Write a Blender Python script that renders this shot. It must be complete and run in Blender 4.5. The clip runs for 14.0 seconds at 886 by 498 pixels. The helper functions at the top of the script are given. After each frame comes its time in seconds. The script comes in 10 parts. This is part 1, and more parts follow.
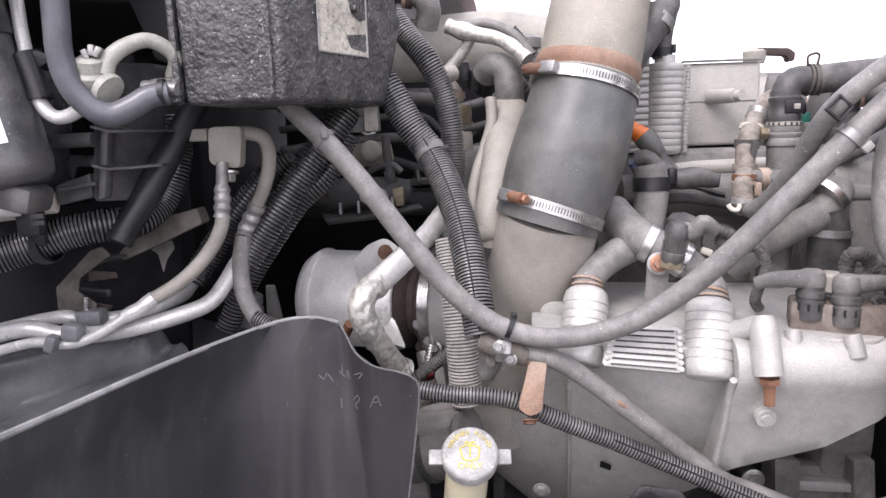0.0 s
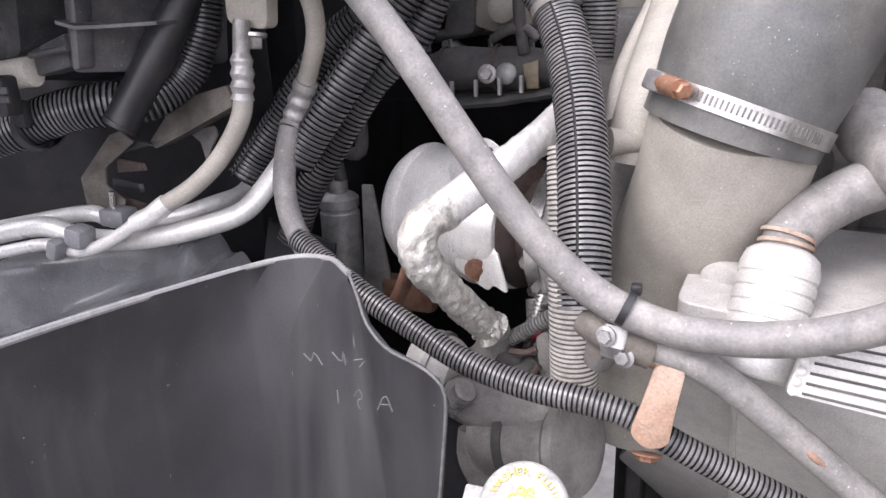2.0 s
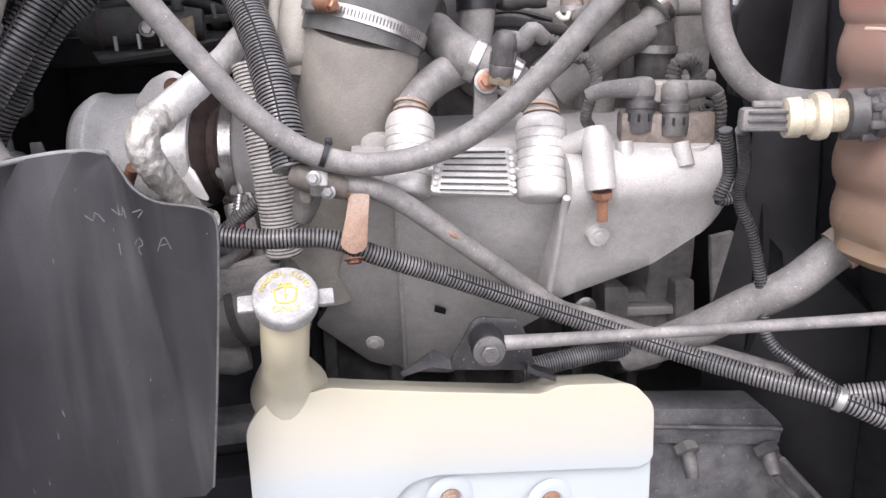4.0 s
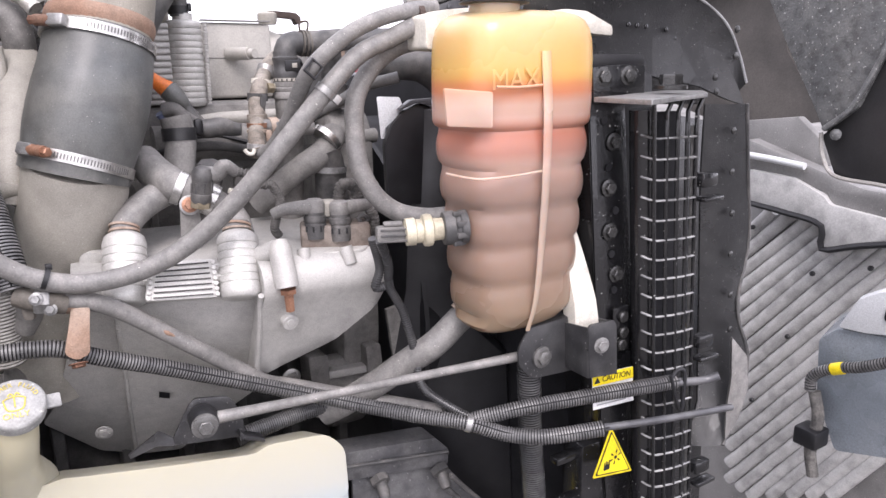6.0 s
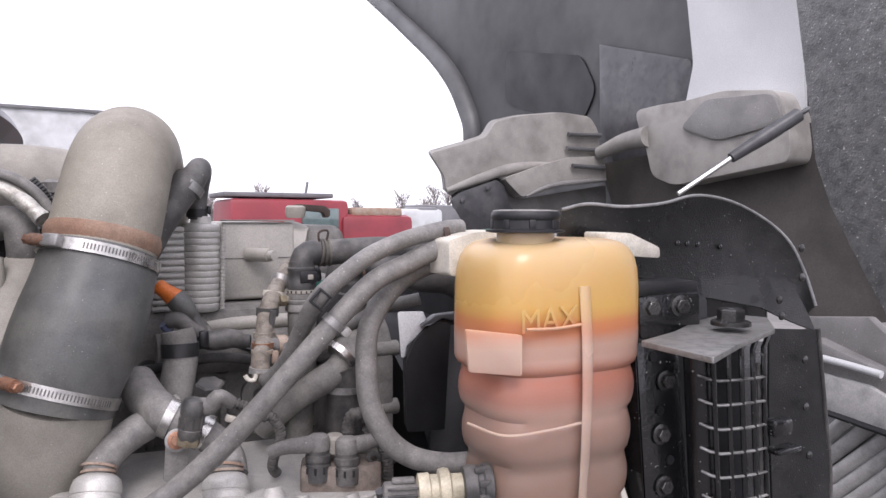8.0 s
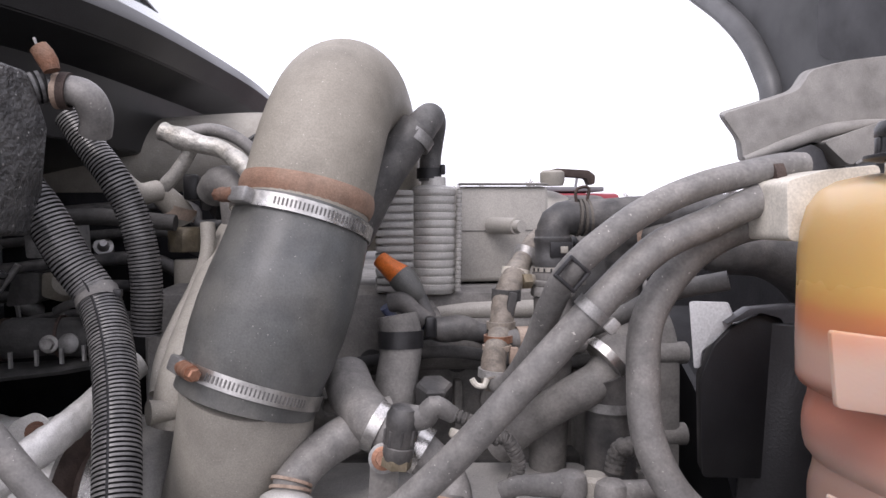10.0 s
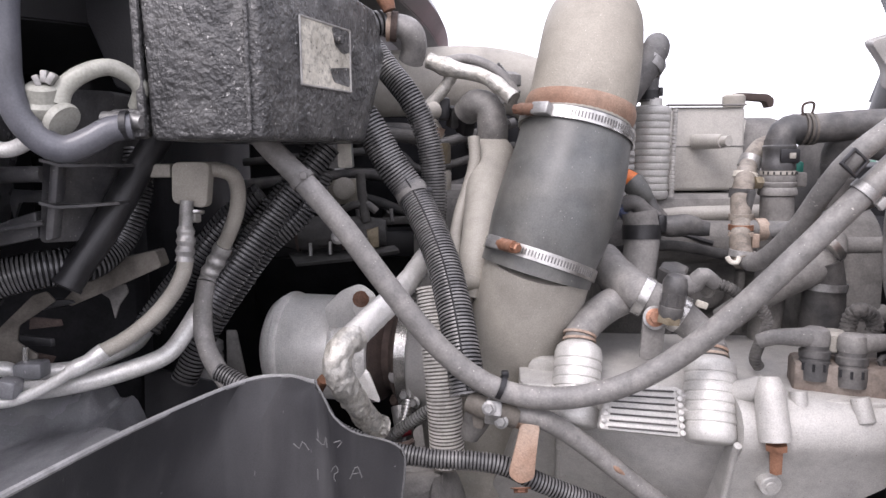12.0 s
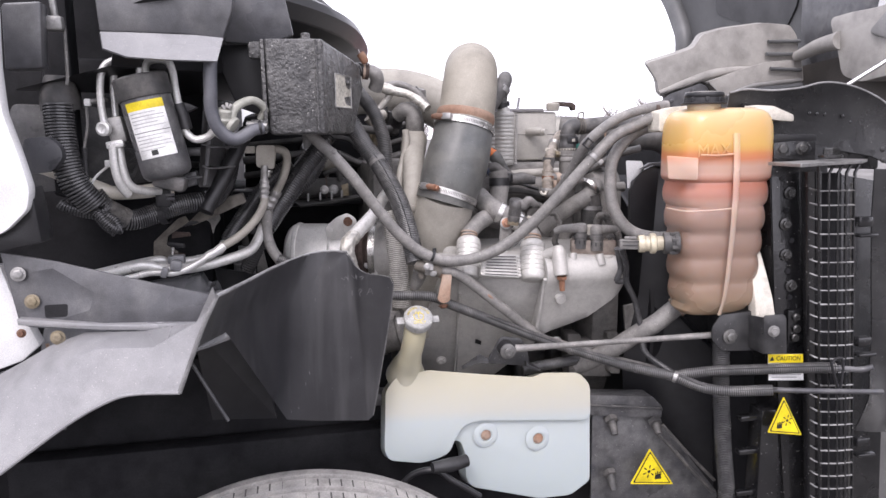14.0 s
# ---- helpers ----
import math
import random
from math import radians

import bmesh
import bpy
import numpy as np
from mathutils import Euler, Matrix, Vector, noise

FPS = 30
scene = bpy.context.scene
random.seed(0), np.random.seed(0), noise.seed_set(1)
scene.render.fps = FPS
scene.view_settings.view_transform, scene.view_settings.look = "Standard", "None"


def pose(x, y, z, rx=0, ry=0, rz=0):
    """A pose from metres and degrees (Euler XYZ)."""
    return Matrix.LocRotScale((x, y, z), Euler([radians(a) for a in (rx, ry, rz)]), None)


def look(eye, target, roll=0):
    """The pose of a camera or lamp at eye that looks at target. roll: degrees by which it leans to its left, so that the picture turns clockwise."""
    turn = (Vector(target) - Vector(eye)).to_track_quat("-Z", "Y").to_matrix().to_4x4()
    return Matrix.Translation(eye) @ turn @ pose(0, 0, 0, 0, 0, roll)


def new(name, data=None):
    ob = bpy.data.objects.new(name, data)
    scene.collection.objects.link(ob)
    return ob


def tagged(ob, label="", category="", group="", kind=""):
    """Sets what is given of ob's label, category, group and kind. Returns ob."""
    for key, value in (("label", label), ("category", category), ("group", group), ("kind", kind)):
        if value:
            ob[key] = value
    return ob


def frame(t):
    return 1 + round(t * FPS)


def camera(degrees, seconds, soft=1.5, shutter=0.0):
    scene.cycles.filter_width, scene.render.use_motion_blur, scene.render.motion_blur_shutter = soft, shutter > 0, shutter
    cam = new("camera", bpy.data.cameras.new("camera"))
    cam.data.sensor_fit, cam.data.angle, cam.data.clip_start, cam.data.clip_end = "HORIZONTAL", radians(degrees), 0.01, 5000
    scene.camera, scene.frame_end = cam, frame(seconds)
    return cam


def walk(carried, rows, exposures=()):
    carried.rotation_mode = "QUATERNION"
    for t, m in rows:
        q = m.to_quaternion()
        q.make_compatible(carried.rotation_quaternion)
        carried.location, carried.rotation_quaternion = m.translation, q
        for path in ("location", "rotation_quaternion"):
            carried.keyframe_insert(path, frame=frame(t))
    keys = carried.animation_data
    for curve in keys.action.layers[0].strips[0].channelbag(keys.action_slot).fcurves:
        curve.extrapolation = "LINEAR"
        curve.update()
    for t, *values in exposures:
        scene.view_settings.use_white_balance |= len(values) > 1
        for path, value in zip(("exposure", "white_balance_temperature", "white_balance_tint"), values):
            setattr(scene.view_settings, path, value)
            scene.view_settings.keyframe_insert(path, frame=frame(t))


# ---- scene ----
cam = camera(63.9, 14.0)
PATH = [
    (0, (0.056, 0.02, 1.71), (-0.025, 1.989, 1.372), -1.9),
    (0.5, (0.099, 0.302, 1.748), (-0.501, 2.151, 1.277), -0.9),
    (1, (0.107, 0.407, 1.738), (-0.747, 2.125, 1.172), -0.7),
    (1.5, (0.144, 0.417, 1.701), (-0.714, 2.11, 1.07), -1.5),
    (2, (0.153, 0.363, 1.685), (-0.551, 2.115, 1.025), -2.2),
    (2.5, (0.13, 0.297, 1.652), (-0.35, 2.138, 1.034), -2.2),
    (3, (0.11, 0.23, 1.628), (-0.095, 2.112, 0.984), -2.8),
    (3.5, (0.094, 0.158, 1.606), (0.194, 2.055, 0.981), -2.6),
    (4, (0.078, 0.104, 1.606), (0.437, 1.968, 0.975), -2.1),
    (4.2, (0.069, 0.08, 1.608), (0.539, 1.922, 0.985), -1.9),
    (6.3, (0.072, -0.132, 1.737), (1.13, 1.504, 1.287), -0.4),
    (6.5, (0.074, -0.133, 1.75), (1.142, 1.51, 1.349), -0.2),
    (7, (0.083, -0.124, 1.793), (1.157, 1.541, 1.525), 0.0),
    (7.2, (0.089, -0.114, 1.815), (1.16, 1.562, 1.601), 0.1),
    (9.3, (0.289, 0.204, 1.776), (0.815, 2.133, 1.768), 0.2),
    (9.5, (0.289, 0.226, 1.769), (0.727, 2.177, 1.731), 0.2),
    (10, (0.272, 0.253, 1.76), (0.512, 2.237, 1.666), -0.3),
    (10.5, (0.234, 0.255, 1.756), (0.338, 2.248, 1.62), -0.1),
    (11, (0.18, 0.234, 1.744), (0.213, 2.226, 1.571), 0.2),
    (11.5, (0.1, 0.172, 1.737), (0.107, 2.161, 1.523), -0.1),
    (12, (0.015, 0.088, 1.725), (0.07, 2.07, 1.465), -0.4),
    (12.5, (-0.033, -0.014, 1.701), (0.131, 1.955, 1.395), -0.3),
    (13, (-0.022, -0.193, 1.696), (0.263, 1.758, 1.364), 0.2),
    (13.5, (-0.069, -0.465, 1.716), (0.294, 1.475, 1.392), -0.0),
    (14, (-0.207, -0.696, 1.733), (0.206, 1.236, 1.422), -0.6),
]
walk(cam, [(t, look(eye, target, roll)) for t, eye, target, roll in PATH],
     [(t, s, 6480, 19) for t, s in ((0, 1.11), (0.6, 1.29), (1.0, 1.46), (1.5, 1.54), (2.2, 1.54), (3.0, 1.38), (4.0, 1.26), (6.5, 0.97), (7.2, 0.71), (9.5, 0.27), (10.5, 0.59), (11.5, 0.81), (12.0, 0.91), (12.5, 1.00), (13.2, 1.01), (13.5, 1.00), (14.0, 0.85))])


# ---- sky and light: a bright overcast day ----
world = bpy.data.worlds.new("overcast_sky")
scene.world = world
world.use_nodes = True
wn, wl = world.node_tree.nodes, world.node_tree.links
wn.clear()
sky = wn.new("ShaderNodeTexSky")
sky.sky_type, sky.sun_disc = "NISHITA", False
sky.sun_elevation, sky.sun_rotation = radians(48), radians(205)
sky.air_density, sky.dust_density = 1.0, 4.0
cloud = wn.new("ShaderNodeTexNoise")
cloud.inputs["Scale"].default_value, cloud.inputs["Detail"].default_value = 2.2, 4.0
ramp = wn.new("ShaderNodeValToRGB")
ramp.color_ramp.elements[0].position, ramp.color_ramp.elements[0].color = 0.3, (8.2, 8.5, 9.2, 1)
ramp.color_ramp.elements[1].position, ramp.color_ramp.elements[1].color = 0.7, (9.4, 9.5, 10.0, 1)
mixw = wn.new("ShaderNodeMixRGB")
mixw.inputs[0].default_value = 0.86
back, wout = wn.new("ShaderNodeBackground"), wn.new("ShaderNodeOutputWorld")
back.inputs["Strength"].default_value = 0.15
wl.new(cloud.outputs["Fac"], ramp.inputs["Fac"])
wl.new(sky.outputs["Color"], mixw.inputs[1])
wl.new(ramp.outputs["Color"], mixw.inputs[2])
wl.new(mixw.outputs["Color"], back.inputs["Color"])
wl.new(back.outputs["Background"], wout.inputs["Surface"])

sun_data = bpy.data.lights.new("sun", "SUN")
sun_data.energy, sun_data.angle, sun_data.color = 1.1, radians(25), (1.0, 0.985, 0.965)
sun = new("sun", sun_data)
sun.matrix_world = look((-3, -5, 9), (0.3, 0.8, 1.3))


# ---- materials ----
def material(name, base, second=None, rough=0.6, metal=0.0, grain=60.0, dust=0.0, dust_colour=(0.36, 0.345, 0.32),
             bump=0.15, fine=400.0, speck=0.0, speck_colour=(0.6, 0.58, 0.54), clear=0.0, coarse=None, sss=0.0, stain=0.3):
    """A procedural surface: two base tones in broad patches, settled dust, fine grain and pitting."""
    m = bpy.data.materials.new(name)
    m.use_nodes = True
    n, l = m.node_tree.nodes, m.node_tree.links
    p = n["Principled BSDF"]
    at = n.new("ShaderNodeTexCoord")
    info = n.new("ShaderNodeObjectInfo")
    shift = n.new("ShaderNodeVectorMath")
    shift.operation = "ADD"
    l.new(at.outputs["Object"], shift.inputs[0])
    l.new(info.outputs["Random"], shift.inputs[1])

    def cloud_of(scale, detail, lo, hi):
        t = n.new("ShaderNodeTexNoise")
        t.inputs["Scale"].default_value, t.inputs["Detail"].default_value = scale, detail
        l.new(shift.outputs[0], t.inputs["Vector"])
        r = n.new("ShaderNodeMapRange")
        r.inputs[1].default_value, r.inputs[2].default_value = lo, hi
        l.new(t.outputs["Fac"], r.inputs[0])
        return t, r

    second = second or tuple(c * 0.72 for c in base)
    _, broad = cloud_of(grain * 0.22, 5.0, 0.3, 0.7)
    mix = n.new("ShaderNodeMixRGB")
    mix.inputs[1].default_value, mix.inputs[2].default_value = (*base, 1), (*second, 1)
    l.new(broad.outputs[0], mix.inputs[0])
    colour = mix.outputs[0]
    if dust:
        _, patch = cloud_of(grain * 0.5, 6.0, 0.62 - 0.4 * dust, 0.9 - 0.35 * dust)
        up = n.new("ShaderNodeNewGeometry")
        sep = n.new("ShaderNodeSeparateXYZ")
        l.new(up.outputs["Normal"], sep.inputs[0])
        top = n.new("ShaderNodeMapRange")
        top.inputs[1].default_value, top.inputs[2].default_value = -0.7, 0.9
        top.inputs[3].default_value, top.inputs[4].default_value = 0.45 * dust, dust
        l.new(sep.outputs["Z"], top.inputs[0])
        amount = n.new("ShaderNodeMath")
        amount.operation = "MULTIPLY"
        l.new(patch.outputs[0], amount.inputs[0])
        l.new(top.outputs[0], amount.inputs[1])
        lay = n.new("ShaderNodeMixRGB")
        lay.inputs[2].default_value = (*dust_colour, 1)
        l.new(amount.outputs[0], lay.inputs[0])
        l.new(colour, lay.inputs[1])
        colour = lay.outputs[0]
    if speck:
        _, dots = cloud_of(fine * 0.7, 2.0, 0.72 - 0.12 * speck, 0.76 - 0.12 * speck)
        lay2 = n.new("ShaderNodeMixRGB")
        lay2.inputs[2].default_value = (*speck_colour, 1)
        l.new(dots.outputs[0], lay2.inputs[0])
        l.new(colour, lay2.inputs[1])
        colour = lay2.outputs[0]
    tex, tone = cloud_of(fine, 3.0, 0.25, 0.75)
    tone.inputs[3].default_value, tone.inputs[4].default_value = 0.82, 1.15
    shade = n.new("ShaderNodeMixRGB")
    shade.blend_type, shade.inputs[0].default_value = "MULTIPLY", 1.0
    l.new(colour, shade.inputs[1])
    l.new(tone.outputs[0], shade.inputs[2])
    colour = shade.outputs[0]
    _, clump = cloud_of(grain * 3.6, 6.0, 0.34, 0.66)
    clump.inputs[3].default_value, clump.inputs[4].default_value = 1.04, 0.95
    dirt = n.new("ShaderNodeMixRGB")
    dirt.blend_type, dirt.inputs[0].default_value = "MULTIPLY", 1.0
    l.new(colour, dirt.inputs[1])
    l.new(clump.outputs[0], dirt.inputs[2])
    colour = dirt.outputs[0]
    if stain:
        _, blot = cloud_of(grain * 1.1, 9.0, 0.46, 0.66)
        blot.inputs[3].default_value, blot.inputs[4].default_value = 1.0, 1.0 - stain
        soil = n.new("ShaderNodeMixRGB")
        soil.blend_type, soil.inputs[0].default_value = "MULTIPLY", 1.0
        l.new(colour, soil.inputs[1])
        l.new(blot.outputs[0], soil.inputs[2])
        colour = soil.outputs[0]
    l.new(colour, p.inputs["Base Color"])
    rr = n.new("ShaderNodeMapRange")
    rr.inputs[3].default_value, rr.inputs[4].default_value = max(0.03, rough - 0.12), min(1.0, rough + 0.12)
    l.new(broad.outputs[0], rr.inputs[0])
    l.new(rr.outputs[0], p.inputs["Roughness"])
    p.inputs["Metallic"].default_value = metal
    p.inputs["Coat Weight"].default_value = clear
    if sss:
        p.inputs["Subsurface Weight"].default_value = sss
        p.inputs["Subsurface Radius"].default_value = (0.02, 0.015, 0.01)
        p.inputs["Subsurface Scale"].default_value = 0.6
    b = n.new("ShaderNodeBump")
    b.inputs["Strength"].default_value, b.inputs["Distance"].default_value = bump, 0.002
    height = tex.outputs["Fac"]
    if coarse:
        wide, _ = cloud_of(coarse[0], 4.0, 0.0, 1.0)
        add = n.new("ShaderNodeMath")
        add.operation, add.inputs[1].default_value = "MULTIPLY_ADD", coarse[1]
        l.new(wide.outputs["Fac"], add.inputs[0])
        l.new(tex.outputs["Fac"], add.inputs[2])
        height = add.outputs[0]
    l.new(height, b.inputs["Height"])
    l.new(b.outputs["Normal"], p.inputs["Normal"])
    return m


DUST = (0.37, 0.355, 0.33)
cast = material("dusty_cast_aluminium", (0.45, 0.44, 0.42), (0.36, 0.352, 0.335), 0.5, 0.15, 30, 0.5, (0.52, 0.5, 0.465), 0.18, 600, 0.05, (0.2, 0.17, 0.14), stain=0.12)
cast_white = material("pale_cast_aluminium", (0.54, 0.53, 0.505), (0.46, 0.452, 0.43), 0.42, 0.2, 30, 0.4, (0.5, 0.48, 0.445), 0.12, 600, 0.04, (0.25, 0.22, 0.18), stain=0.16)
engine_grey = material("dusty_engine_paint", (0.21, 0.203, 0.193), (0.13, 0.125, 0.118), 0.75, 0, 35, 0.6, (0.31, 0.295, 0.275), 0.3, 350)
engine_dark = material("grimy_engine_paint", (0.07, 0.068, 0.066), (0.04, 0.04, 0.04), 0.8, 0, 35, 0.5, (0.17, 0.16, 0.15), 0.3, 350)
pipe_tan = material("dusty_pipe_coating", (0.335, 0.315, 0.277), (0.27, 0.255, 0.225), 0.6, 0, 20, 0.5, (0.43, 0.405, 0.355), 0.14, 600, 0.06, (0.55, 0.52, 0.47), stain=0.16)
sleeve_rubber = material("grey_rubber_sleeve", (0.075, 0.083, 0.088), (0.12, 0.118, 0.108), 0.4, 0, 24, 0.5, (0.21, 0.195, 0.168), 0.1, 500, 0.05, (0.3, 0.29, 0.27), stain=0.3)
hose_grey = material("dusty_rubber_hose", (0.20, 0.193, 0.186), (0.14, 0.136, 0.13), 0.55, 0, 70, 0.5, (0.36, 0.34, 0.315), 0.15, 420, 0.12, (0.45, 0.43, 0.4), stain=0.22)
fade_grey = material("pale_settled_dust", (0.36, 0.35, 0.335), (0.25, 0.243, 0.232), 0.8, 0, 60, 0.5, (0.45, 0.435, 0.41), 0.2, 500)
hose_mid = material("half_dusty_rubber", (0.105, 0.102, 0.1), (0.07, 0.069, 0.068), 0.55, 0, 60, 0.5, (0.25, 0.24, 0.222), 0.16, 420, 0.04, (0.4, 0.38, 0.35))
grime_brown = material("grime_brown_casting", (0.2, 0.165, 0.14), (0.14, 0.105, 0.085), 0.7, 0.1, 60, 0.5, (0.32, 0.29, 0.255), 0.3, 450)
hose_dark = material("dark_rubber_hose", (0.07, 0.069, 0.069), (0.042, 0.042, 0.043), 0.55, 0, 60, 0.6, (0.22, 0.205, 0.19), 0.2, 420)
hose_black = material("black_rubber_hose", (0.02, 0.02, 0.022), (0.013, 0.013, 0.015), 0.42, 0, 40, 0.3, (0.1, 0.098, 0.095), 0.15, 500)
hose_blue = material("blue_grey_hose", (0.1, 0.103, 0.118), (0.07, 0.072, 0.084), 0.36, 0, 30, 0.45, (0.2, 0.197, 0.2), 0.1, 500, stain=0.15)
# The second material of each pair darkens the grooves: shade put into colour.
conduit = (material("black_corrugated_conduit", (0.085, 0.085, 0.088), (0.05, 0.05, 0.053), 0.24, 0, 60, 0.5, (0.22, 0.215, 0.205), 0.08, 500), material("conduit_groove", (0.012, 0.012, 0.013), None, 0.6, 0, 60, 0.2, (0.06, 0.058, 0.055)))
conduit_grey = (material("grey_corrugated_conduit", (0.13, 0.128, 0.128), (0.075, 0.075, 0.077), 0.3, 0, 60, 0.55, (0.28, 0.27, 0.26), 0.1, 500), conduit[1])
conduit_pale = (material("pale_corrugated_hose", (0.52, 0.505, 0.47), (0.42, 0.405, 0.38), 0.65, 0, 60, 0.4, (0.56, 0.54, 0.5), 0.1, 500), material("pale_hose_groove", (0.24, 0.225, 0.2), None, 0.8, 0, 60, 0.3))
flap_plastic = material("black_liner_plastic", (0.03, 0.03, 0.033), (0.022, 0.022, 0.025), 0.36, 0, 7, 0.45, (0.13, 0.128, 0.13), 0.08, 700, 0.0, (0.3, 0.3, 0.3), stain=0.25)


def scuffed(m):
    """Lays long dust runs and small pale nicks over a plastic."""
    n, l = m.node_tree.nodes, m.node_tree.links
    p = n["Principled BSDF"]
    at = n.new("ShaderNodeTexCoord")
    colour = p.inputs["Base Color"].links[0].from_socket
    for scale, size, lo, hi, tone in (((38, 38, 3.5), 1.0, 0.5, 0.95, 0.08), ((240, 240, 40), 1.0, 0.735, 0.77, 0.2), ((150, 150, 150), 1.0, 0.765, 0.785, 0.35)):
        shape = n.new("ShaderNodeMapping")
        shape.inputs["Scale"].default_value = scale
        shape.inputs["Rotation"].default_value = (0.1, 0.22, 0.0)
        l.new(at.outputs["Object"], shape.inputs["Vector"])
        t = n.new("ShaderNodeTexNoise")
        t.inputs["Scale"].default_value, t.inputs["Detail"].default_value = size, 3.0
        l.new(shape.outputs[0], t.inputs["Vector"])
        r = n.new("ShaderNodeMapRange")
        r.inputs[1].default_value, r.inputs[2].default_value = lo, hi
        r.inputs[4].default_value = 0.75
        l.new(t.outputs["Fac"], r.inputs[0])
        lay = n.new("ShaderNodeMixRGB")
        lay.inputs[2].default_value = (tone, tone, tone * 1.02, 1)
        l.new(r.outputs[0], lay.inputs[0])
        l.new(colour, lay.inputs[1])
        colour = lay.outputs[0]
    l.new(colour, p.inputs["Base Color"])


scuffed(flap_plastic)
chalk = material("faint_chalk", (0.14, 0.14, 0.14), (0.08, 0.08, 0.08), 0.8, 0, 90, 0.2)
edge_plastic = material("worn_liner_edge", (0.3, 0.3, 0.3), (0.16, 0.16, 0.16), 0.6, 0, 40, 0.2, DUST, 0.1, 500)
fender_plastic = material("grey_fender_plastic", (0.25, 0.25, 0.257), (0.19, 0.19, 0.196), 0.34, 0, 16, 0.4, (0.42, 0.41, 0.405), 0.08, 700, 0.1, stain=0.15)
bracket_grey = material("grey_bracket_paint", (0.082, 0.083, 0.09), (0.055, 0.055, 0.06), 0.36, 0.1, 25, 0.45, (0.24, 0.235, 0.23), 0.15, 500)
# Pale specks put the glints of its small bumps into the colour.
crackle = material("crackled_black_cover", (0.062, 0.062, 0.063), (0.04, 0.04, 0.041), 0.28, 0, 60, 0.6, (0.19, 0.187, 0.182), 0.9, 300, 0.4, (0.33, 0.325, 0.317), coarse=(130, 2.6), stain=0.35)
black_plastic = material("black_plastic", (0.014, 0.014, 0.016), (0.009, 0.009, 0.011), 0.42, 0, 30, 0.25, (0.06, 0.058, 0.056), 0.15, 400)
black_paint = material("wet_black_paint", (0.012, 0.012, 0.013), (0.007, 0.007, 0.008), 0.18, 0, 60, 0.2, (0.09, 0.088, 0.085), 0.4, 260, 0.1, (0.3, 0.3, 0.29), clear=0.4)
# The gloom deep in the bay is part of this near-black colour.
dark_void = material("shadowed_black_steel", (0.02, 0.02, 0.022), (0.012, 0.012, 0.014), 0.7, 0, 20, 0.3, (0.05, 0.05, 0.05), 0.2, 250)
steel = material("clamp_steel", (0.62, 0.61, 0.59), (0.48, 0.47, 0.45), 0.3, 0.9, 70, 0.35, (0.42, 0.4, 0.38), 0.1, 600)
steel_dull = material("dull_steel", (0.36, 0.355, 0.35), (0.25, 0.25, 0.245), 0.45, 0.6, 70, 0.45, (0.38, 0.36, 0.34), 0.15, 600)
chrome = material("polished_rod", (0.8, 0.8, 0.8), (0.7, 0.7, 0.7), 0.12, 1.0, 50, 0, DUST, 0.03)
alu = material("aluminium_tube", (0.74, 0.735, 0.72), (0.6, 0.595, 0.57), 0.35, 0.35, 50, 0.3, (0.5, 0.48, 0.44), 0.08, 500, stain=0.15)
alu_dull = material("dull_aluminium", (0.42, 0.41, 0.4), (0.3, 0.295, 0.285), 0.45, 0.5, 60, 0.5, (0.4, 0.385, 0.36), 0.15, 500)
foil = material("crumpled_heat_foil", (0.62, 0.61, 0.58), (0.47, 0.45, 0.4), 0.4, 0.35, 90, 0.45, (0.5, 0.45, 0.37), 0.5, 420, coarse=(70, 1.6), stain=0.4)
foil_flat = material("smooth_heat_foil", (0.74, 0.73, 0.71), (0.64, 0.63, 0.6), 0.42, 0.2, 40, 0.4, (0.62, 0.57, 0.5), 0.35, 700, coarse=(45, 0.8), stain=0.15)
shield = material("heat_shield_steel", (0.82, 0.81, 0.775), (0.7, 0.69, 0.66), 0.28, 0.25, 18, 0.3, (0.6, 0.57, 0.52), 0.05, 500, 0.04, (0.4, 0.25, 0.16), stain=0.12)
rust = material("rusted_iron", (0.21, 0.1, 0.058), (0.12, 0.06, 0.04), 0.8, 0.1, 80, 0.4, (0.34, 0.26, 0.2), 0.6, 450)
rust_pale = material("pale_rusted_steel", (0.36, 0.3, 0.245), (0.3, 0.175, 0.115), 0.75, 0.1, 45, 0.5, (0.42, 0.37, 0.32), 0.4, 450)
rust_dark = material("dark_scaled_iron", (0.085, 0.058, 0.048), (0.05, 0.038, 0.034), 0.85, 0.1, 60, 0.3, (0.2, 0.15, 0.12), 0.5, 400)
copper = material("copper_bolt", (0.4, 0.21, 0.135), (0.27, 0.135, 0.085), 0.4, 0.5, 70, 0.3, (0.42, 0.33, 0.27), 0.2, 450)
brass = material("dull_brass", (0.25, 0.205, 0.135), (0.18, 0.15, 0.1), 0.5, 0.4, 60, 0.5, (0.33, 0.3, 0.26), 0.2, 450)
sensor_cream = material("yellowed_sensor_plastic", (0.55, 0.5, 0.38), (0.46, 0.41, 0.3), 0.4, 0, 40, 0.35, (0.5, 0.46, 0.38), 0.1, 500)
cream_plastic = material("cream_plastic", (0.7, 0.665, 0.59), (0.62, 0.585, 0.51), 0.5, 0, 20, 0.3, (0.55, 0.52, 0.47), 0.08, 500)
cap_grey = material("grey_cap_plastic", (0.33, 0.33, 0.32), (0.25, 0.25, 0.245), 0.6, 0, 40, 0.4, (0.5, 0.49, 0.46), 0.5, 350, 0.3)
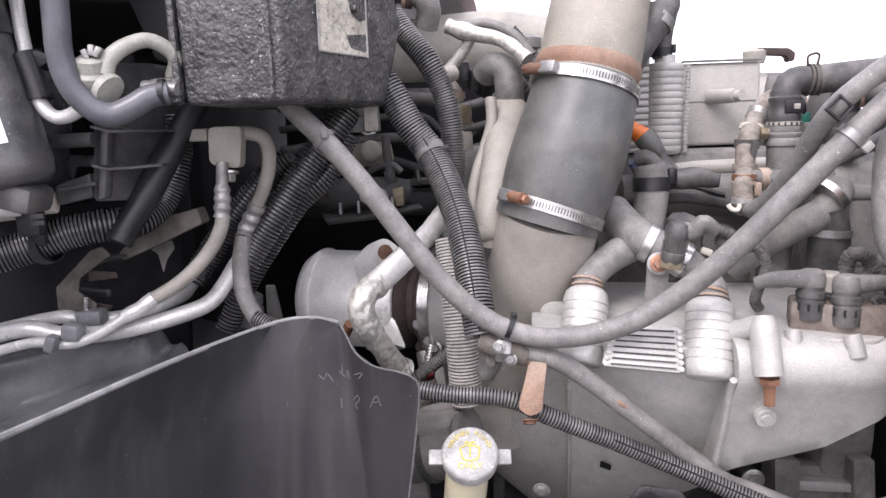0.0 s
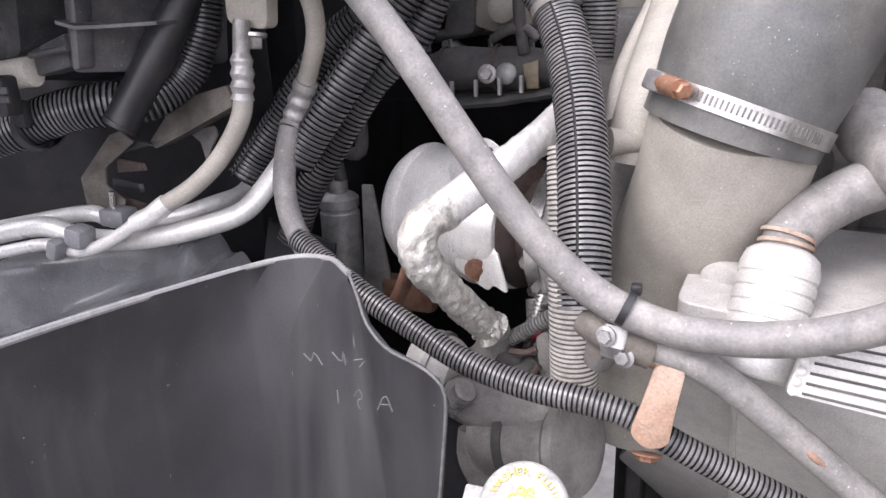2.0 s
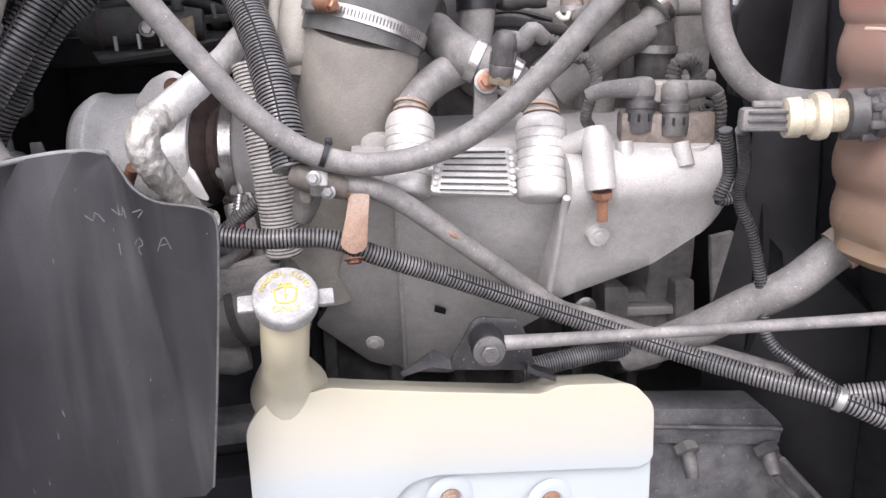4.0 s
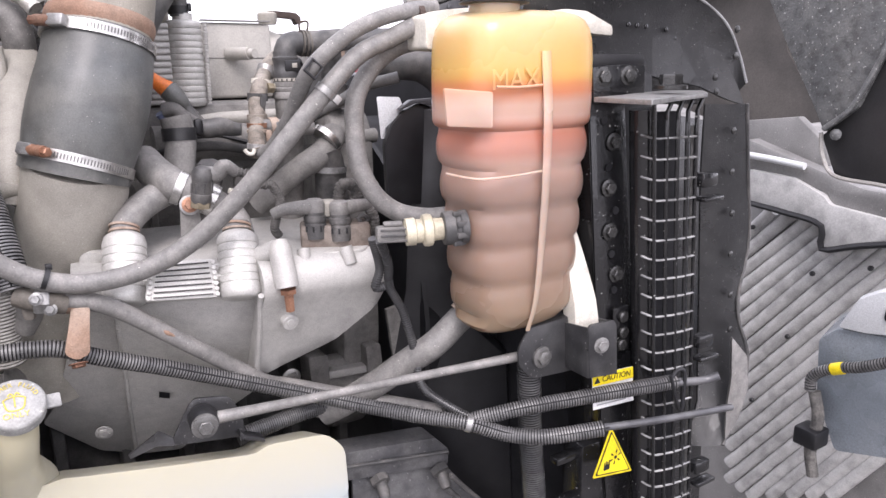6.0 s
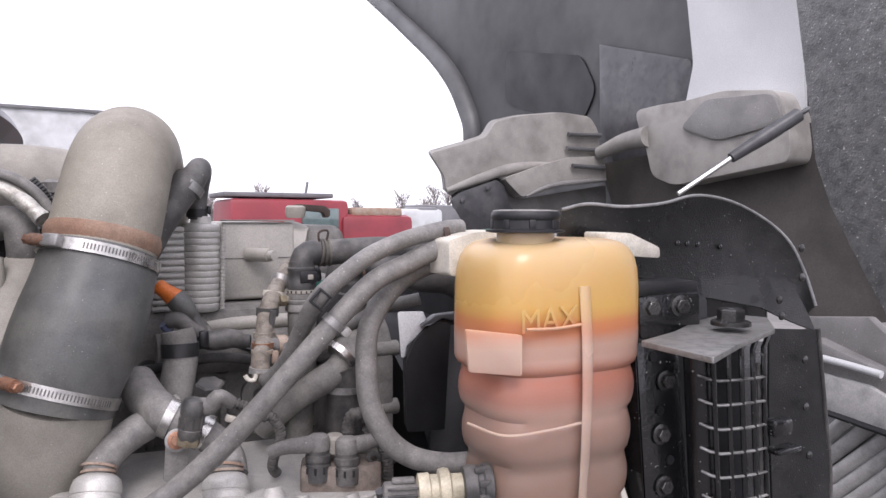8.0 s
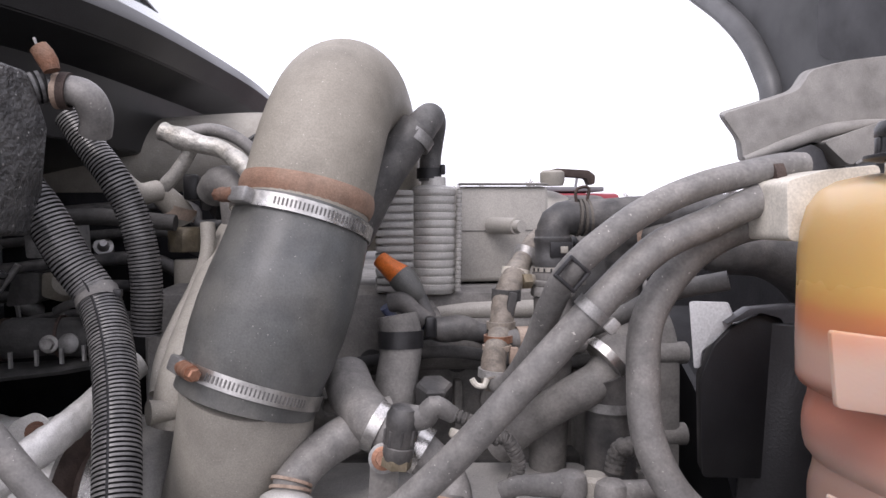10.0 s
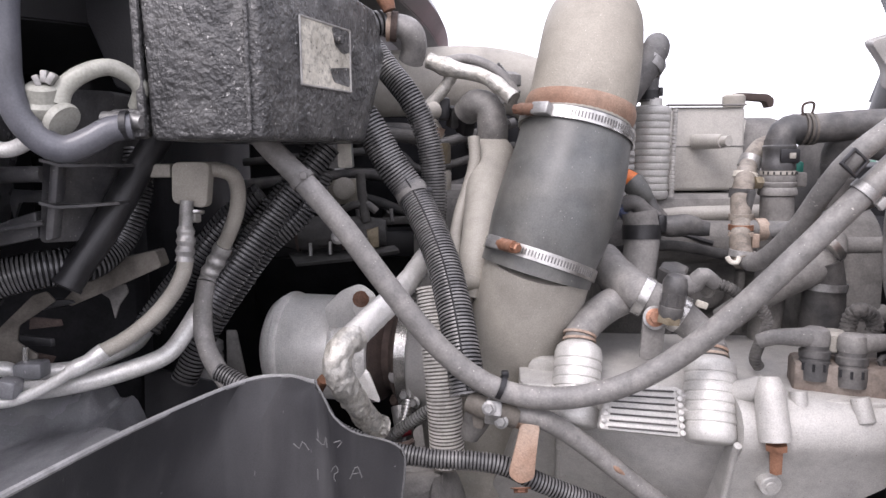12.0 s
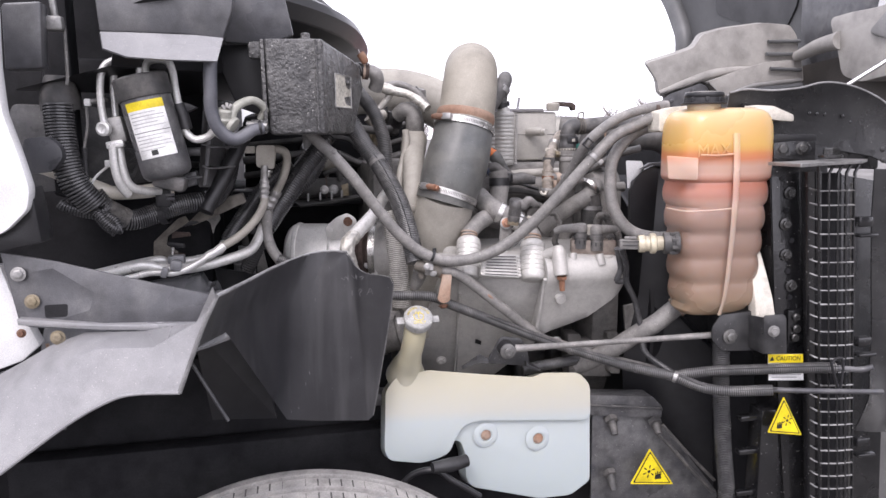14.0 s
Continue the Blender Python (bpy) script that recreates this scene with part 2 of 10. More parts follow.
yellow_print = material("yellow_print", (0.62, 0.5, 0.09), (0.5, 0.4, 0.08), 0.6, 0, 40, 0.3, (0.5, 0.47, 0.38))
sign_yellow = material("sign_yellow", (0.83, 0.66, 0.015), (0.78, 0.6, 0.012), 0.4, 0, 20, 0.08, DUST, 0.03)
sign_black = material("sign_black", (0.02, 0.02, 0.02), None, 0.45, 0, 20, 0.1, (0.1, 0.1, 0.1), 0.03)
sign_white = material("label_white", (0.8, 0.8, 0.79), (0.72, 0.72, 0.71), 0.45, 0, 20, 0.12, DUST, 0.03)
print_grey = material("printed_text_grey", (0.42, 0.42, 0.43), None, 0.5, 0, 20, 0)
orange_plastic = material("orange_connector", (0.78, 0.2, 0.035), (0.62, 0.14, 0.025), 0.45, 0, 50, 0.25, (0.5, 0.33, 0.2), 0.1)
green_plastic = material("green_clip", (0.08, 0.2, 0.15), None, 0.5, 0, 50, 0.4)
blue_wire = material("blue_wire", (0.05, 0.08, 0.19), None, 0.5, 0, 50, 0.5)
tape = material("grimy_cloth_tape", (0.1, 0.096, 0.092), (0.055, 0.053, 0.05), 0.85, 0, 90, 0.6, (0.24, 0.225, 0.205), 0.9, 240, coarse=(140, 2.0))
white_paint = material("white_cab_paint", (0.8, 0.8, 0.8), (0.76, 0.76, 0.765), 0.18, 0, 6, 0.12, (0.6, 0.59, 0.57), 0.02, 500, clear=0.5)
cowl_grey = material("dusty_cowl_plastic", (0.026, 0.026, 0.028), (0.017, 0.017, 0.019), 0.4, 0, 10, 0.4, (0.075, 0.073, 0.07), 0.1, 500)
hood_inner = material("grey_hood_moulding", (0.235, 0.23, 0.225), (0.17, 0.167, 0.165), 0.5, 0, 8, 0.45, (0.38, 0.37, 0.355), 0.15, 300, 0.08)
# Same plastic as hood_inner, coloured paler to draw the light it catches.
rib_panel = material("pale_ribbed_moulding", (0.48, 0.475, 0.465), (0.37, 0.366, 0.36), 0.42, 0, 20, 0.4, (0.5, 0.49, 0.47), 0.15, 300)
lamp_shell = material("blue_grey_lamp_shell", (0.2, 0.225, 0.25), (0.14, 0.16, 0.18), 0.35, 0, 10, 0.3, (0.6, 0.6, 0.6), 0.1, 300, 0.12, (0.05, 0.05, 0.05))
pipe_warm = material("weathered_pipe_paint", (0.285, 0.26, 0.215), (0.235, 0.215, 0.18), 0.55, 0, 18, 0.5, (0.36, 0.335, 0.285), 0.16, 520, 0.08, (0.55, 0.52, 0.46), stain=0.16)
hood_side = material("mottled_hood_liner", (0.135, 0.138, 0.138), (0.105, 0.108, 0.11), 0.32, 0, 70, 0.45, (0.25, 0.25, 0.24), 0.4, 330, 0.5, (0.4, 0.4, 0.385), coarse=(120, 1.2), stain=0.35)
duct_tan = material("beige_duct_plastic", (0.34, 0.325, 0.305), (0.27, 0.26, 0.245), 0.6, 0, 10, 0.4, (0.46, 0.44, 0.41), 0.1, 400)
tyre_rubber = material("dusty_tyre_rubber", (0.34, 0.332, 0.32), (0.25, 0.245, 0.236), 0.8, 0, 30, 0.5, (0.5, 0.475, 0.445), 0.5, 260)
groove_rubber = material("tyre_groove_rubber", (0.05, 0.049, 0.047), None, 0.9, 0, 30, 0.3)
red_paint = material("far_red_paint", (0.3, 0.035, 0.05), (0.24, 0.03, 0.04), 0.4, 0, 1, 0.1)
far_grey = material("far_grey_steel", (0.2, 0.2, 0.21), (0.14, 0.14, 0.15), 0.6, 0, 1, 0.2)
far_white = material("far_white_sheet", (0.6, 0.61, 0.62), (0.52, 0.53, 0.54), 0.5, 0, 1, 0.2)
# Twig colour is paled to carry the haze of distance.
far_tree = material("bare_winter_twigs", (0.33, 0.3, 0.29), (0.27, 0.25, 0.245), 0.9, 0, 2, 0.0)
bark = material("winter_bark", (0.28, 0.26, 0.25), None, 0.9, 0, 4, 0.0)
seal_rubber = material("glossy_black_seal", (0.014, 0.014, 0.015), (0.008, 0.008, 0.009), 0.3, 0, 40, 0.35, (0.075, 0.074, 0.072), 0.4, 520, 0.08, (0.25, 0.25, 0.24), clear=0.25, coarse=(30, 1.0))
slot_steel = material("clamp_slot_shadow", (0.2, 0.195, 0.19), (0.13, 0.128, 0.125), 0.6, 0.4, 70, 0.35)
tee_tan = material("grimy_tan_tube", (0.24, 0.21, 0.175), (0.16, 0.135, 0.11), 0.6, 0, 90, 0.5, (0.34, 0.315, 0.275), 0.25, 420, stain=0.4)
# Pale base and paler tops paint a glint on the wet black bars.
guard_bar = material("wet_guard_bar", (0.2, 0.2, 0.2), (0.12, 0.12, 0.12), 0.16, 0.3, 90, 0.6, (0.6, 0.595, 0.58), 0.1, 500, clear=0.6)
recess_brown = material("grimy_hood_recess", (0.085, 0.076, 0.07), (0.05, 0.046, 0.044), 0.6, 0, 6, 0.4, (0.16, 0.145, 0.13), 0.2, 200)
stay_grey = material("worn_black_bracket", (0.034, 0.034, 0.036), (0.022, 0.022, 0.024), 0.34, 0, 40, 0.45, (0.12, 0.118, 0.114), 0.15, 400, 0.08, (0.3, 0.295, 0.285))
steel_dark = material("grimy_bolt_steel", (0.19, 0.187, 0.182), (0.1, 0.1, 0.098), 0.32, 0.5, 70, 0.5, (0.34, 0.33, 0.31), 0.15, 600)
teal_plastic = material("teal_plug", (0.03, 0.2, 0.16), (0.02, 0.14, 0.115), 0.4, 0, 40, 0.3, (0.2, 0.24, 0.22), 0.1, 500)
sheet_tan = material("dirty_tan_sheet", (0.15, 0.135, 0.115), (0.085, 0.075, 0.065), 0.7, 0.1, 50, 0.4, (0.26, 0.24, 0.21), 0.3, 400)
housing_plastic = material("dusty_black_housing", (0.085, 0.085, 0.09), (0.05, 0.05, 0.055), 0.34, 0, 34, 0.7, (0.17, 0.167, 0.163), 0.2, 330, 0.2, (0.22, 0.215, 0.21), stain=0.4)
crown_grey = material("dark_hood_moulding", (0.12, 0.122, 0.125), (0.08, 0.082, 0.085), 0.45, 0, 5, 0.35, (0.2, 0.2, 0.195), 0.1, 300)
bolt_black = material("wet_black_bolt", (0.1, 0.099, 0.097), (0.045, 0.045, 0.045), 0.24, 0.7, 90, 0.25, (0.2, 0.195, 0.19), 0.2, 400)
valve_grey = material("greenish_grey_plastic", (0.36, 0.36, 0.315), (0.27, 0.27, 0.24), 0.5, 0, 30, 0.35, (0.55, 0.54, 0.5), 0.1, 400)
arch_grey = material("smooth_arch_cover", (0.21, 0.213, 0.223), (0.16, 0.163, 0.172), 0.28, 0, 14, 0.5, (0.34, 0.343, 0.352), 0.1, 500, 0.06, (0.4, 0.4, 0.4), stain=0.3)
rust_band = material("rust_brown_bead", (0.3, 0.2, 0.145), (0.24, 0.135, 0.09), 0.7, 0.1, 50, 0.4, (0.38, 0.31, 0.25), 0.3, 450, stain=0.2)
cover_tan = material("pale_tan_cover", (0.43, 0.41, 0.375), (0.36, 0.345, 0.315), 0.55, 0.05, 16, 0.45, (0.5, 0.475, 0.43), 0.12, 600, stain=0.12)
# Low specular keeps these dark surfaces from catching the sky.
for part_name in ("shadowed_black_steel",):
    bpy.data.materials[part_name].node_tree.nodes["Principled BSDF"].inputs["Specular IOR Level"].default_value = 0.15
gravel = material("wet_gravel_yard", (0.17, 0.16, 0.15), (0.1, 0.097, 0.092), 0.8, 0, 3, 0.3, (0.25, 0.24, 0.22), 0.6, 40)
glass_dark = material("windscreen_glass", (0.12, 0.17, 0.17), (0.1, 0.15, 0.15), 0.05, 0, 5, 0.1, bump=0.0, clear=1.0)
foam_dark = material("foam_label_paper", (0.66, 0.63, 0.55), (0.34, 0.32, 0.27), 0.5, 0, 120, 0.2, (0.6, 0.58, 0.52), 0.4, 420, 0.5, (0.07, 0.07, 0.065), stain=0.45)
core_black = material("radiator_fins", (0.03, 0.03, 0.032), (0.02, 0.02, 0.022), 0.5, 0.3, 60, 0.3, (0.1, 0.1, 0.1))


def tank_material(name, pale):
    """Translucent reservoir plastic stained in bands by the coolant behind it."""
    m = material(name, (0.5, 0.3, 0.2), (0.45, 0.26, 0.18), 0.3, 0, 12, 0.12, (0.6, 0.5, 0.42), 0.05, 400)
    n, l = m.node_tree.nodes, m.node_tree.links
    p = n["Principled BSDF"]
    at = n.new("ShaderNodeTexCoord")
    sep = n.new("ShaderNodeSeparateXYZ")
    l.new(at.outputs["Object"], sep.inputs[0])
    wob = n.new("ShaderNodeTexNoise")
    wob.inputs["Scale"].default_value, wob.inputs["Detail"].default_value = 14, 4
    l.new(at.outputs["Object"], wob.inputs["Vector"])
    sc = n.new("ShaderNodeMath")
    sc.operation, sc.inputs[1].default_value = "MULTIPLY_ADD", 0.01
    l.new(wob.outputs["Fac"], sc.inputs[0])
    l.new(sep.outputs["Z"], sc.inputs[2])
    r = n.new("ShaderNodeMapRange")
    r.inputs[1].default_value, r.inputs[2].default_value = 0.02, 0.46
    l.new(sc.outputs[0], r.inputs[0])
    c = n.new("ShaderNodeValToRGB")
    e = c.color_ramp.elements
    tones = ((0.0, (0.3, 0.215, 0.145)), (0.10, (0.27, 0.185, 0.135)), (0.28, (0.29, 0.192, 0.15)), (0.40, (0.27, 0.185, 0.15)), (0.47, (0.35, 0.225, 0.18)),
             (0.525, (0.5, 0.33, 0.27)), (0.56, (0.44, 0.22, 0.17)), (0.61, (0.47, 0.19, 0.13)), (0.64, (0.49, 0.24, 0.175)), (0.665, (0.55, 0.35, 0.28)), (0.7, (0.56, 0.36, 0.28)), (0.718, (0.56, 0.29, 0.2)),
             (0.735, (0.58, 0.22, 0.11)), (0.758, (0.61, 0.25, 0.10)), (0.776, (0.64, 0.35, 0.11)), (0.80, (0.67, 0.41, 0.13)), (0.88, (0.66, 0.42, 0.165)), (0.95, (0.63, 0.45, 0.24)), (1.0, (0.62, 0.49, 0.36)))
    e[0].position, e[1].position = 0.0, 1.0
    for k, (pos, col) in enumerate(tones):
        x = e[0] if k == 0 else e[len(e) - 1] if pos == 1.0 else e.new(pos)
        x.color = (*(0.88 * (q + (w - q) * pale) for q, w in zip(col, (0.72, 0.6, 0.5))), 1)
    l.new(r.outputs[0], c.inputs["Fac"])
    l.new(c.outputs["Color"], p.inputs["Base Color"])
    p.inputs["Subsurface Weight"].default_value = 0.35
    p.inputs["Subsurface Radius"].default_value = (0.03, 0.015, 0.008)
    p.inputs["Subsurface Scale"].default_value = 0.5
    return m


tank_plastic = tank_material("stained_coolant_plastic", 0.0)
tank_mark = tank_material("pale_tank_moulding", 0.34)
tank_letter = tank_material("raised_tank_letter", 0.07)


def fluid_plastic():
    """Milky blow-moulded plastic, bluish where the washer fluid stands behind it."""
    m = material("milky_reservoir_plastic", (0.7, 0.68, 0.58), None, 0.42, 0, 9, 0.15, (0.6, 0.575, 0.5), 0.05, 500)
    n, l = m.node_tree.nodes, m.node_tree.links
    p = n["Principled BSDF"]
    at = n.new("ShaderNodeTexCoord")
    sep = n.new("ShaderNodeSeparateXYZ")
    l.new(at.outputs["Object"], sep.inputs[0])
    r = n.new("ShaderNodeMapRange")
    r.inputs[1].default_value, r.inputs[2].default_value = 0.0, 0.42
    l.new(sep.outputs["Z"], r.inputs[0])
    c = n.new("ShaderNodeValToRGB")
    e = c.color_ramp.elements
    e[0].position, e[0].color = 0.0, (0.39, 0.44, 0.445, 1)
    e[1].position, e[1].color = 1.0, (0.41, 0.375, 0.26, 1)
    for pos, col in ((0.40, (0.42, 0.46, 0.46)), (0.46, (0.46, 0.46, 0.415)), (0.60, (0.465, 0.445, 0.36)), (0.72, (0.44, 0.415, 0.315))):
        x = e.new(pos)
        x.color = (*col, 1)
    l.new(r.outputs[0], c.inputs["Fac"])
    l.new(c.outputs["Color"], p.inputs["Base Color"])
    p.inputs["Subsurface Weight"].default_value = 0.3
    p.inputs["Subsurface Radius"].default_value = (0.02, 0.018, 0.012)
    p.inputs["Subsurface Scale"].default_value = 0.5
    return m


washer_plastic = fluid_plastic()


# ---- building helpers ----
def mesh_of(bm, name, mat, smooth=True, angle=38):
    me = bpy.data.meshes.new(name)
    bmesh.ops.remove_doubles(bm, verts=bm.verts, dist=1e-6)
    bmesh.ops.recalc_face_normals(bm, faces=bm.faces)
    for f in bm.faces:
        f.smooth = smooth
    if smooth:
        lim = radians(angle)
        for e in bm.edges:
            if len(e.link_faces) == 2 and e.calc_face_angle(0) > lim:
                e.smooth = False
    bm.to_mesh(me)
    bm.free()
    for one in mat if isinstance(mat, tuple) else (mat,):
        me.materials.append(one)
    return me


def thing(name, label, category, at, group="", kind=""):
    """An Empty at a thing's base, to which its parts are parented."""
    ob = new(name)
    ob.location = at
    ob.empty_display_size = 0.03
    return tagged(ob, label, category, group, kind)


def root_at(ob):
    at = Vector((0, 0, 0))
    while ob:
        at += ob.location
        ob = ob.parent
    return at


def part(name, bm, mat, parent, label="", smooth=True):
    """One mesh under a thing or under a part; the bmesh is given in world metres."""
    bmesh.ops.translate(bm, verts=bm.verts, vec=-root_at(parent))
    ob = new(name, mesh_of(bm, name, mat, smooth))
    ob.parent = parent
    if label:
        ob["label"] = label
    return ob


def path_of(points, step):
    """A smooth line through the points, at even steps."""
    p = [Vector(q) for q in points]
    if len(p) == 2:
        dense = [p[0].lerp(p[1], i / 20) for i in range(21)]
    else:
        dense = []
        ext = [2 * p[0] - p[1], *p, 2 * p[-1] - p[-2]]
        for i in range(1, len(ext) - 2):
            a, b, c, d = ext[i - 1], ext[i], ext[i + 1], ext[i + 2]
            for k in range(24):
                t = k / 24
                dense.append(0.5 * (2 * b + (c - a) * t + (2 * a - 5 * b + 4 * c - d) * t * t + (3 * b - a - 3 * c + d) * t ** 3))
        dense.append(p[-1])
    s = [0.0]
    for a, b in zip(dense, dense[1:]):
        s.append(s[-1] + (b - a).length)
    count = max(2, int(round(s[-1] / step)) + 1)
    arr = np.array(dense)
    at = np.linspace(0, s[-1], count)
    cols = [np.interp(at, s, arr[:, i]) for i in range(3)]
    return [Vector([float(c) for c in q]) for q in zip(*cols)], at


def sweep(bm, pts, radii, seg=14, caps=True, squash=1.0):
    """A round skin along a line, with a radius at each point."""
    tang = [(pts[min(i + 1, len(pts) - 1)] - pts[max(i - 1, 0)]).normalized() for i in range(len(pts))]
    ref = Vector((0, 0, 1)) if abs(tang[0].z) < 0.9 else Vector((1, 0, 0))
    u = (ref - tang[0] * ref.dot(tang[0])).normalized()
    rings = []
    for p, t, r in zip(pts, tang, radii):
        u = (u - t * u.dot(t)).normalized()
        v = t.cross(u)
        rings.append([bm.verts.new(p + r * (math.cos(a) * u + squash * math.sin(a) * v))
                      for a in (2 * math.pi * k / seg for k in range(seg))])
    for a, b in zip(rings, rings[1:]):
        for k in range(seg):
            bm.faces.new((a[k], a[(k + 1) % seg], b[(k + 1) % seg], b[k]))
    if caps:
        bm.faces.new(rings[0])
        bm.faces.new(list(reversed(rings[-1])))
    return bm


def tube(points, r, seg=16, step=0.008, wobble=0.0, squash=1.0):
    """A smooth tube; r is one radius or a list that runs along it."""
    pts, s = path_of(points, step)
    rr = np.interp(s / s[-1], np.linspace(0, 1, len(r)), r) if isinstance(r, (list, tuple)) else [r] * len(pts)
    if wobble:
        rr = [q * (1 + wobble * noise.noise(p * 45)) for q, p in zip(rr, pts)]
    return sweep(bmesh.new(), pts, [float(q) for q in rr], seg, True, squash)


def crumpled(points, r, depth=0.15, squash=0.85):
    """A foil wrap: a tube whose skin is pushed in and out in small sharp folds."""
    bm = tube(points, r, 40, 0.0022, 0.0, squash)
    bm.normal_update()
    size = max(r) if isinstance(r, (list, tuple)) else r
    for v in bm.verts:
        a, b = abs(noise.noise(v.co * 80)), abs(noise.noise(v.co * 210 + Vector((3, 7, 1))))
        v.co += v.normal * size * depth * (0.7 - 2.2 * a - 1.1 * b)
    return bm


def ridged(points, r, pitch=0.005, depth=0.16, seg=14):
    """A corrugated tube: flat-topped rings with narrow grooves."""
    fine, _ = path_of(points, pitch / 12)
    pts, rr = [], []
    for i, p in enumerate(fine):
        if i % 12 in (0, 7, 8, 11):
            pts.append(p)
            rr.append(r if i % 12 in (0, 7) else r * (1 - depth))
    bm = sweep(bmesh.new(), pts, rr, seg)
    bm.faces.ensure_lookup_table()
    # groove faces take the second material, which paints their shade
    for i, f in enumerate(bm.faces):
        if i < (len(pts) - 1) * seg and (i // seg) % 4 != 0:
            f.material_index = 1
    return bm


def lead(points, count=5, step=0.12):
    """Carries a line straight on before its first point."""
    a, b = Vector(points[0]), Vector(points[1])
    d = (a - b).normalized() * step
    return [a + d * k for k in range(count, 0, -1)] + [Vector(p) for p in points]


def slit(points, r, way=(-0.1, -0.85, 0.5)):
    """The long split of a corrugated conduit, a thin dark line on its skin."""
    o = Vector(way).normalized() * r
    return tube([Vector(p) + o for p in points], 0.0013, 6, 0.012)


def block(centre, size, bevel=0.004, turn=(0, 0, 0), seg=2):
    """A box with rounded edges."""
    bm = bmesh.new()
    bmesh.ops.create_cube(bm, size=1.0)
    bmesh.ops.scale(bm, vec=size, verts=bm.verts)
    if bevel:
        bmesh.ops.bevel(bm, geom=bm.edges[:], offset=min(bevel, min(size) * 0.45), segments=seg, affect="EDGES", profile=0.5)
    bmesh.ops.transform(bm, matrix=pose(*centre, *turn), verts=bm.verts)
    return bm


def thicken(bm, d):
    """Gives an open sheet its thickness along the vector d."""
    d = Vector(d)
    verts, faces = list(bm.verts), list(bm.faces)
    rim = [e for e in bm.edges if len(e.link_faces) == 1]
    twin = {v: bm.verts.new(v.co + d) for v in verts}
    for f in faces:
        bm.faces.new([twin[v] for v in reversed(f.verts)])
    for e in rim:
        a, b = e.verts
        bm.faces.new((a, b, twin[b], twin[a]))
    return bm


def add(bm, other):
    """Joins a second bmesh into the first."""
    me = bpy.data.meshes.new("join")
    other.to_mesh(me)
    other.free()
    bm.from_mesh(me)
    bpy.data.meshes.remove(me)
    return bm


def slab(outline, depth, bevel=0.003, seg=2, seed=0):
    """A plate: a closed outline of 3D points in one rough plane, thickened along the vector depth."""
    bm = bmesh.new()
    d = Vector(depth)
    a = [bm.verts.new(Vector(p)) for p in outline]
    b = [bm.verts.new(Vector(p) + d) for p in outline]
    n = len(a)
    bm.faces.new(a)
    bm.faces.new(list(reversed(b)))
    for i in range(n):
        bm.faces.new((a[i], b[i], b[(i + 1) % n], a[(i + 1) % n]))
    bmesh.ops.recalc_face_normals(bm, faces=bm.faces)
    if bevel:
        bmesh.ops.bevel(bm, geom=bm.edges[:], offset=bevel, segments=seg, affect="EDGES", profile=0.5, clamp_overlap=True)
    return bm


def rounded(outline, r, seg=5):
    """Rounds the corners of a 3D outline."""
    out = []
    pts = [Vector(p) for p in outline]
    for i, p in enumerate(pts):
        a, b = pts[i - 1] - p, pts[(i + 1) % len(pts)] - p
        q = min(r, a.length * 0.45, b.length * 0.45)
        s, e = p + a.normalized() * q, p + b.normalized() * q
        for k in range(seg + 1):
            t = k / seg
            out.append((1 - t) ** 2 * s + 2 * t * (1 - t) * p + t * t * e)
    return out


def lathe(profile, at, axis=(0, 0, 1), seg=24):
    """A turned body: (radius, height) pairs about an axis through a point."""
    bm = bmesh.new()
    q = Vector(axis).normalized().to_track_quat("Z", "Y")
    rings = []
    for r, h in profile:
        rings.append([bm.verts.new(Vector(at) + q @ Vector((max(r, 1e-5) * math.cos(a), max(r, 1e-5) * math.sin(a), h)))
                      for a in (2 * math.pi * k / seg for k in range(seg))])
    for a, b in zip(rings, rings[1:]):
        for k in range(seg):
            bm.faces.new((a[k], a[(k + 1) % seg], b[(k + 1) % seg], b[k]))
    bm.faces.new(rings[0])
    bm.faces.new(list(reversed(rings[-1])))
    return bm


def hexbolt(at, axis, r=0.009, h=0.008, flange=True):
    """A hexagonal bolt head on a washer."""
    bm = lathe([(r * 1.45, 0), (r * 1.45, h * 0.22), (r * 1.25, h * 0.3)] if flange else [(r, 0), (r, h * 0.2)], at, axis, 18)
    head = lathe([(r, h * 0.3), (r, h * 0.9), (r * 0.88, h), (r * 0.4, h), (r * 0.38, h * 0.93)], at, axis, 6)
    return add(bm, head)


def band(at, axis, r, width=0.012, thick=0.0018, seg=40):
    """A steel strap round a hose."""
    w = width / 2
    return lathe([(r, -w), (r + thick, -w), (r + thick, w), (r, w), (r, -w)], at, axis, seg)


def letters(text, size, at, right, up, mat, parent, name="lettering", depth=0.0008, label=""):
    """Raised writing in the built-in font, as a mesh part."""
    cu = bpy.data.curves.new("writing", "FONT")
    cu.body, cu.size, cu.extrude, cu.align_x, cu.align_y = text, size, depth, "CENTER", "CENTER"
    cu.resolution_u = 3
    tmp = bpy.data.objects.new("writing", cu)
    me = bpy.data.meshes.new_from_object(tmp)
    bpy.data.objects.remove(tmp)
    bpy.data.curves.remove(cu)
    x, y = Vector(right).normalized(), Vector(up).normalized()
    z = x.cross(y).normalized()
    y = z.cross(x)
    m = Matrix.Translation(Vector(at) - root_at(parent)) @ Matrix((x, y, z)).transposed().to_4x4()
    me.transform(m)
    me.materials.append(mat)
    ob = new(name, me)
    ob.parent = parent
    if label:
        ob["label"] = label
    return ob


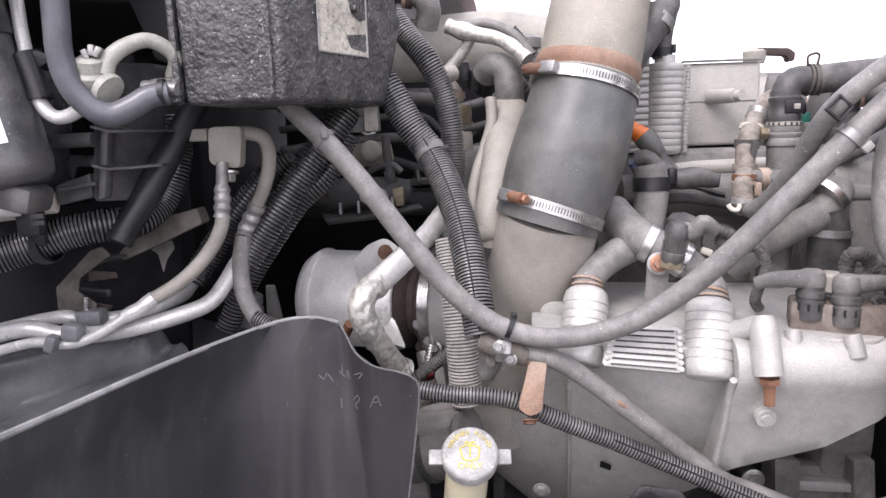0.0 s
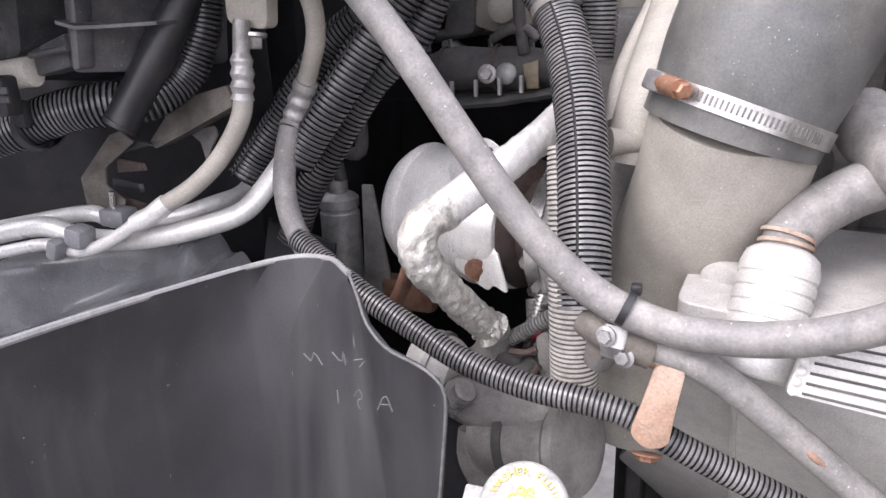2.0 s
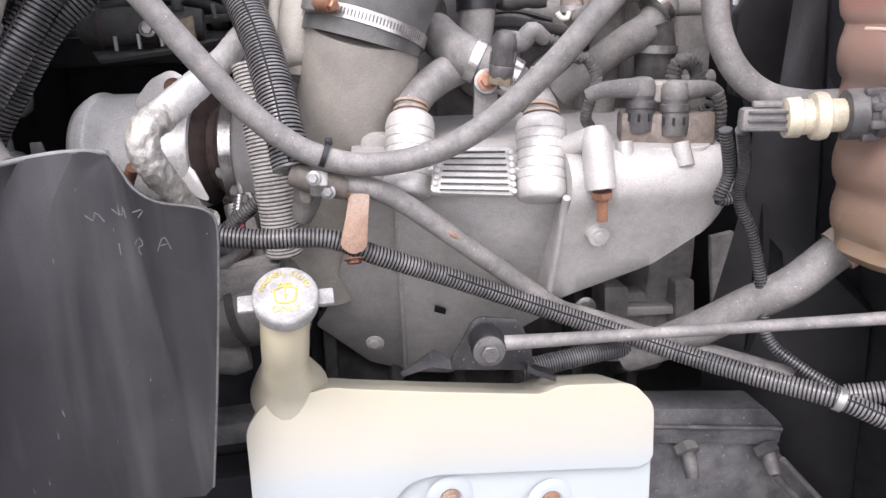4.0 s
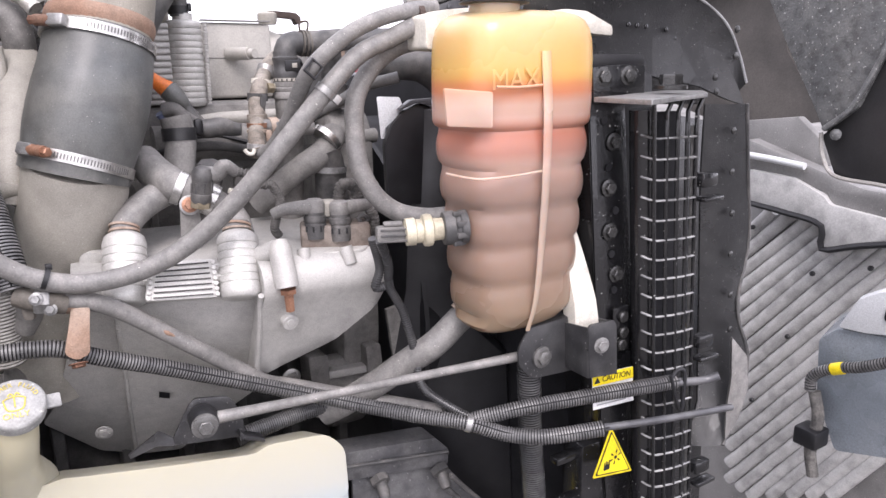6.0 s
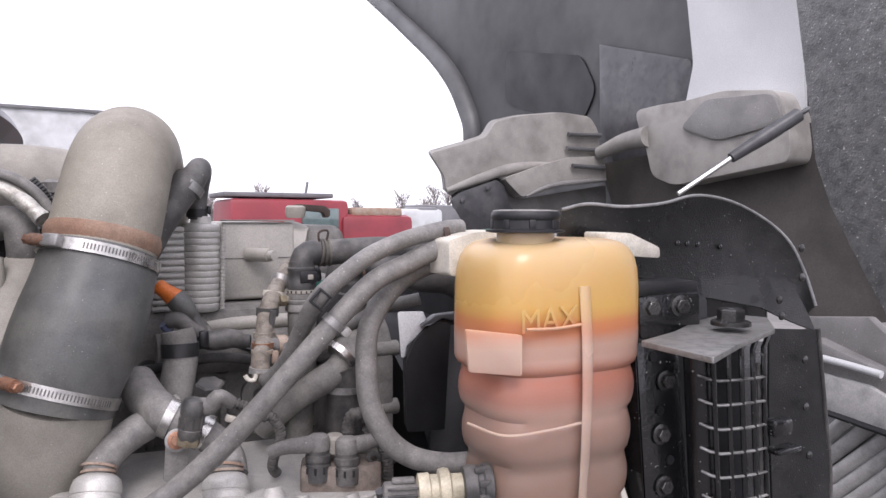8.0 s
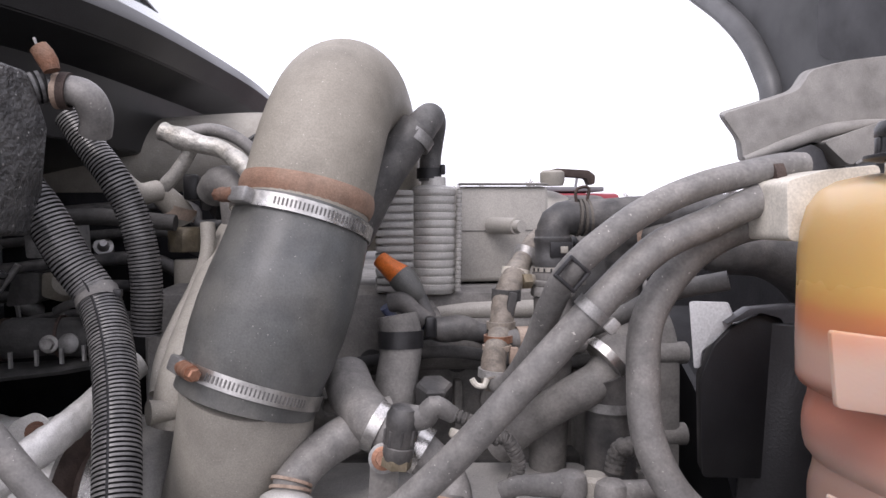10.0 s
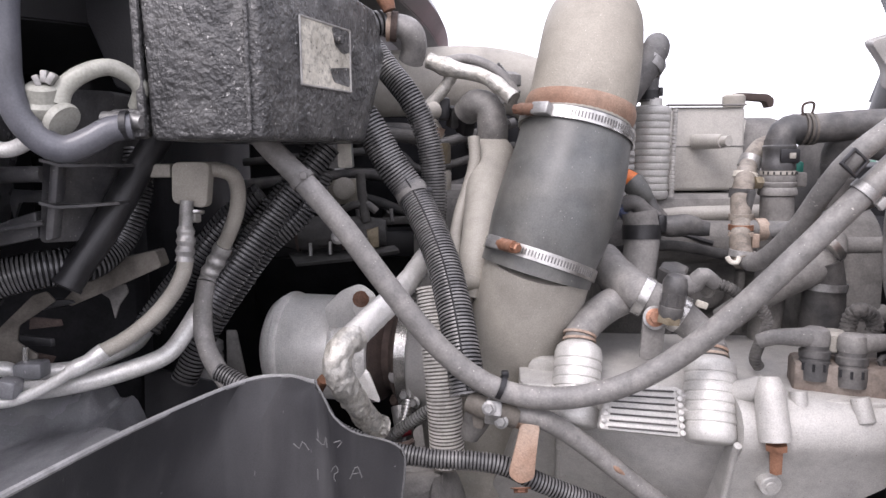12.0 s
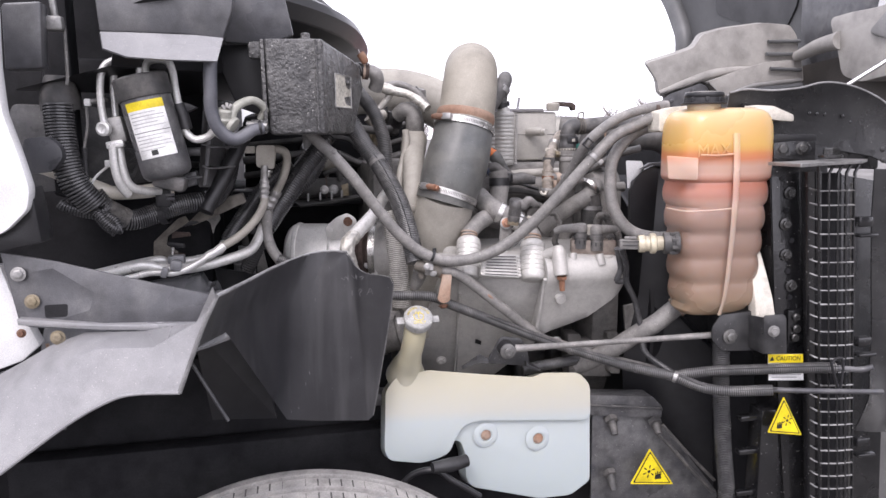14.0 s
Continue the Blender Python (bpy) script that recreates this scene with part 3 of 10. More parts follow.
def placed(bm, at, x, y, z):
    """Moves a bmesh to a point, with its axes along x, y and z."""
    m = Matrix.Translation(Vector(at)) @ Matrix((Vector(x), Vector(y), Vector(z))).transposed().to_4x4()
    bmesh.ops.transform(bm, matrix=m, verts=bm.verts)
    return bm


def worm_clamp(parent, at, axis, r, toward, screw_mat, name="hose_clamp", width=0.015, turn=1):
    """A worm-drive clamp: slotted strap, housing and screw."""
    ax = Vector(axis).normalized()
    strap = part(name, band(at, axis, r, width), steel, parent, "slotted steel hose clamp")
    q = ax.to_track_quat("Z", "Y")
    way = Vector(toward)
    out = (way - ax * way.dot(ax)).normalized()
    local = q.inverted() @ out
    screw_angle = math.atan2(local.y, local.x)
    along = ax.cross(out) * turn
    c = Vector(at) + out * (r + 0.006)
    part("housing", placed(block((0, 0, 0), (0.026, 0.016, 0.013), 0.003), c, along, ax, out), steel_dull, strap)
    screw = part("screw", tube([c + along * 0.008, c + along * 0.034], [0.007, 0.0078, 0.0072, 0.0079, 0.0072, 0.0079, 0.0074], 16, 0.002), screw_mat, strap)
    part("screw_head", lathe([(0.0066, 0), (0.0066, 0.007), (0.005, 0.0085)], c + along * 0.034, along, 6), screw_mat, strap)
    if width:
        # slots are raised blocks, coloured like the shadow inside a slot
        bm = bmesh.new()
        for k in range(26):
            a = screw_angle + 0.5 + 0.055 * k
            o = q @ Vector((math.cos(a), math.sin(a), 0))
            t = ax.cross(o)
            add(bm, placed(block((0, 0, 0), (0.0016, width * 0.5, 0.0012), 0), Vector(at) + o * (r + 0.0018), t, ax, o))
        part("strap_slot", bm, slot_steel, strap)["kind"] = "stuff"
    return strap


def cable_tie(parent, at, axis, r, width=0.006, angle=0.0, mat=None):
    """A ratchet cable tie with its square lock."""
    tie = part("cable_tie", band(at, axis, r, width, 0.0014, 24), mat or black_plastic, parent)
    q = Vector(axis).normalized().to_track_quat("Z", "Y")
    o = q @ Vector((math.cos(angle), math.sin(angle), 0))
    c = Vector(at) + o * (r + 0.003)
    part("tie_lock", block(c, (0.008, 0.008, 0.008), 0.0015), mat or black_plastic, tie)
    return tie


# ---- setting ----
def ground():
    bm = bmesh.new()
    n = 24
    grid = [[bm.verts.new(((i / n - 0.5) * 900, (j / n - 0.5) * 900 + 200, 0)) for j in range(n + 1)] for i in range(n + 1)]
    for i in range(n):
        for j in range(n):
            bm.faces.new((grid[i][j], grid[i + 1][j], grid[i + 1][j + 1], grid[i][j + 1]))
    ob = new("ground", mesh_of(bm, "ground", gravel))
    tagged(ob, "wet grey gravel yard under the truck", "ground", kind="structure")


ground()


# ---- main charge-air pipe ----
def charge_pipe():
    base = (0.13, 0.99, 1.28)
    th = thing("intake_pipe", "dusty grey-tan metal intake pipe with a dark rubber sleeve", "pipe", base)
    low = part("lower_pipe", tube([(0.164, 0.985, 1.592), (0.151, 1.008, 1.524), (0.13, 1.045, 1.453), (0.107, 1.068, 1.375), (0.091, 1.085, 1.29), (0.086, 1.095, 1.24)],
                                  [0.0685, 0.0695, 0.0705, 0.07, 0.069, 0.069], 40, 0.012), pipe_tan, th, "cast pipe elbow thick with pale dust")
    part("stub", tube([(0.085, 1.01, 1.56), (0.06, 0.995, 1.562)], [0.012, 0.011, 0.013], 14), pipe_tan, low)
    part("rubber_sleeve", tube([(0.158, 0.984, 1.575), (0.172, 0.987, 1.62), (0.19, 0.995, 1.67), (0.205, 1.007, 1.715), (0.217, 1.02, 1.762)],
                               [0.0715, 0.072, 0.0755, 0.077, 0.0765, 0.0745, 0.0725, 0.072], 44, 0.006), sleeve_rubber, th, "dark blue-grey rubber coupling sleeve")
    up = part("upper_pipe", tube([(0.205, 1.008, 1.725), (0.219, 1.02, 1.775), (0.232, 1.036, 1.83), (0.247, 1.075, 1.882), (0.262, 1.13, 1.905),
                                  (0.277, 1.19, 1.90), (0.29, 1.245, 1.865), (0.3, 1.28, 1.80), (0.305, 1.29, 1.72)],
                                 [0.068, 0.0685, 0.068, 0.067, 0.0665, 0.0665, 0.066, 0.066], 44, 0.008), pipe_warm, th, "tan painted pipe bend with fine dust")
    part("rust_ring", lathe([(0.062, -0.018), (0.0695, -0.013), (0.0718, -0.006), (0.0722, 0.0), (0.0712, 0.005), (0.0698, 0.009), (0.062, 0.011)], (0.2205, 1.0225, 1.782), (0.20, 0.17, 0.95), 48), rust_band, up, "rusty paint-worn bead")
    worm_clamp(th, (0.2145, 1.0165, 1.756), (0.25, 0.2, 0.95), 0.0735, (-0.72, -0.69, 0.1), rust, turn=-1)
    worm_clamp(th, (0.164, 0.9855, 1.593), (0.33, 0.13, 0.94), 0.0725, (-0.84, -0.54, 0), copper)


charge_pipe()


# ---- breather hose joining the pipe from the front ----
def breather():
    th = thing("breather_hose", "black rubber breather hose with a steel clamp", "hose", (0.33, 1.08, 1.42))
    part("hose", tube([(0.243, 1.14, 1.695), (0.267, 1.13, 1.742), (0.296, 1.125, 1.798), (0.326, 1.13, 1.841), (0.348, 1.135, 1.867)], [0.026, 0.027, 0.0265, 0.0255, 0.0245], 22), hose_mid, th, "dusty dark rubber hose")
    bend = [(0.342, 1.135, 1.856), (0.359, 1.15, 1.878), (0.369, 1.18, 1.888), (0.375, 1.205, 1.88), (0.373, 1.215, 1.851), (0.37, 1.215, 1.806)]
    part("elbow", tube(bend, [0.0215, 0.0195, 0.018, 0.0165, 0.0145, 0.0145], 20, 0.004), hose_mid, th)
    part("elbow_collar", band((0.37, 1.215, 1.817), (0, 0, 1), 0.0145, 0.014, 0.0025, 22), hose_black, th)
    part("hose_clamp", band((0.342, 1.135, 1.857), (0.55, 0.15, 0.8), 0.0246, 0.014), steel_dull, th)
    part("clamp_ear", block((0.388, 1.21, 1.822), (0.007, 0.008, 0.014), 0.002), hose_black, th)
    part("lower_tube", tube([(0.318, 1.075, 1.645), (0.322, 1.07, 1.61), (0.315, 1.06, 1.57), (0.31, 1.05, 1.52)], 0.024, 22), engine_grey, th, "dusty grey steel tube below the hose")
    part("joint_ring", band((0.321, 1.072, 1.617), (0.0, 0.1, 1), 0.0245, 0.02, 0.002), hose_black, th)


breather()


# ---- turbocharger ----
def turbo():
    th = thing("turbocharger", "dusty turbocharger with a pale heat-shield drum and rusty clamp", "turbocharger", (-0.05, 1.12, 1.30))
    ax = Vector((1, -0.28, 0)).normalized()
    c = Vector((-0.206, 1.178, 1.436))
    drum = part("heat_shield", lathe([(0.03, -0.012), (0.058, -0.01), (0.070, -0.003), (0.0765, 0.006), (0.0785, 0.014), (0.0765, 0.02), (0.079, 0.03), (0.079, 0.157), (0.077, 0.162), (0.07, 0.165)], c, ax, 48), shield, th,
                "smooth pale heat-shield drum with a rolled rim")
    s = Vector((-0.11, 1.075, 1.475))
    part("shield_tab", slab(rounded([(-0.128, 1.085, 1.512), (-0.1, 1.065, 1.54), (-0.072, 1.054, 1.552), (-0.05, 1.052, 1.536), (-0.052, 1.055, 1.497), (-0.12, 1.08, 1.482)], 0.01), (0, 0.003, 0), 0.0008), shield, drum)
    part("tab_bolt", hexbolt((-0.072, 1.053, 1.53), (0.2, -1, 0.2), 0.008, 0.005), rust, drum)
    part("lower_tab", slab(rounded([(-0.135, 1.082, 1.436), (-0.066, 1.062, 1.428), (-0.046, 1.04, 1.384), (-0.066, 1.05, 1.39), (-0.074, 1.058, 1.378), (-0.118, 1.078, 1.392)], 0.008), (0.001, 0.003, 0), 0.0008), shield, drum)
    part("lower_tab_bolt", hexbolt((-0.09, 1.063, 1.4), (0.1, -1, 0.1), 0.009, 0.003), rust, drum)
    d = c + ax * 0.167
    part("turbine_flange", lathe([(0.05, -0.006), (0.072, -0.004), (0.076, 0.0), (0.07, 0.008), (0.058, 0.014), (0.058, 0.024), (0.072, 0.03), (0.079, 0.036), (0.079, 0.044), (0.05, 0.05)], d, ax, 40), rust_dark, th, "brown rust-scaled flange")
    part("v_band", band(d + ax * 0.05, ax, 0.085, 0.016, 0.003, 44), steel, th, "bright steel V-band")
    part("compressor_housing", lathe([(0.05, 0), (0.082, 0.003), (0.088, 0.012), (0.088, 0.035), (0.094, 0.045), (0.094, 0.06), (0.085, 0.075), (0.06, 0.085), (0.03, 0.085)], d + ax * 0.052, ax, 44), cast, th)
    for k in range(4):
        a = 0.6 + 0.55 * k
        o = Vector((0, -math.cos(a), math.sin(a) - 0.9)) * 0.062
        p = d + ax * 0.02 + Vector((0, -0.055 + 0.006 * k, -0.03 - 0.028 * k + 0.05))
        part("band_bolt", hexbolt(p, (-0.5, -1, 0.2), 0.007, 0.012), rust_dark, th)
    for q in ((-0.027, 1.05, 1.42), (-0.012, 1.045, 1.395), (0.0, 1.04, 1.385)):
        part("bright_nut", hexbolt(q, (-0.4, -1, 0.2), 0.0062, 0.009), steel_dull, th)
    part("t_bolt", tube([(-0.012, 1.052, 1.45), (-0.008, 1.045, 1.42), (-0.006, 1.042, 1.392)], [0.006, 0.005, 0.006], 10), steel, th)
    part("t_bolt_spring", ridged([(-0.008, 1.04, 1.39), (-0.014, 1.03, 1.365), (-0.026, 1.02, 1.342)], 0.0075, 0.0045, 0.35, 12), steel, th)
    part("rolled_rim", lathe([(0.0775, -0.004), (0.0815, -0.001), (0.0822, 0.003), (0.0815, 0.007), (0.0775, 0.009)], c + ax * 0.016, ax, 48), shield, drum)
    part("rolled_rim", lathe([(0.0785, -0.004), (0.0825, 0), (0.0785, 0.004)], c + ax * 0.108, ax, 48), shield, drum)
    part("oil_drain", tube([(-0.02, 1.07, 1.37), (-0.015, 1.05, 1.33), (-0.03, 1.03, 1.29), (-0.045, 1.02, 1.24)], 0.014, 14), steel_dull, th)
    part("oil_flange", lathe([(0.012, -0.03), (0.026, -0.026), (0.031, -0.012), (0.031, 0.012), (0.026, 0.026), (0.014, 0.03)], (-0.113, 1.0, 1.316), (1, -0.25, -0.25), 26), cast, th)
    part("flange_bead", band((-0.113, 1.0, 1.316), (1, -0.25, -0.25), 0.031, 0.006, 0.003, 26), steel_dull, th)
    part("casting_step", slab(rounded([(-0.042, 0.975, 1.302), (-0.016, 0.975, 1.32), (0.024, 0.975, 1.324), (0.03, 0.975, 1.291), (0.003, 0.975, 1.264), (-0.047, 0.975, 1.256)], 0.008), (0.01, 0.05, 0), 0.006), engine_grey, th)
    part("casting_web", slab(rounded([(-0.002, 0.985, 1.367), (0.011, 0.985, 1.376), (0.018, 0.985, 1.312), (0.006, 0.985, 1.305)], 0.006), (0.01, 0.04, 0), 0.004), engine_grey, th)
    part("red_lead", tube([(-0.029, 0.99, 1.345), (-0.012, 0.985, 1.348), (0.0, 0.985, 1.354)], 0.0035, 8), rust_dark, th)
    part("red_lead", tube([(-0.018, 0.985, 1.318), (-0.004, 0.98, 1.329), (0.004, 0.98, 1.338)], 0.0035, 8), rust_dark, th)
    part("dark_hose", tube([(-0.069, 0.99, 1.285), (-0.049, 1.0, 1.304), (-0.016, 1.0, 1.318), (-0.001, 1.0, 1.338)], 0.013, 12), hose_dark, th)
    part("spring_rod", ridged([(-0.031, 1.0, 1.354), (-0.002, 0.99, 1.378), (0.028, 0.98, 1.403)], 0.008, 0.0045, 0.3, 12), steel_dull, th)


turbo()


def foil_pipe():
    th = thing("foil_wrapped_pipe", "oil feed pipe wrapped in crumpled silver heat foil", "pipe", (-0.06, 0.92, 1.36))
    part("upper_wrap", crumpled([(0.03, 1.07, 1.599), (0.013, 1.045, 1.582), (-0.005, 1.015, 1.561), (-0.028, 0.975, 1.542), (-0.053, 0.945, 1.523), (-0.074, 0.92, 1.507), (-0.088, 0.905, 1.497)], [0.016, 0.0165, 0.017, 0.0175, 0.018, 0.0185, 0.018], 0.05, 0.72), foil_flat, th)
    part("elbow_wrap", crumpled([(-0.066, 0.928, 1.511), (-0.082, 0.908, 1.501), (-0.088, 0.902, 1.482), (-0.083, 0.908, 1.46), (-0.073, 0.932, 1.43), (-0.062, 0.96, 1.398), (-0.05, 0.985, 1.372)], [0.0175, 0.0185, 0.018, 0.017, 0.0162, 0.016, 0.0155], 0.11, 0.85), foil, th)
    part("torn_end", crumpled([(-0.054, 0.98, 1.378), (-0.047, 0.988, 1.366)], [0.017, 0.0195], 0.3, 0.9), foil, th)
    part("rusty_stud", tube([(-0.108, 0.93, 1.456), (-0.13, 0.96, 1.42), (-0.155, 0.99, 1.385)], [0.007, 0.008, 0.008], 10), rust, th)
    part("flange_elbow", tube([(-0.043, 0.992, 1.366), (-0.049, 1.005, 1.345), (-0.063, 1.02, 1.315), (-0.085, 1.03, 1.294)], [0.013, 0.02, 0.022, 0.022], 16), engine_grey, th)


foil_pipe()


# ---- intake manifold with its two ribbed domes ----
def manifold():
    th = thing("intake_manifold", "pale grey cast aluminium intake manifold with ribbed domes", "manifold", (0.3, 0.95, 1.18))
    back = Vector((0.02, 0.16, 0.02))
    part("left_wing", slab(rounded([(0.141, 0.937, 1.402), (0.184, 0.918, 1.413), (0.207, 1.102, 1.073), (0.149, 1.108, 1.093), (0.072, 1.085, 1.175), (0.091, 1.06, 1.211)], 0.008), back, 0.004), cast, th)
    part("middle_casing", slab(rounded([(0.172, 0.892, 1.44), (0.357, 0.838, 1.437), (0.366, 0.86, 1.393), (0.381, 0.962, 1.204), (0.344, 0.992, 1.169), (0.27, 1.065, 1.078), (0.201, 1.085, 1.08)], 0.01), back, 0.005), cast, th)
    # front chamber: a rounded shoulder over a wall that falls back to its foot
    foot = ((0.361, 1.249), (0.396, 1.268), (0.483, 1.305), (0.534, 1.353), (0.556, 1.387), (0.568, 1.415))
    bm = bmesh.new()
    rings = []
    for k in range(23):
        t = k / 22
        x = 0.361 + 0.207 * (1 - (1 - t) ** 1.5)
        zb = float(np.interp(x, [q[0] for q in foot], [q[1] for q in foot]))
        rim = max(0.0, (x - 0.53) / 0.038)
        yf = 0.817 - 0.1 * (x - 0.353) + 0.04 * rim ** 2.2
        low = max(zb, 1.25)
        drop = 0.022 * rim ** 3
        prof = [(0.22, 1.468), (0.045, 1.458), (0.022, 1.453), (0.009, 1.444), (0.002, 1.43), (0.0, 1.415), (0.004, 1.402), (0.012, 1.39)]
        pts = [(x, yf + dy, max(z - drop, low + 0.004)) for dy, z in prof]
        for u in (0.25, 0.5, 0.75, 1.0):
            z = 1.39 - drop + (low - 1.39 + drop) * u
            pts.append((x, yf + 0.012 + 0.5 * max(0.0, 1.39 - z), min(z, pts[7][2])))
        pts += [(x, pts[-1][1] + 0.012, low - 0.007), (x, pts[-1][1] + 0.2, low - 0.006)]
        rings.append([bm.verts.new(p) for p in pts])
    for a, b in zip(rings, rings[1:]):
        for k in range(len(a) - 1):
            bm.faces.new((a[k], a[k + 1], b[k + 1], b[k]))
    bm.faces.new(rings[0])
    bm.faces.new(list(reversed(rings[-1])))
    part("front_casing", bm, cast, th)
    part("casting_seam", tube([(0.357, 0.822, 1.408), (0.358, 0.832, 1.392), (0.36, 0.858, 1.33), (0.362, 0.892, 1.262)], 0.0045, 8), cast, th)
    part("wing_seam", tube([(0.182, 0.934, 1.361), (0.19, 0.995, 1.246), (0.201, 1.079, 1.091)], 0.003, 8), cast_white, th)
    part("upper_deck", slab(rounded([(0.13, 0.915, 1.452), (0.36, 0.85, 1.452), (0.40, 0.842, 1.452), (0.52, 0.815, 1.455), (0.548, 0.85, 1.46), (0.53, 1.05, 1.47), (0.15, 1.1, 1.47)], 0.014), (0, 0.004, -0.05), 0.012, 3), cast, th)
    for (b, t) in (((0.19, 0.888, 1.407), (0.205, 0.934, 1.494)), ((0.335, 0.843, 1.402), (0.348, 0.884, 1.488))):
        b, t = Vector(b), Vector(t)
        ax = (t - b).normalized()
        h = (t - b).length
        prof = [(0.004, -0.001), (0.0225, 0.0), (0.0262, 0.0025), (0.0285, 0.008), (0.0292, 0.012), (0.0292, 0.02)]
        z = 0.0205
        while z < h - 0.012:
            prof += [(0.0278, z), (0.0278, z + 0.0014), (0.0289, z + 0.0024), (0.0292, z + 0.006), (0.0289, z + 0.0102)]
            z += 0.0112
        prof += [(0.0265, h - 0.004), (0.022, h), (0.018, h + 0.002)]
        dome = part("ribbed_dome", lathe(prof, b, ax, 32), cast_white, th, "bright ribbed cast dome")
        part("dome_neck", tube([t - ax * 0.002, t + ax * 0.016], [0.0185, 0.0175], 18, 0.004), engine_grey, dome)
        for k in range(2):
            part("wire_clamp", band(t + ax * (0.005 + 0.007 * k), ax + Vector((0.1 * k, 0, 0)), 0.0186, 0.003, 0.0018, 24), rust_pale, dome, "rusty wire hose clamp")
    part("striped_plate", slab(rounded([(0.224, 0.871, 1.465), (0.307, 0.868, 1.46), (0.304, 0.84, 1.411), (0.209, 0.845, 1.421)], 0.006), (0, 0.012, -0.006), 0.002), cast_white, th)
    for k in range(7):
        a = [[(0.232, 0.8665, 1.46), (0.299, 0.864, 1.456)], [(0.219, 0.843, 1.424), (0.296, 0.839, 1.417)]]
        p, q = (Vector(a[0][i]).lerp(Vector(a[1][i]), k / 6) for i in (0, 1))
        part("plate_groove", tube([p, q], 0.0011, 6, 0.05), engine_dark, th)
        for e in (p, q):
            part("plate_notch", lathe([(0.0032, -0.001), (0.0032, 0.001), (0.002, 0.0016)], e + (e - (p + q) / 2).normalized() * 0.006, (0, -1, 0.5), 10), cast_white, th)
    lug = part("corner_lug", slab(rounded([(0.147, 0.953, 1.468), (0.158, 0.946, 1.474), (0.183, 0.941, 1.468), (0.184, 0.947, 1.451), (0.17, 0.954, 1.446), (0.164, 0.981, 1.386), (0.137, 0.99, 1.386)], 0.006), (0.012, 0.03, 0), 0.004), cast_white, th)
    post = part("injector_post", tube([(0.391, 0.83, 1.482), (0.39, 0.818, 1.452), (0.391, 0.808, 1.418)], [0.011, 0.0155, 0.0165, 0.0165, 0.0168, 0.017, 0.0165], 24, 0.004), cast, th)
    part("post_arm", tube([(0.352, 0.868, 1.452), (0.37, 0.85, 1.46), (0.388, 0.832, 1.47)], [0.0135, 0.0125, 0.0135], 18), cast, post)

    part("copper_nut", lathe([(0.012, 0), (0.012, 0.007), (0.0075, 0.009), (0.0068, 0.034), (0.005, 0.035)], (0.392, 0.808, 1.416), (0.06, 0.05, -1), 6), copper, post, "copper-coloured bolt and nut")
    part("plug_bolt", lathe([(0.015, 0), (0.015, 0.004), (0.012, 0.006), (0.006, 0.006), (0.005, 0.003)], (0.419, 0.866, 1.338), (-0.1, -1, -0.25), 22), cast_white, th, "round recessed plug")
    part("stud_boss", tube([(0.43, 0.84, 1.462), (0.43, 0.832, 1.438)], [0.0095, 0.0105], 14), cast, th)
    part("stud_boss", tube([(0.488, 0.82, 1.461), (0.491, 0.812, 1.436)], [0.0095, 0.0105], 14), cast, th)
    part("flange_bolt", hexbolt((0.151, 1.012, 1.17), (-0.2, -1, -0.3), 0.009, 0.006), cast, th)
    part("stamped_mark", slab([(0.233, 0.982, 1.23), (0.248, 0.981, 1.224), (0.248, 0.988, 1.212), (0.233, 0.99, 1.217)], (0, -0.001, 0), 0), black_plastic, th)
    part("core_plug", lathe([(0.0125, -0.04), (0.0125, -0.001), (0.0115, 0.0), (0.0065, 0.0), (0.0058, 0.0015), (0.001, 0.002)], (0.4, 0.829, 1.356), (0.0, -1, -0.25), 26), cast, th, "round domed core plug")


manifold()


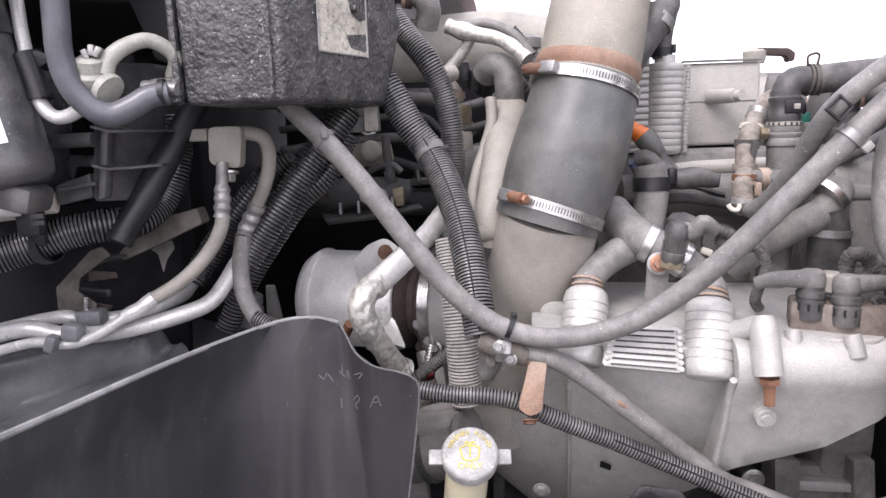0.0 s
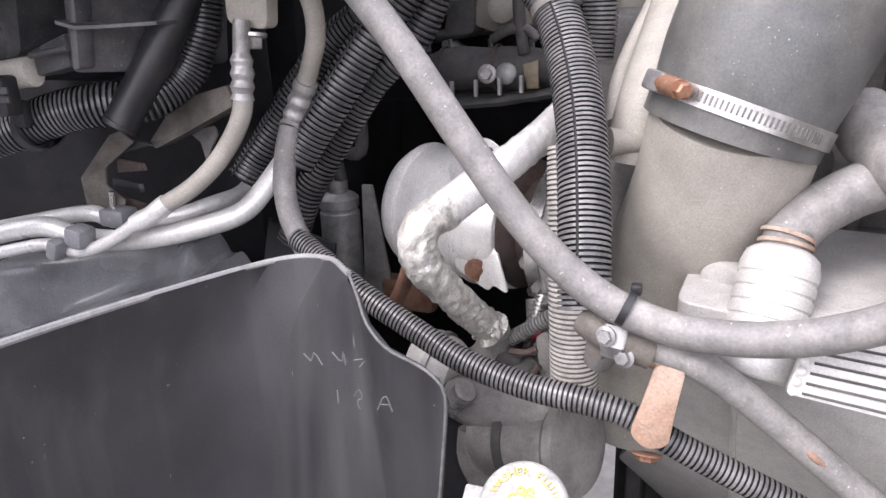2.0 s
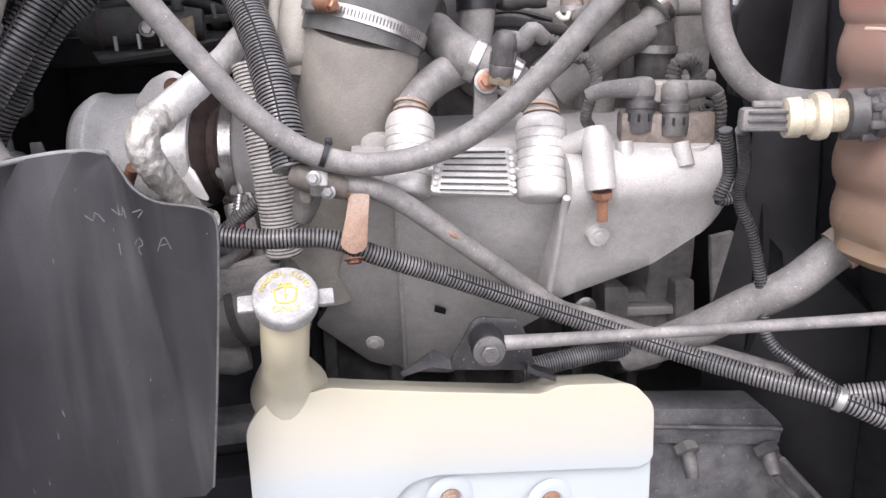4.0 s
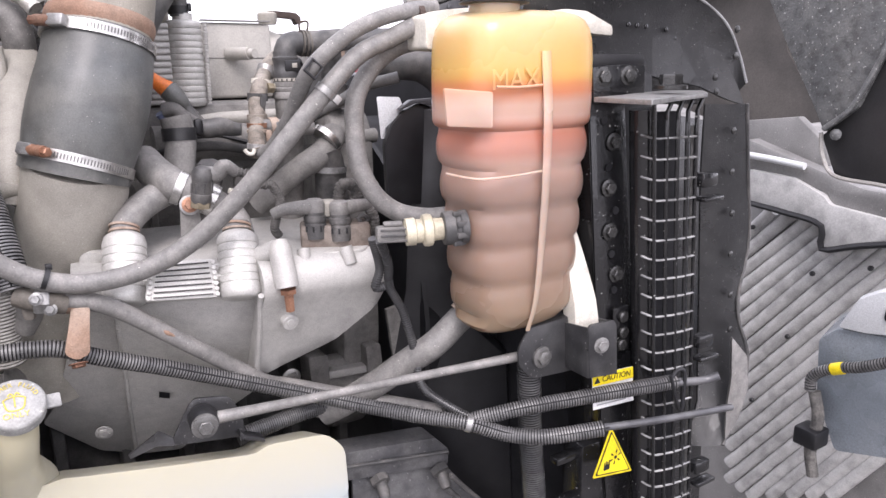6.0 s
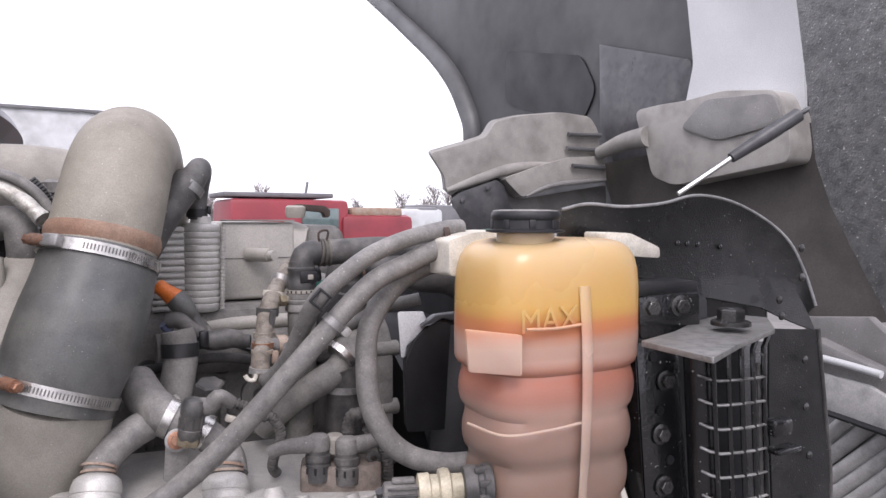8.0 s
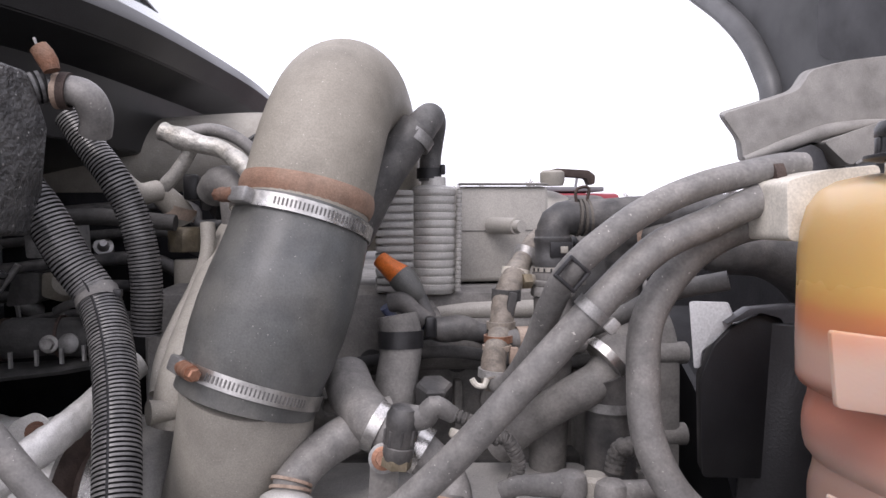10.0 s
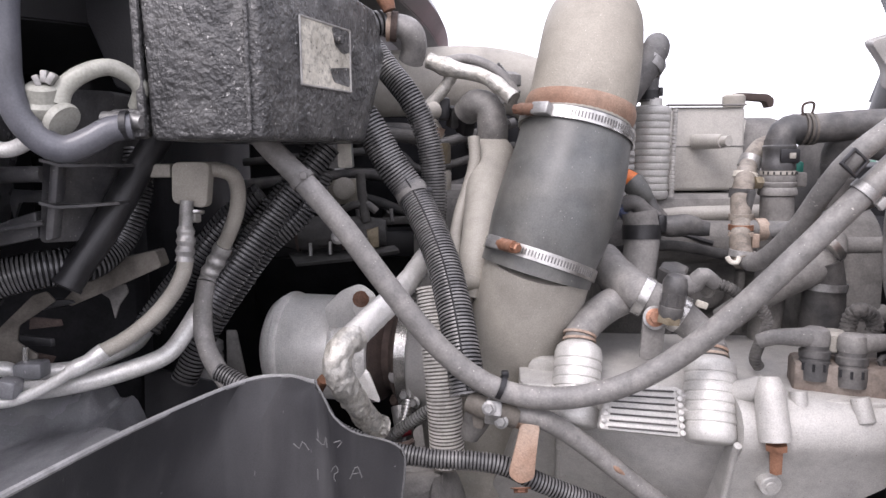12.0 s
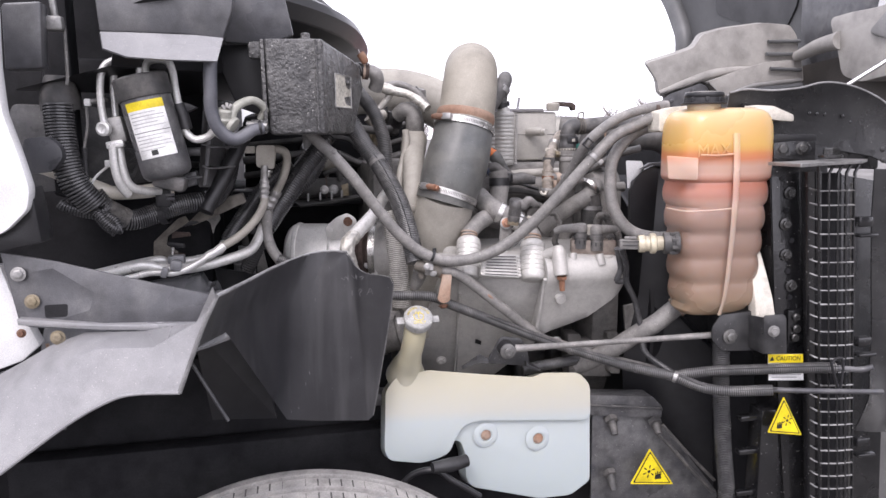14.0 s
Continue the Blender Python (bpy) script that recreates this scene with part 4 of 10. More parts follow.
def engine_mount():
    th = thing("engine_mount_bracket", "pale dusty cast engine mount bracket", "bracket", (0.5, 1.02, 1.0))
    part("post", slab(rounded([(0.487, 1.0, 1.221), (0.524, 1.0, 1.217), (0.527, 1.0, 1.095), (0.494, 1.0, 1.1)], 0.006), (0, 0.05, 0), 0.004), engine_grey, th)
    part("post", slab(rounded([(0.599, 1.0, 1.216), (0.629, 1.0, 1.217), (0.639, 1.0, 1.099), (0.61, 1.0, 1.103)], 0.006), (0, 0.05, 0), 0.004), engine_grey, th)
    part("web", slab([(0.529, 1.03, 1.194), (0.622, 1.03, 1.191), (0.63, 1.03, 1.081), (0.534, 1.03, 1.089)], (0, 0.03, 0), 0.004), engine_grey, th)
    part("shelf", slab([(0.511, 1.01, 1.181), (0.617, 1.01, 1.173), (0.618, 1.01, 1.158), (0.512, 1.01, 1.165)], (0, 0.03, 0), 0.003), cast, th)
    part("bolt", hexbolt((0.436, 0.95, 1.215), (0, -1, 0), 0.011, 0.012), steel, th)
    part("strap", slab([(0.619, 0.95, 1.299), (0.654, 0.95, 1.304), (0.68, 0.95, 1.099), (0.643, 0.95, 1.104)], (0, 0.01, 0), 0.002), engine_grey, th)
    t2 = thing("oil_filter_housing", "dusty grey oil housing beside the reservoir neck", "housing", (0.02, 1.0, 1.1))
    c = Vector((-0.009, 0.97, 1.26))
    part("body", lathe([(0.02, -0.05), (0.04, -0.045), (0.046, -0.03), (0.046, 0.05), (0.05, 0.055), (0.05, 0.065), (0.03, 0.07)], c, (0.9, -0.3, 0.25), 30), engine_grey, t2)
    part("neck", tube([(-0.061, 1.0, 1.242), (-0.055, 0.99, 1.213), (-0.039, 0.98, 1.195), (-0.017, 0.98, 1.196)], [0.03, 0.034, 0.03, 0.024], 20), engine_grey, t2)
    part("band", band(c, (0.9, -0.3, 0.25), 0.0465, 0.01, 0.003), engine_dark, t2)
    part("tube", tube([(-0.091, 0.98, 1.288), (-0.05, 0.97, 1.287), (-0.005, 0.96, 1.292), (0.042, 0.95, 1.301)], [0.022, 0.026, 0.026, 0.024], 18), engine_grey, t2)
    part("spring_coil", ridged([(-0.083, 0.96, 1.29), (-0.064, 0.95, 1.316)], 0.012, 0.005, 0.3, 14), steel_dull, t2)
    part("red_cap", tube([(-0.027, 1.03, 1.343), (-0.005, 1.03, 1.35)], 0.007, 10), red_paint, t2)
    part("lead", tube([(-0.046, 1.0, 1.338), (-0.018, 1.01, 1.324), (0.021, 1.02, 1.319)], 0.012, 10), engine_dark, t2)
    # Near-black block added to keep the gap behind the turbocharger dark.
    t3 = thing("dark_gap_block", "dark block filling the gap behind the turbocharger", "gearbox", (-0.2, 1.75, 0.8))
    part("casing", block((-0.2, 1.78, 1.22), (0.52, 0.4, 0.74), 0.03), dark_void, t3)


engine_mount()


def sensor_block():
    th = thing("pressure_sensor_pair", "black twin sensor plugs on a rusty block", "sensor", (0.49, 0.86, 1.44))
    part("block", block((0.492, 0.865, 1.468), (0.105, 0.05, 0.045), 0.006, (0, 0, -20)), grime_brown, th)
    for p, q, s in (((0.459, 0.862, 1.481), (0.461, 0.866, 1.53), -1), ((0.493, 0.846, 1.477), (0.494, 0.85, 1.526), 1)):
        p, q = Vector(p), Vector(q)
        ax = (q - p).normalized()
        h = (q - p).length
        plug = part("plug", lathe([(0.0155, -0.012), (0.0168, 0), (0.0168, h * 0.2), (0.0155, h * 0.22), (0.0155, h * 0.27), (0.0168, h * 0.29), (0.0168, h * 0.44), (0.0145, h * 0.47), (0.0145, h * 0.6)], p, ax, 22), hose_dark, th)
        part("head", lathe([(0.0148, h * 0.56), (0.0155, h * 0.6), (0.0155, h * 0.8), (0.0138, h * 0.92), (0.009, h * 0.985), (0.002, h)], p, ax, 20), hose_grey, plug, "dust-covered plug head")
        part("boot", tube([q - ax * 0.013, q - ax * 0.012 + Vector((0.02 * s, -0.002, 0.0)), q - ax * 0.013 + Vector((0.045 * s, 0.004, 0)), q - ax * 0.016 + Vector((0.06 * s, 0.012, -0.004))], [0.0118, 0.0108, 0.0092, 0.0082], 16), hose_grey, plug)
        for k in range(9):
            t = 2 * math.pi * k / 9
            o = Vector((math.cos(t), math.sin(t), 0)) * 0.0168
            part("grip_rib", tube([p + o + ax * h * 0.02, p + o + ax * h * 0.19], 0.0018, 6, 0.02), hose_black, plug)
    part("loop_lead", ridged([(0.509, 0.885, 1.519), (0.513, 0.885, 1.537), (0.519, 0.88, 1.544), (0.532, 0.88, 1.539), (0.539, 0.88, 1.526), (0.537, 0.88, 1.517)], 0.0095, 0.005, 0.14, 14), tape, th)
    part("mid_boss", lathe([(0.012, 0), (0.014, 0.002), (0.014, 0.02), (0.01, 0.024)], (0.484, 0.87, 1.5), (0, 0, 1), 14), pipe_tan, th)
    part("wire_clip", tube([(0.514, 0.84, 1.482), (0.526, 0.84, 1.486), (0.536, 0.84, 1.493), (0.528, 0.84, 1.5), (0.52, 0.84, 1.497), (0.526, 0.84, 1.488)], 0.0035, 8, 0.005), engine_dark, th)
    part("small_conduit", ridged([(0.545, 0.85, 1.508), (0.55, 0.85, 1.492), (0.551, 0.85, 1.471), (0.551, 0.85, 1.455)], 0.009, 0.005, 0.2, 14), tape, th)


sensor_block()


def valve_stack():
    """The elbow sensor with its wire, above the two short hoses."""
    th = thing("temperature_sensor", "dusty elbow sensor with a taped wire and rusty bolt", "sensor", (0.30, 0.92, 1.47))
    ax = Vector((0.14, -0.06, 1)).normalized()
    o = Vector((0.306, 0.908, 1.526))
    s = part("sensor_body", lathe([(0.008, 0.004), (0.0125, 0.006), (0.0145, 0.012), (0.0145, 0.02), (0.0135, 0.021), (0.0145, 0.023), (0.0145, 0.038), (0.0155, 0.04), (0.0155, 0.05), (0.012, 0.057), (0.005, 0.06)], o, ax, 24), hose_dark, th)
    part("collar", lathe([(0.0145, 0), (0.0145, 0.008), (0.0125, 0.01)], o, ax, 6), brass, s, "dull brass hexagon")
    for k in range(8):
        t = 2 * math.pi * k / 8
        part("body_rib", tube([o + ax * 0.023 + Vector((math.cos(t), math.sin(t), 0)) * 0.0145, o + ax * 0.037 + Vector((math.cos(t), math.sin(t), 0)) * 0.0145], 0.0016, 6, 0.02), hose_dark, s)
    part("elbow", tube([o + ax * 0.047, o + ax * 0.047 + Vector((0.02, 0, 0))] + [(0.342, 0.9, 1.584), (0.36, 0.905, 1.573)], [0.013, 0.0115, 0.0095, 0.008], 18, 0.004), hose_grey, s)
    part("wire", ridged([(0.358, 0.905, 1.574), (0.371, 0.9, 1.57), (0.385, 0.9, 1.561), (0.397, 0.9, 1.551)] + [(0.409, 0.9, 1.55), (0.421, 0.9, 1.526), (0.414, 0.9, 1.503), (0.411, 0.905, 1.482), (0.419, 0.91, 1.469)], 0.007, 0.004, 0.2, 12), tape, s)
    part("bracket", slab(rounded([(0.282, 0.929, 1.528), (0.289, 0.929, 1.54), (0.301, 0.929, 1.541), (0.309, 0.929, 1.533), (0.31, 0.929, 1.516), (0.307, 0.929, 1.475), (0.279, 0.929, 1.475), (0.282, 0.929, 1.516)], 0.006), (0, 0.005, 0), 0.001), engine_grey, th)
    part("hex_plug", lathe([(0.02, -0.02), (0.021, 0.0), (0.021, 0.014), (0.018, 0.017), (0.004, 0.018)], (0.356, 1.04, 1.557), (0, -0.3, 1), 6), hose_dark, th, "black hexagon plug")
    part("white_clip", block((0.372, 0.975, 1.533), (0.014, 0.01, 0.009), 0.002, (0, 20, 0)), cream_plastic, th)
    part("washer", lathe([(0.0145, 0), (0.0145, 0.003), (0.011, 0.004)], (0.295, 0.926, 1.528), (-0.1, -1, 0.25), 22), steel_dull, th)
    part("bracket_bolt", hexbolt((0.2945, 0.9225, 1.529), (-0.1, -1, 0.25), 0.0078, 0.007), copper, th, "orange rusted bolt")


valve_stack()


def short_hoses():
    th = thing("coolant_branch_hose", "dusty grey branch hose with bright steel clamps", "hose", (0.25, 0.95, 1.49))
    part("hose", tube([(0.206, 0.945, 1.498), (0.222, 0.96, 1.515), (0.25, 0.975, 1.532), (0.28, 0.985, 1.543), (0.309, 0.99, 1.55)], [0.0195, 0.02, 0.0205, 0.021, 0.022], 22), hose_grey, th)
    t2 = thing("coolant_branch_hose", "dusty grey branch hose with bright steel clamps", "hose", (0.33, 0.9, 1.49))
    part("hose", tube([(0.36, 0.9, 1.48), (0.359, 0.92, 1.5), (0.344, 0.935, 1.517), (0.319, 0.945, 1.536), (0.291, 0.96, 1.55), (0.269, 1.0, 1.566), (0.258, 1.04, 1.583)], [0.018, 0.019, 0.021, 0.0225, 0.0245, 0.0255, 0.0255], 22), hose_grey, t2)
    part("hose_clamp", band((0.29, 0.958, 1.549), (0.9, -0.3, -0.45), 0.0243, 0.012), steel, t2, "bright steel hose clamp")
    part("hose_clamp", band((0.33, 0.943, 1.53), (0.8, -0.25, -0.5), 0.0226, 0.013), steel, t2, "bright steel hose clamp")


short_hoses()


# ---- engine behind ----
def engine_block():
    th = thing("engine_block", "dusty grey diesel engine block and cylinder head", "engine", (0.3, 1.4, 0.7))
    # The crankcase and lower ribs are darker than the cylinder head.
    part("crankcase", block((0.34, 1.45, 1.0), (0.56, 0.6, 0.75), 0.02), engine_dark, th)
    part("cylinder_head", block((0.35, 1.42, 1.53), (0.58, 0.44, 0.26), 0.02), engine_grey, th)
    part("head_rail", tube([(0.30, 1.19, 1.59), (0.66, 1.19, 1.585)], 0.034, 24), engine_grey, th, "long dusty cylindrical rail")
    part("rear_cover", block((0.1, 1.42, 1.50), (0.2, 0.5, 0.34), 0.03), engine_grey, th)
    part("gear_housing", slab(rounded([(0.565, 1.02, 1.20), (0.565, 1.02, 1.63), (0.565, 1.16, 1.70), (0.565, 1.7, 1.70), (0.565, 1.7, 1.0), (0.565, 1.1, 1.0)], 0.05), (0.075, 0, 0), 0.008), engine_grey, th)
    for y, z in ((1.03, 1.60), (1.03, 1.505), (1.04, 1.42), (1.06, 1.33)):
        part("housing_boss", tube([(0.55, y, z), (0.648, y, z)], 0.013, 14), engine_grey, th)
    for k in range(5):
        part("port_boss", lathe([(0.03, 0), (0.03, 0.012), (0.022, 0.016), (0.012, 0.016), (0.01, 0.01)], (0.12 + 0.115 * k, 1.2, 1.51), (0, -1, 0), 20), engine_grey, th)
        part("head_bolt", hexbolt((0.175 + 0.115 * k, 1.2, 1.565), (0, -1, 0), 0.012, 0.014), engine_dark, th)
        part("head_rib", block((0.175 + 0.115 * k, 1.195, 1.485), (0.012, 0.02, 0.11), 0.004), engine_grey, th)
    part("head_ledge", block((0.35, 1.185, 1.43), (0.56, 0.05, 0.02), 0.006), engine_dark, th)
    part("fuel_pipe", tube([(0.13, 1.15, 1.585), (0.25, 1.14, 1.575), (0.38, 1.13, 1.59), (0.5, 1.13, 1.57), (0.6, 1.12, 1.58)], 0.008, 12), engine_dark, th)
    # Near-black mass added to block the view through behind the conduits.
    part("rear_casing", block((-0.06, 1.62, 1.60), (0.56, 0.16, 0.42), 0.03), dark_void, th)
    for k in range(9):
        part("rear_fitting", lathe([(0.012, 0), (0.016, 0.004), (0.016, 0.02 + 0.006 * (k % 3)), (0.01, 0.032), (0.006, 0.05)], (-0.27 + 0.055 * k, 1.535, 1.60 + 0.05 * ((k * 5) % 4)), (0.3 * ((k % 3) - 1), -1, 0.4), 12), engine_dark if k % 2 else steel_dull, th)
    for k in range(5):
        z0 = 1.58 + 0.045 * k
        part("rear_pipe", tube([(-0.34, 1.52, z0), (-0.15 + 0.03 * k, 1.50, z0 + 0.02), (0.02, 1.49, z0 - 0.015), (0.2, 1.52, z0 + 0.03)], 0.008 + 0.002 * (k % 3), 10), engine_dark if k % 2 else hose_dark, th)
    for i in range(6):
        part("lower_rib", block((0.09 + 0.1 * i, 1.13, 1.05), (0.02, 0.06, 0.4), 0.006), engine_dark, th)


engine_block()


def rocker_cover():
    th = thing("rocker_cover", "pale dusty valve cover box with an oil filler lid", "engine cover", (0.484, 1.439, 1.653))
    part("cover", block((0.483, 1.45, 1.733), (0.134, 0.37, 0.138), 0.007, seg=3), cover_tan, th)
    part("seam", block((0.483, 1.45, 1.738), (0.1365, 0.373, 0.002), 0.0008), engine_grey, th)
    part("cap_boss", tube([(0.465, 1.26, 1.745), (0.49, 1.211, 1.745)], [0.0125, 0.0115], 18), cover_tan, th)
    part("boss_tip", tube([(0.489, 1.213, 1.745), (0.495, 1.2, 1.745)], 0.0085, 16), cover_tan, th)
    part("cover_rail", tube([(0.351, 1.213, 1.63), (0.457, 1.202, 1.631), (0.556, 1.197, 1.633)], 0.0125, 18), cover_tan, th, "pale dusty rail under the cover")
    part("front_cover", block((0.659, 1.563, 1.735), (0.13, 0.22, 0.12), 0.03, seg=4), engine_grey, th)
    lid = part("filler_lid", lathe([(0.018, -0.006), (0.021, 0.003), (0.021, 0.016), (0.016, 0.02)], (0.604, 1.439, 1.816), (0, 0, 1), 26), pipe_tan, th, "tan weathered filler lid")
    part("lid_lever", slab(rounded([(0.592, 1.429, 1.834), (0.608, 1.429, 1.839), (0.665, 1.429, 1.836), (0.677, 1.429, 1.827), (0.676, 1.429, 1.813), (0.667, 1.429, 1.81), (0.662, 1.429, 1.822), (0.614, 1.429, 1.826), (0.594, 1.429, 1.823)], 0.004), (0, 0.022, 0), 0.003), rust_dark, lid, "brown rust-stained lever")
    part("cover_rim", block((0.483, 1.266, 1.805), (0.13, 0.016, 0.003), 0.001), engine_grey, th)
    part("dome_cover", tube([(0.592, 1.491, 1.74), (0.638, 1.47, 1.735)], [0.066, 0.064, 0.055], 26, 0.01), cover_tan, th)
    c2 = thing("oil_cooler", "fluted pale aluminium cooler canister", "cooler", (0.385, 1.2, 1.64))
    prof = [(0.0245, 0), (0.0285, 0.002)]
    z = 0.004
    while z < 0.1340:
        prof += [(0.0289, z), (0.0302, z + 0.0015), (0.0305, z + 0.0054), (0.0302, z + 0.0092), (0.0289, z + 0.0101)]
        z += 0.0107
    prof += [(0.0285, 0.1440), (0.0245, 0.1460), (0.017, 0.1470), (0.0165, 0.1580)]
    part("fluted_can", lathe(prof, (0.3745, 1.2155, 1.6540), (0.01, 0.0, 1), 36), cast_white, c2)
    for k in range(13):
        part("cooling_fin", block((0.3220, 1.222, 1.6620 + 0.0107 * k), (0.05, 0.05, 0.0080), 0.002), cast, c2)
    part("fin_core", block((0.326, 1.226, 1.727), (0.044, 0.046, 0.135), 0.002), cast, c2)
    part("twisted_edge", ridged([(0.4065, 1.2, 1.6580), (0.4090, 1.2, 1.7980)], 0.0042, 0.006, 0.3, 10), cast, c2)


rocker_cover()


def black_riser():
    th = thing("coolant_riser_pipe", "dusty black coolant riser with ribbed couplings and elbow", "pipe", (0.497, 1.032, 1.406))
    c = Vector((0.49, 1.029, 1.67))
    part("riser", tube([c + Vector((0, 0, 0.01)), c - Vector((0, 0, 0.08)), c - Vector((0.002, -0.015, 0.2))], 0.0215, 24), engine_grey, th)
    part("flange", lathe([(0.02, -0.002), (0.0245, 0.0), (0.025, 0.003), (0.0238, 0.009), (0.0222, 0.0105), (0.0235, 0.0125), (0.0235, 0.0165), (0.022, 0.018), (0.0228, 0.02), (0.0228, 0.026), (0.021, 0.027)], c, (0, 0, 1), 28), engine_grey, th)
    part("lock_ring", band(c + Vector((0, 0, 0.0295)), (0, 0.02, 1), 0.0215, 0.005, 0.0012, 28), pipe_tan, th, "pale notched lock ring")
    for k in range(9):
        g = 0.34 * (k - 4)
        part("lock_notch", block(c + Vector((0.0228 * math.sin(g), -0.0228 * math.cos(g), 0.0295)), (0.002, 0.002, 0.004), 0.0004, (0, 0, math.degrees(g))), hose_black, th)
    part("bracket_ear", block(c + Vector((-0.03, 0.0, 0.018)), (0.03, 0.014, 0.012), 0.003), pipe_warm, th)
    part("bracket_ear", block(c + Vector((0.03, 0.004, 0.02)), (0.018, 0.014, 0.02), 0.003), engine_grey, th)
    cp = part("coupling", lathe([(0.0205, 0), (0.0212, 0.004), (0.0212, 0.012), (0.0203, 0.0135), (0.0203, 0.027), (0.0212, 0.0285), (0.0212, 0.033), (0.0198, 0.0345), (0.0195, 0.042)], c + Vector((0, 0, 0.0315)), (0, 0.02, 1), 26), hose_dark, th, "black quick-release coupling")
    part("coupling_tab", block(c + Vector((0.004, -0.0205, 0.052)), (0.026, 0.004, 0.017), 0.0015), hose_black, cp)
    part("tab_window", block(c + Vector((0.0065, -0.023, 0.052)), (0.0085, 0.002, 0.0075), 0.001), pipe_tan, cp)
    run = [tuple(c + Vector((0, 0, 0.066)))] + [(0.493, 1.029, 1.75), (0.505, 1.029, 1.757), (0.527, 1.027, 1.757)] + [(0.593, 1.006, 1.762), (0.635, 0.991, 1.762), (0.679, 0.98, 1.763)]
    part("elbow_hose", tube(run, [0.019, 0.0195, 0.0195, 0.0192, 0.019, 0.019, 0.019], 24), hose_dark, th)
    mid = Vector((0.522, 1.027, 1.757))
    for k in range(3):
        part("spring_clamp", band(mid + Vector((0.006 * k - 0.004, 0, 0)), (1, -0.05, -0.06 + 0.07 * k), 0.0195, 0.003, 0.0018, 26), sheet_tan, th)
    part("clamp_ear", tube([(0.515, 1.022, 1.772), (0.515, 1.022, 1.788), (0.529, 1.022, 1.79), (0.526, 1.022, 1.772)], 0.0018, 8, 0.003), rust_dark, th)


black_riser()


def thermostat_elbow():
    th = thing("thermostat_hose", "dusty grey radiator elbow hose with clamps", "hose", (0.59, 0.976, 1.424))
    part("elbow", tube([(0.428, 1.04, 1.495), (0.468, 1.013, 1.536), (0.497, 0.997, 1.56), (0.532, 0.997, 1.578), (0.551, 1.008, 1.594), (0.566, 1.029, 1.606)] , [0.019, 0.019, 0.0195, 0.021, 0.022, 0.022], 24), engine_grey, th)
    part("drop", tube([(0.538, 0.997, 1.588), (0.546, 1.003, 1.558), (0.55, 1.008, 1.519), (0.556, 1.019, 1.458)], [0.024, 0.0265, 0.028, 0.03], 24), hose_dark, th)
    part("hose_clamp", band((0.546, 1.003, 1.551), (0.05, 0, 1), 0.0275, 0.01), steel_dull, th)
    part("hose_clamp", band((0.541, 0.997, 1.603), (0.75, 0.1, 0.65), 0.026, 0.01), steel, th)
    part("housing", tube([(0.599, 1.124, 1.751), (0.588, 1.124, 1.719), (0.582, 1.124, 1.676), (0.545, 1.124, 1.634)], [0.022, 0.026, 0.03, 0.03], 22), engine_dark, th)
    t2 = thing("upper_radiator_hose", "thick black upper radiator hose", "hose", (0.665, 0.964, 1.637))
    q = Vector((0.58, 1.047, 1.68))
    part("coupling", lathe([(0.0215, -0.03), (0.0215, 0.0), (0.0235, 0.003), (0.0235, 0.01), (0.0205, 0.012), (0.0205, 0.022), (0.0215, 0.024), (0.0215, 0.03), (0.0195, 0.034)], q, (0, 0, 1), 26), hose_dark, t2, "black quick-release coupling")
    part("tab_window", block(q + Vector((0.001, -0.0225, 0.017)), (0.008, 0.003, 0.007), 0.001), pipe_tan, t2)
    part("hose", tube([tuple(q + Vector((0, 0, 0.03)))] + [(0.577, 1.042, 1.725), (0.587, 1.026, 1.741)] + [(0.651, 0.964, 1.725), (0.696, 0.953, 1.722), (0.734, 0.953, 1.704), (0.767, 0.964, 1.675)], [0.02, 0.0205, 0.022, 0.027, 0.029, 0.03, 0.03], 24), hose_dark, t2)
    part("hose_clamp", band((0.588, 1.024, 1.742), (0.9, -0.3, 0.1), 0.0225, 0.007), rust_pale, t2)


thermostat_elbow()


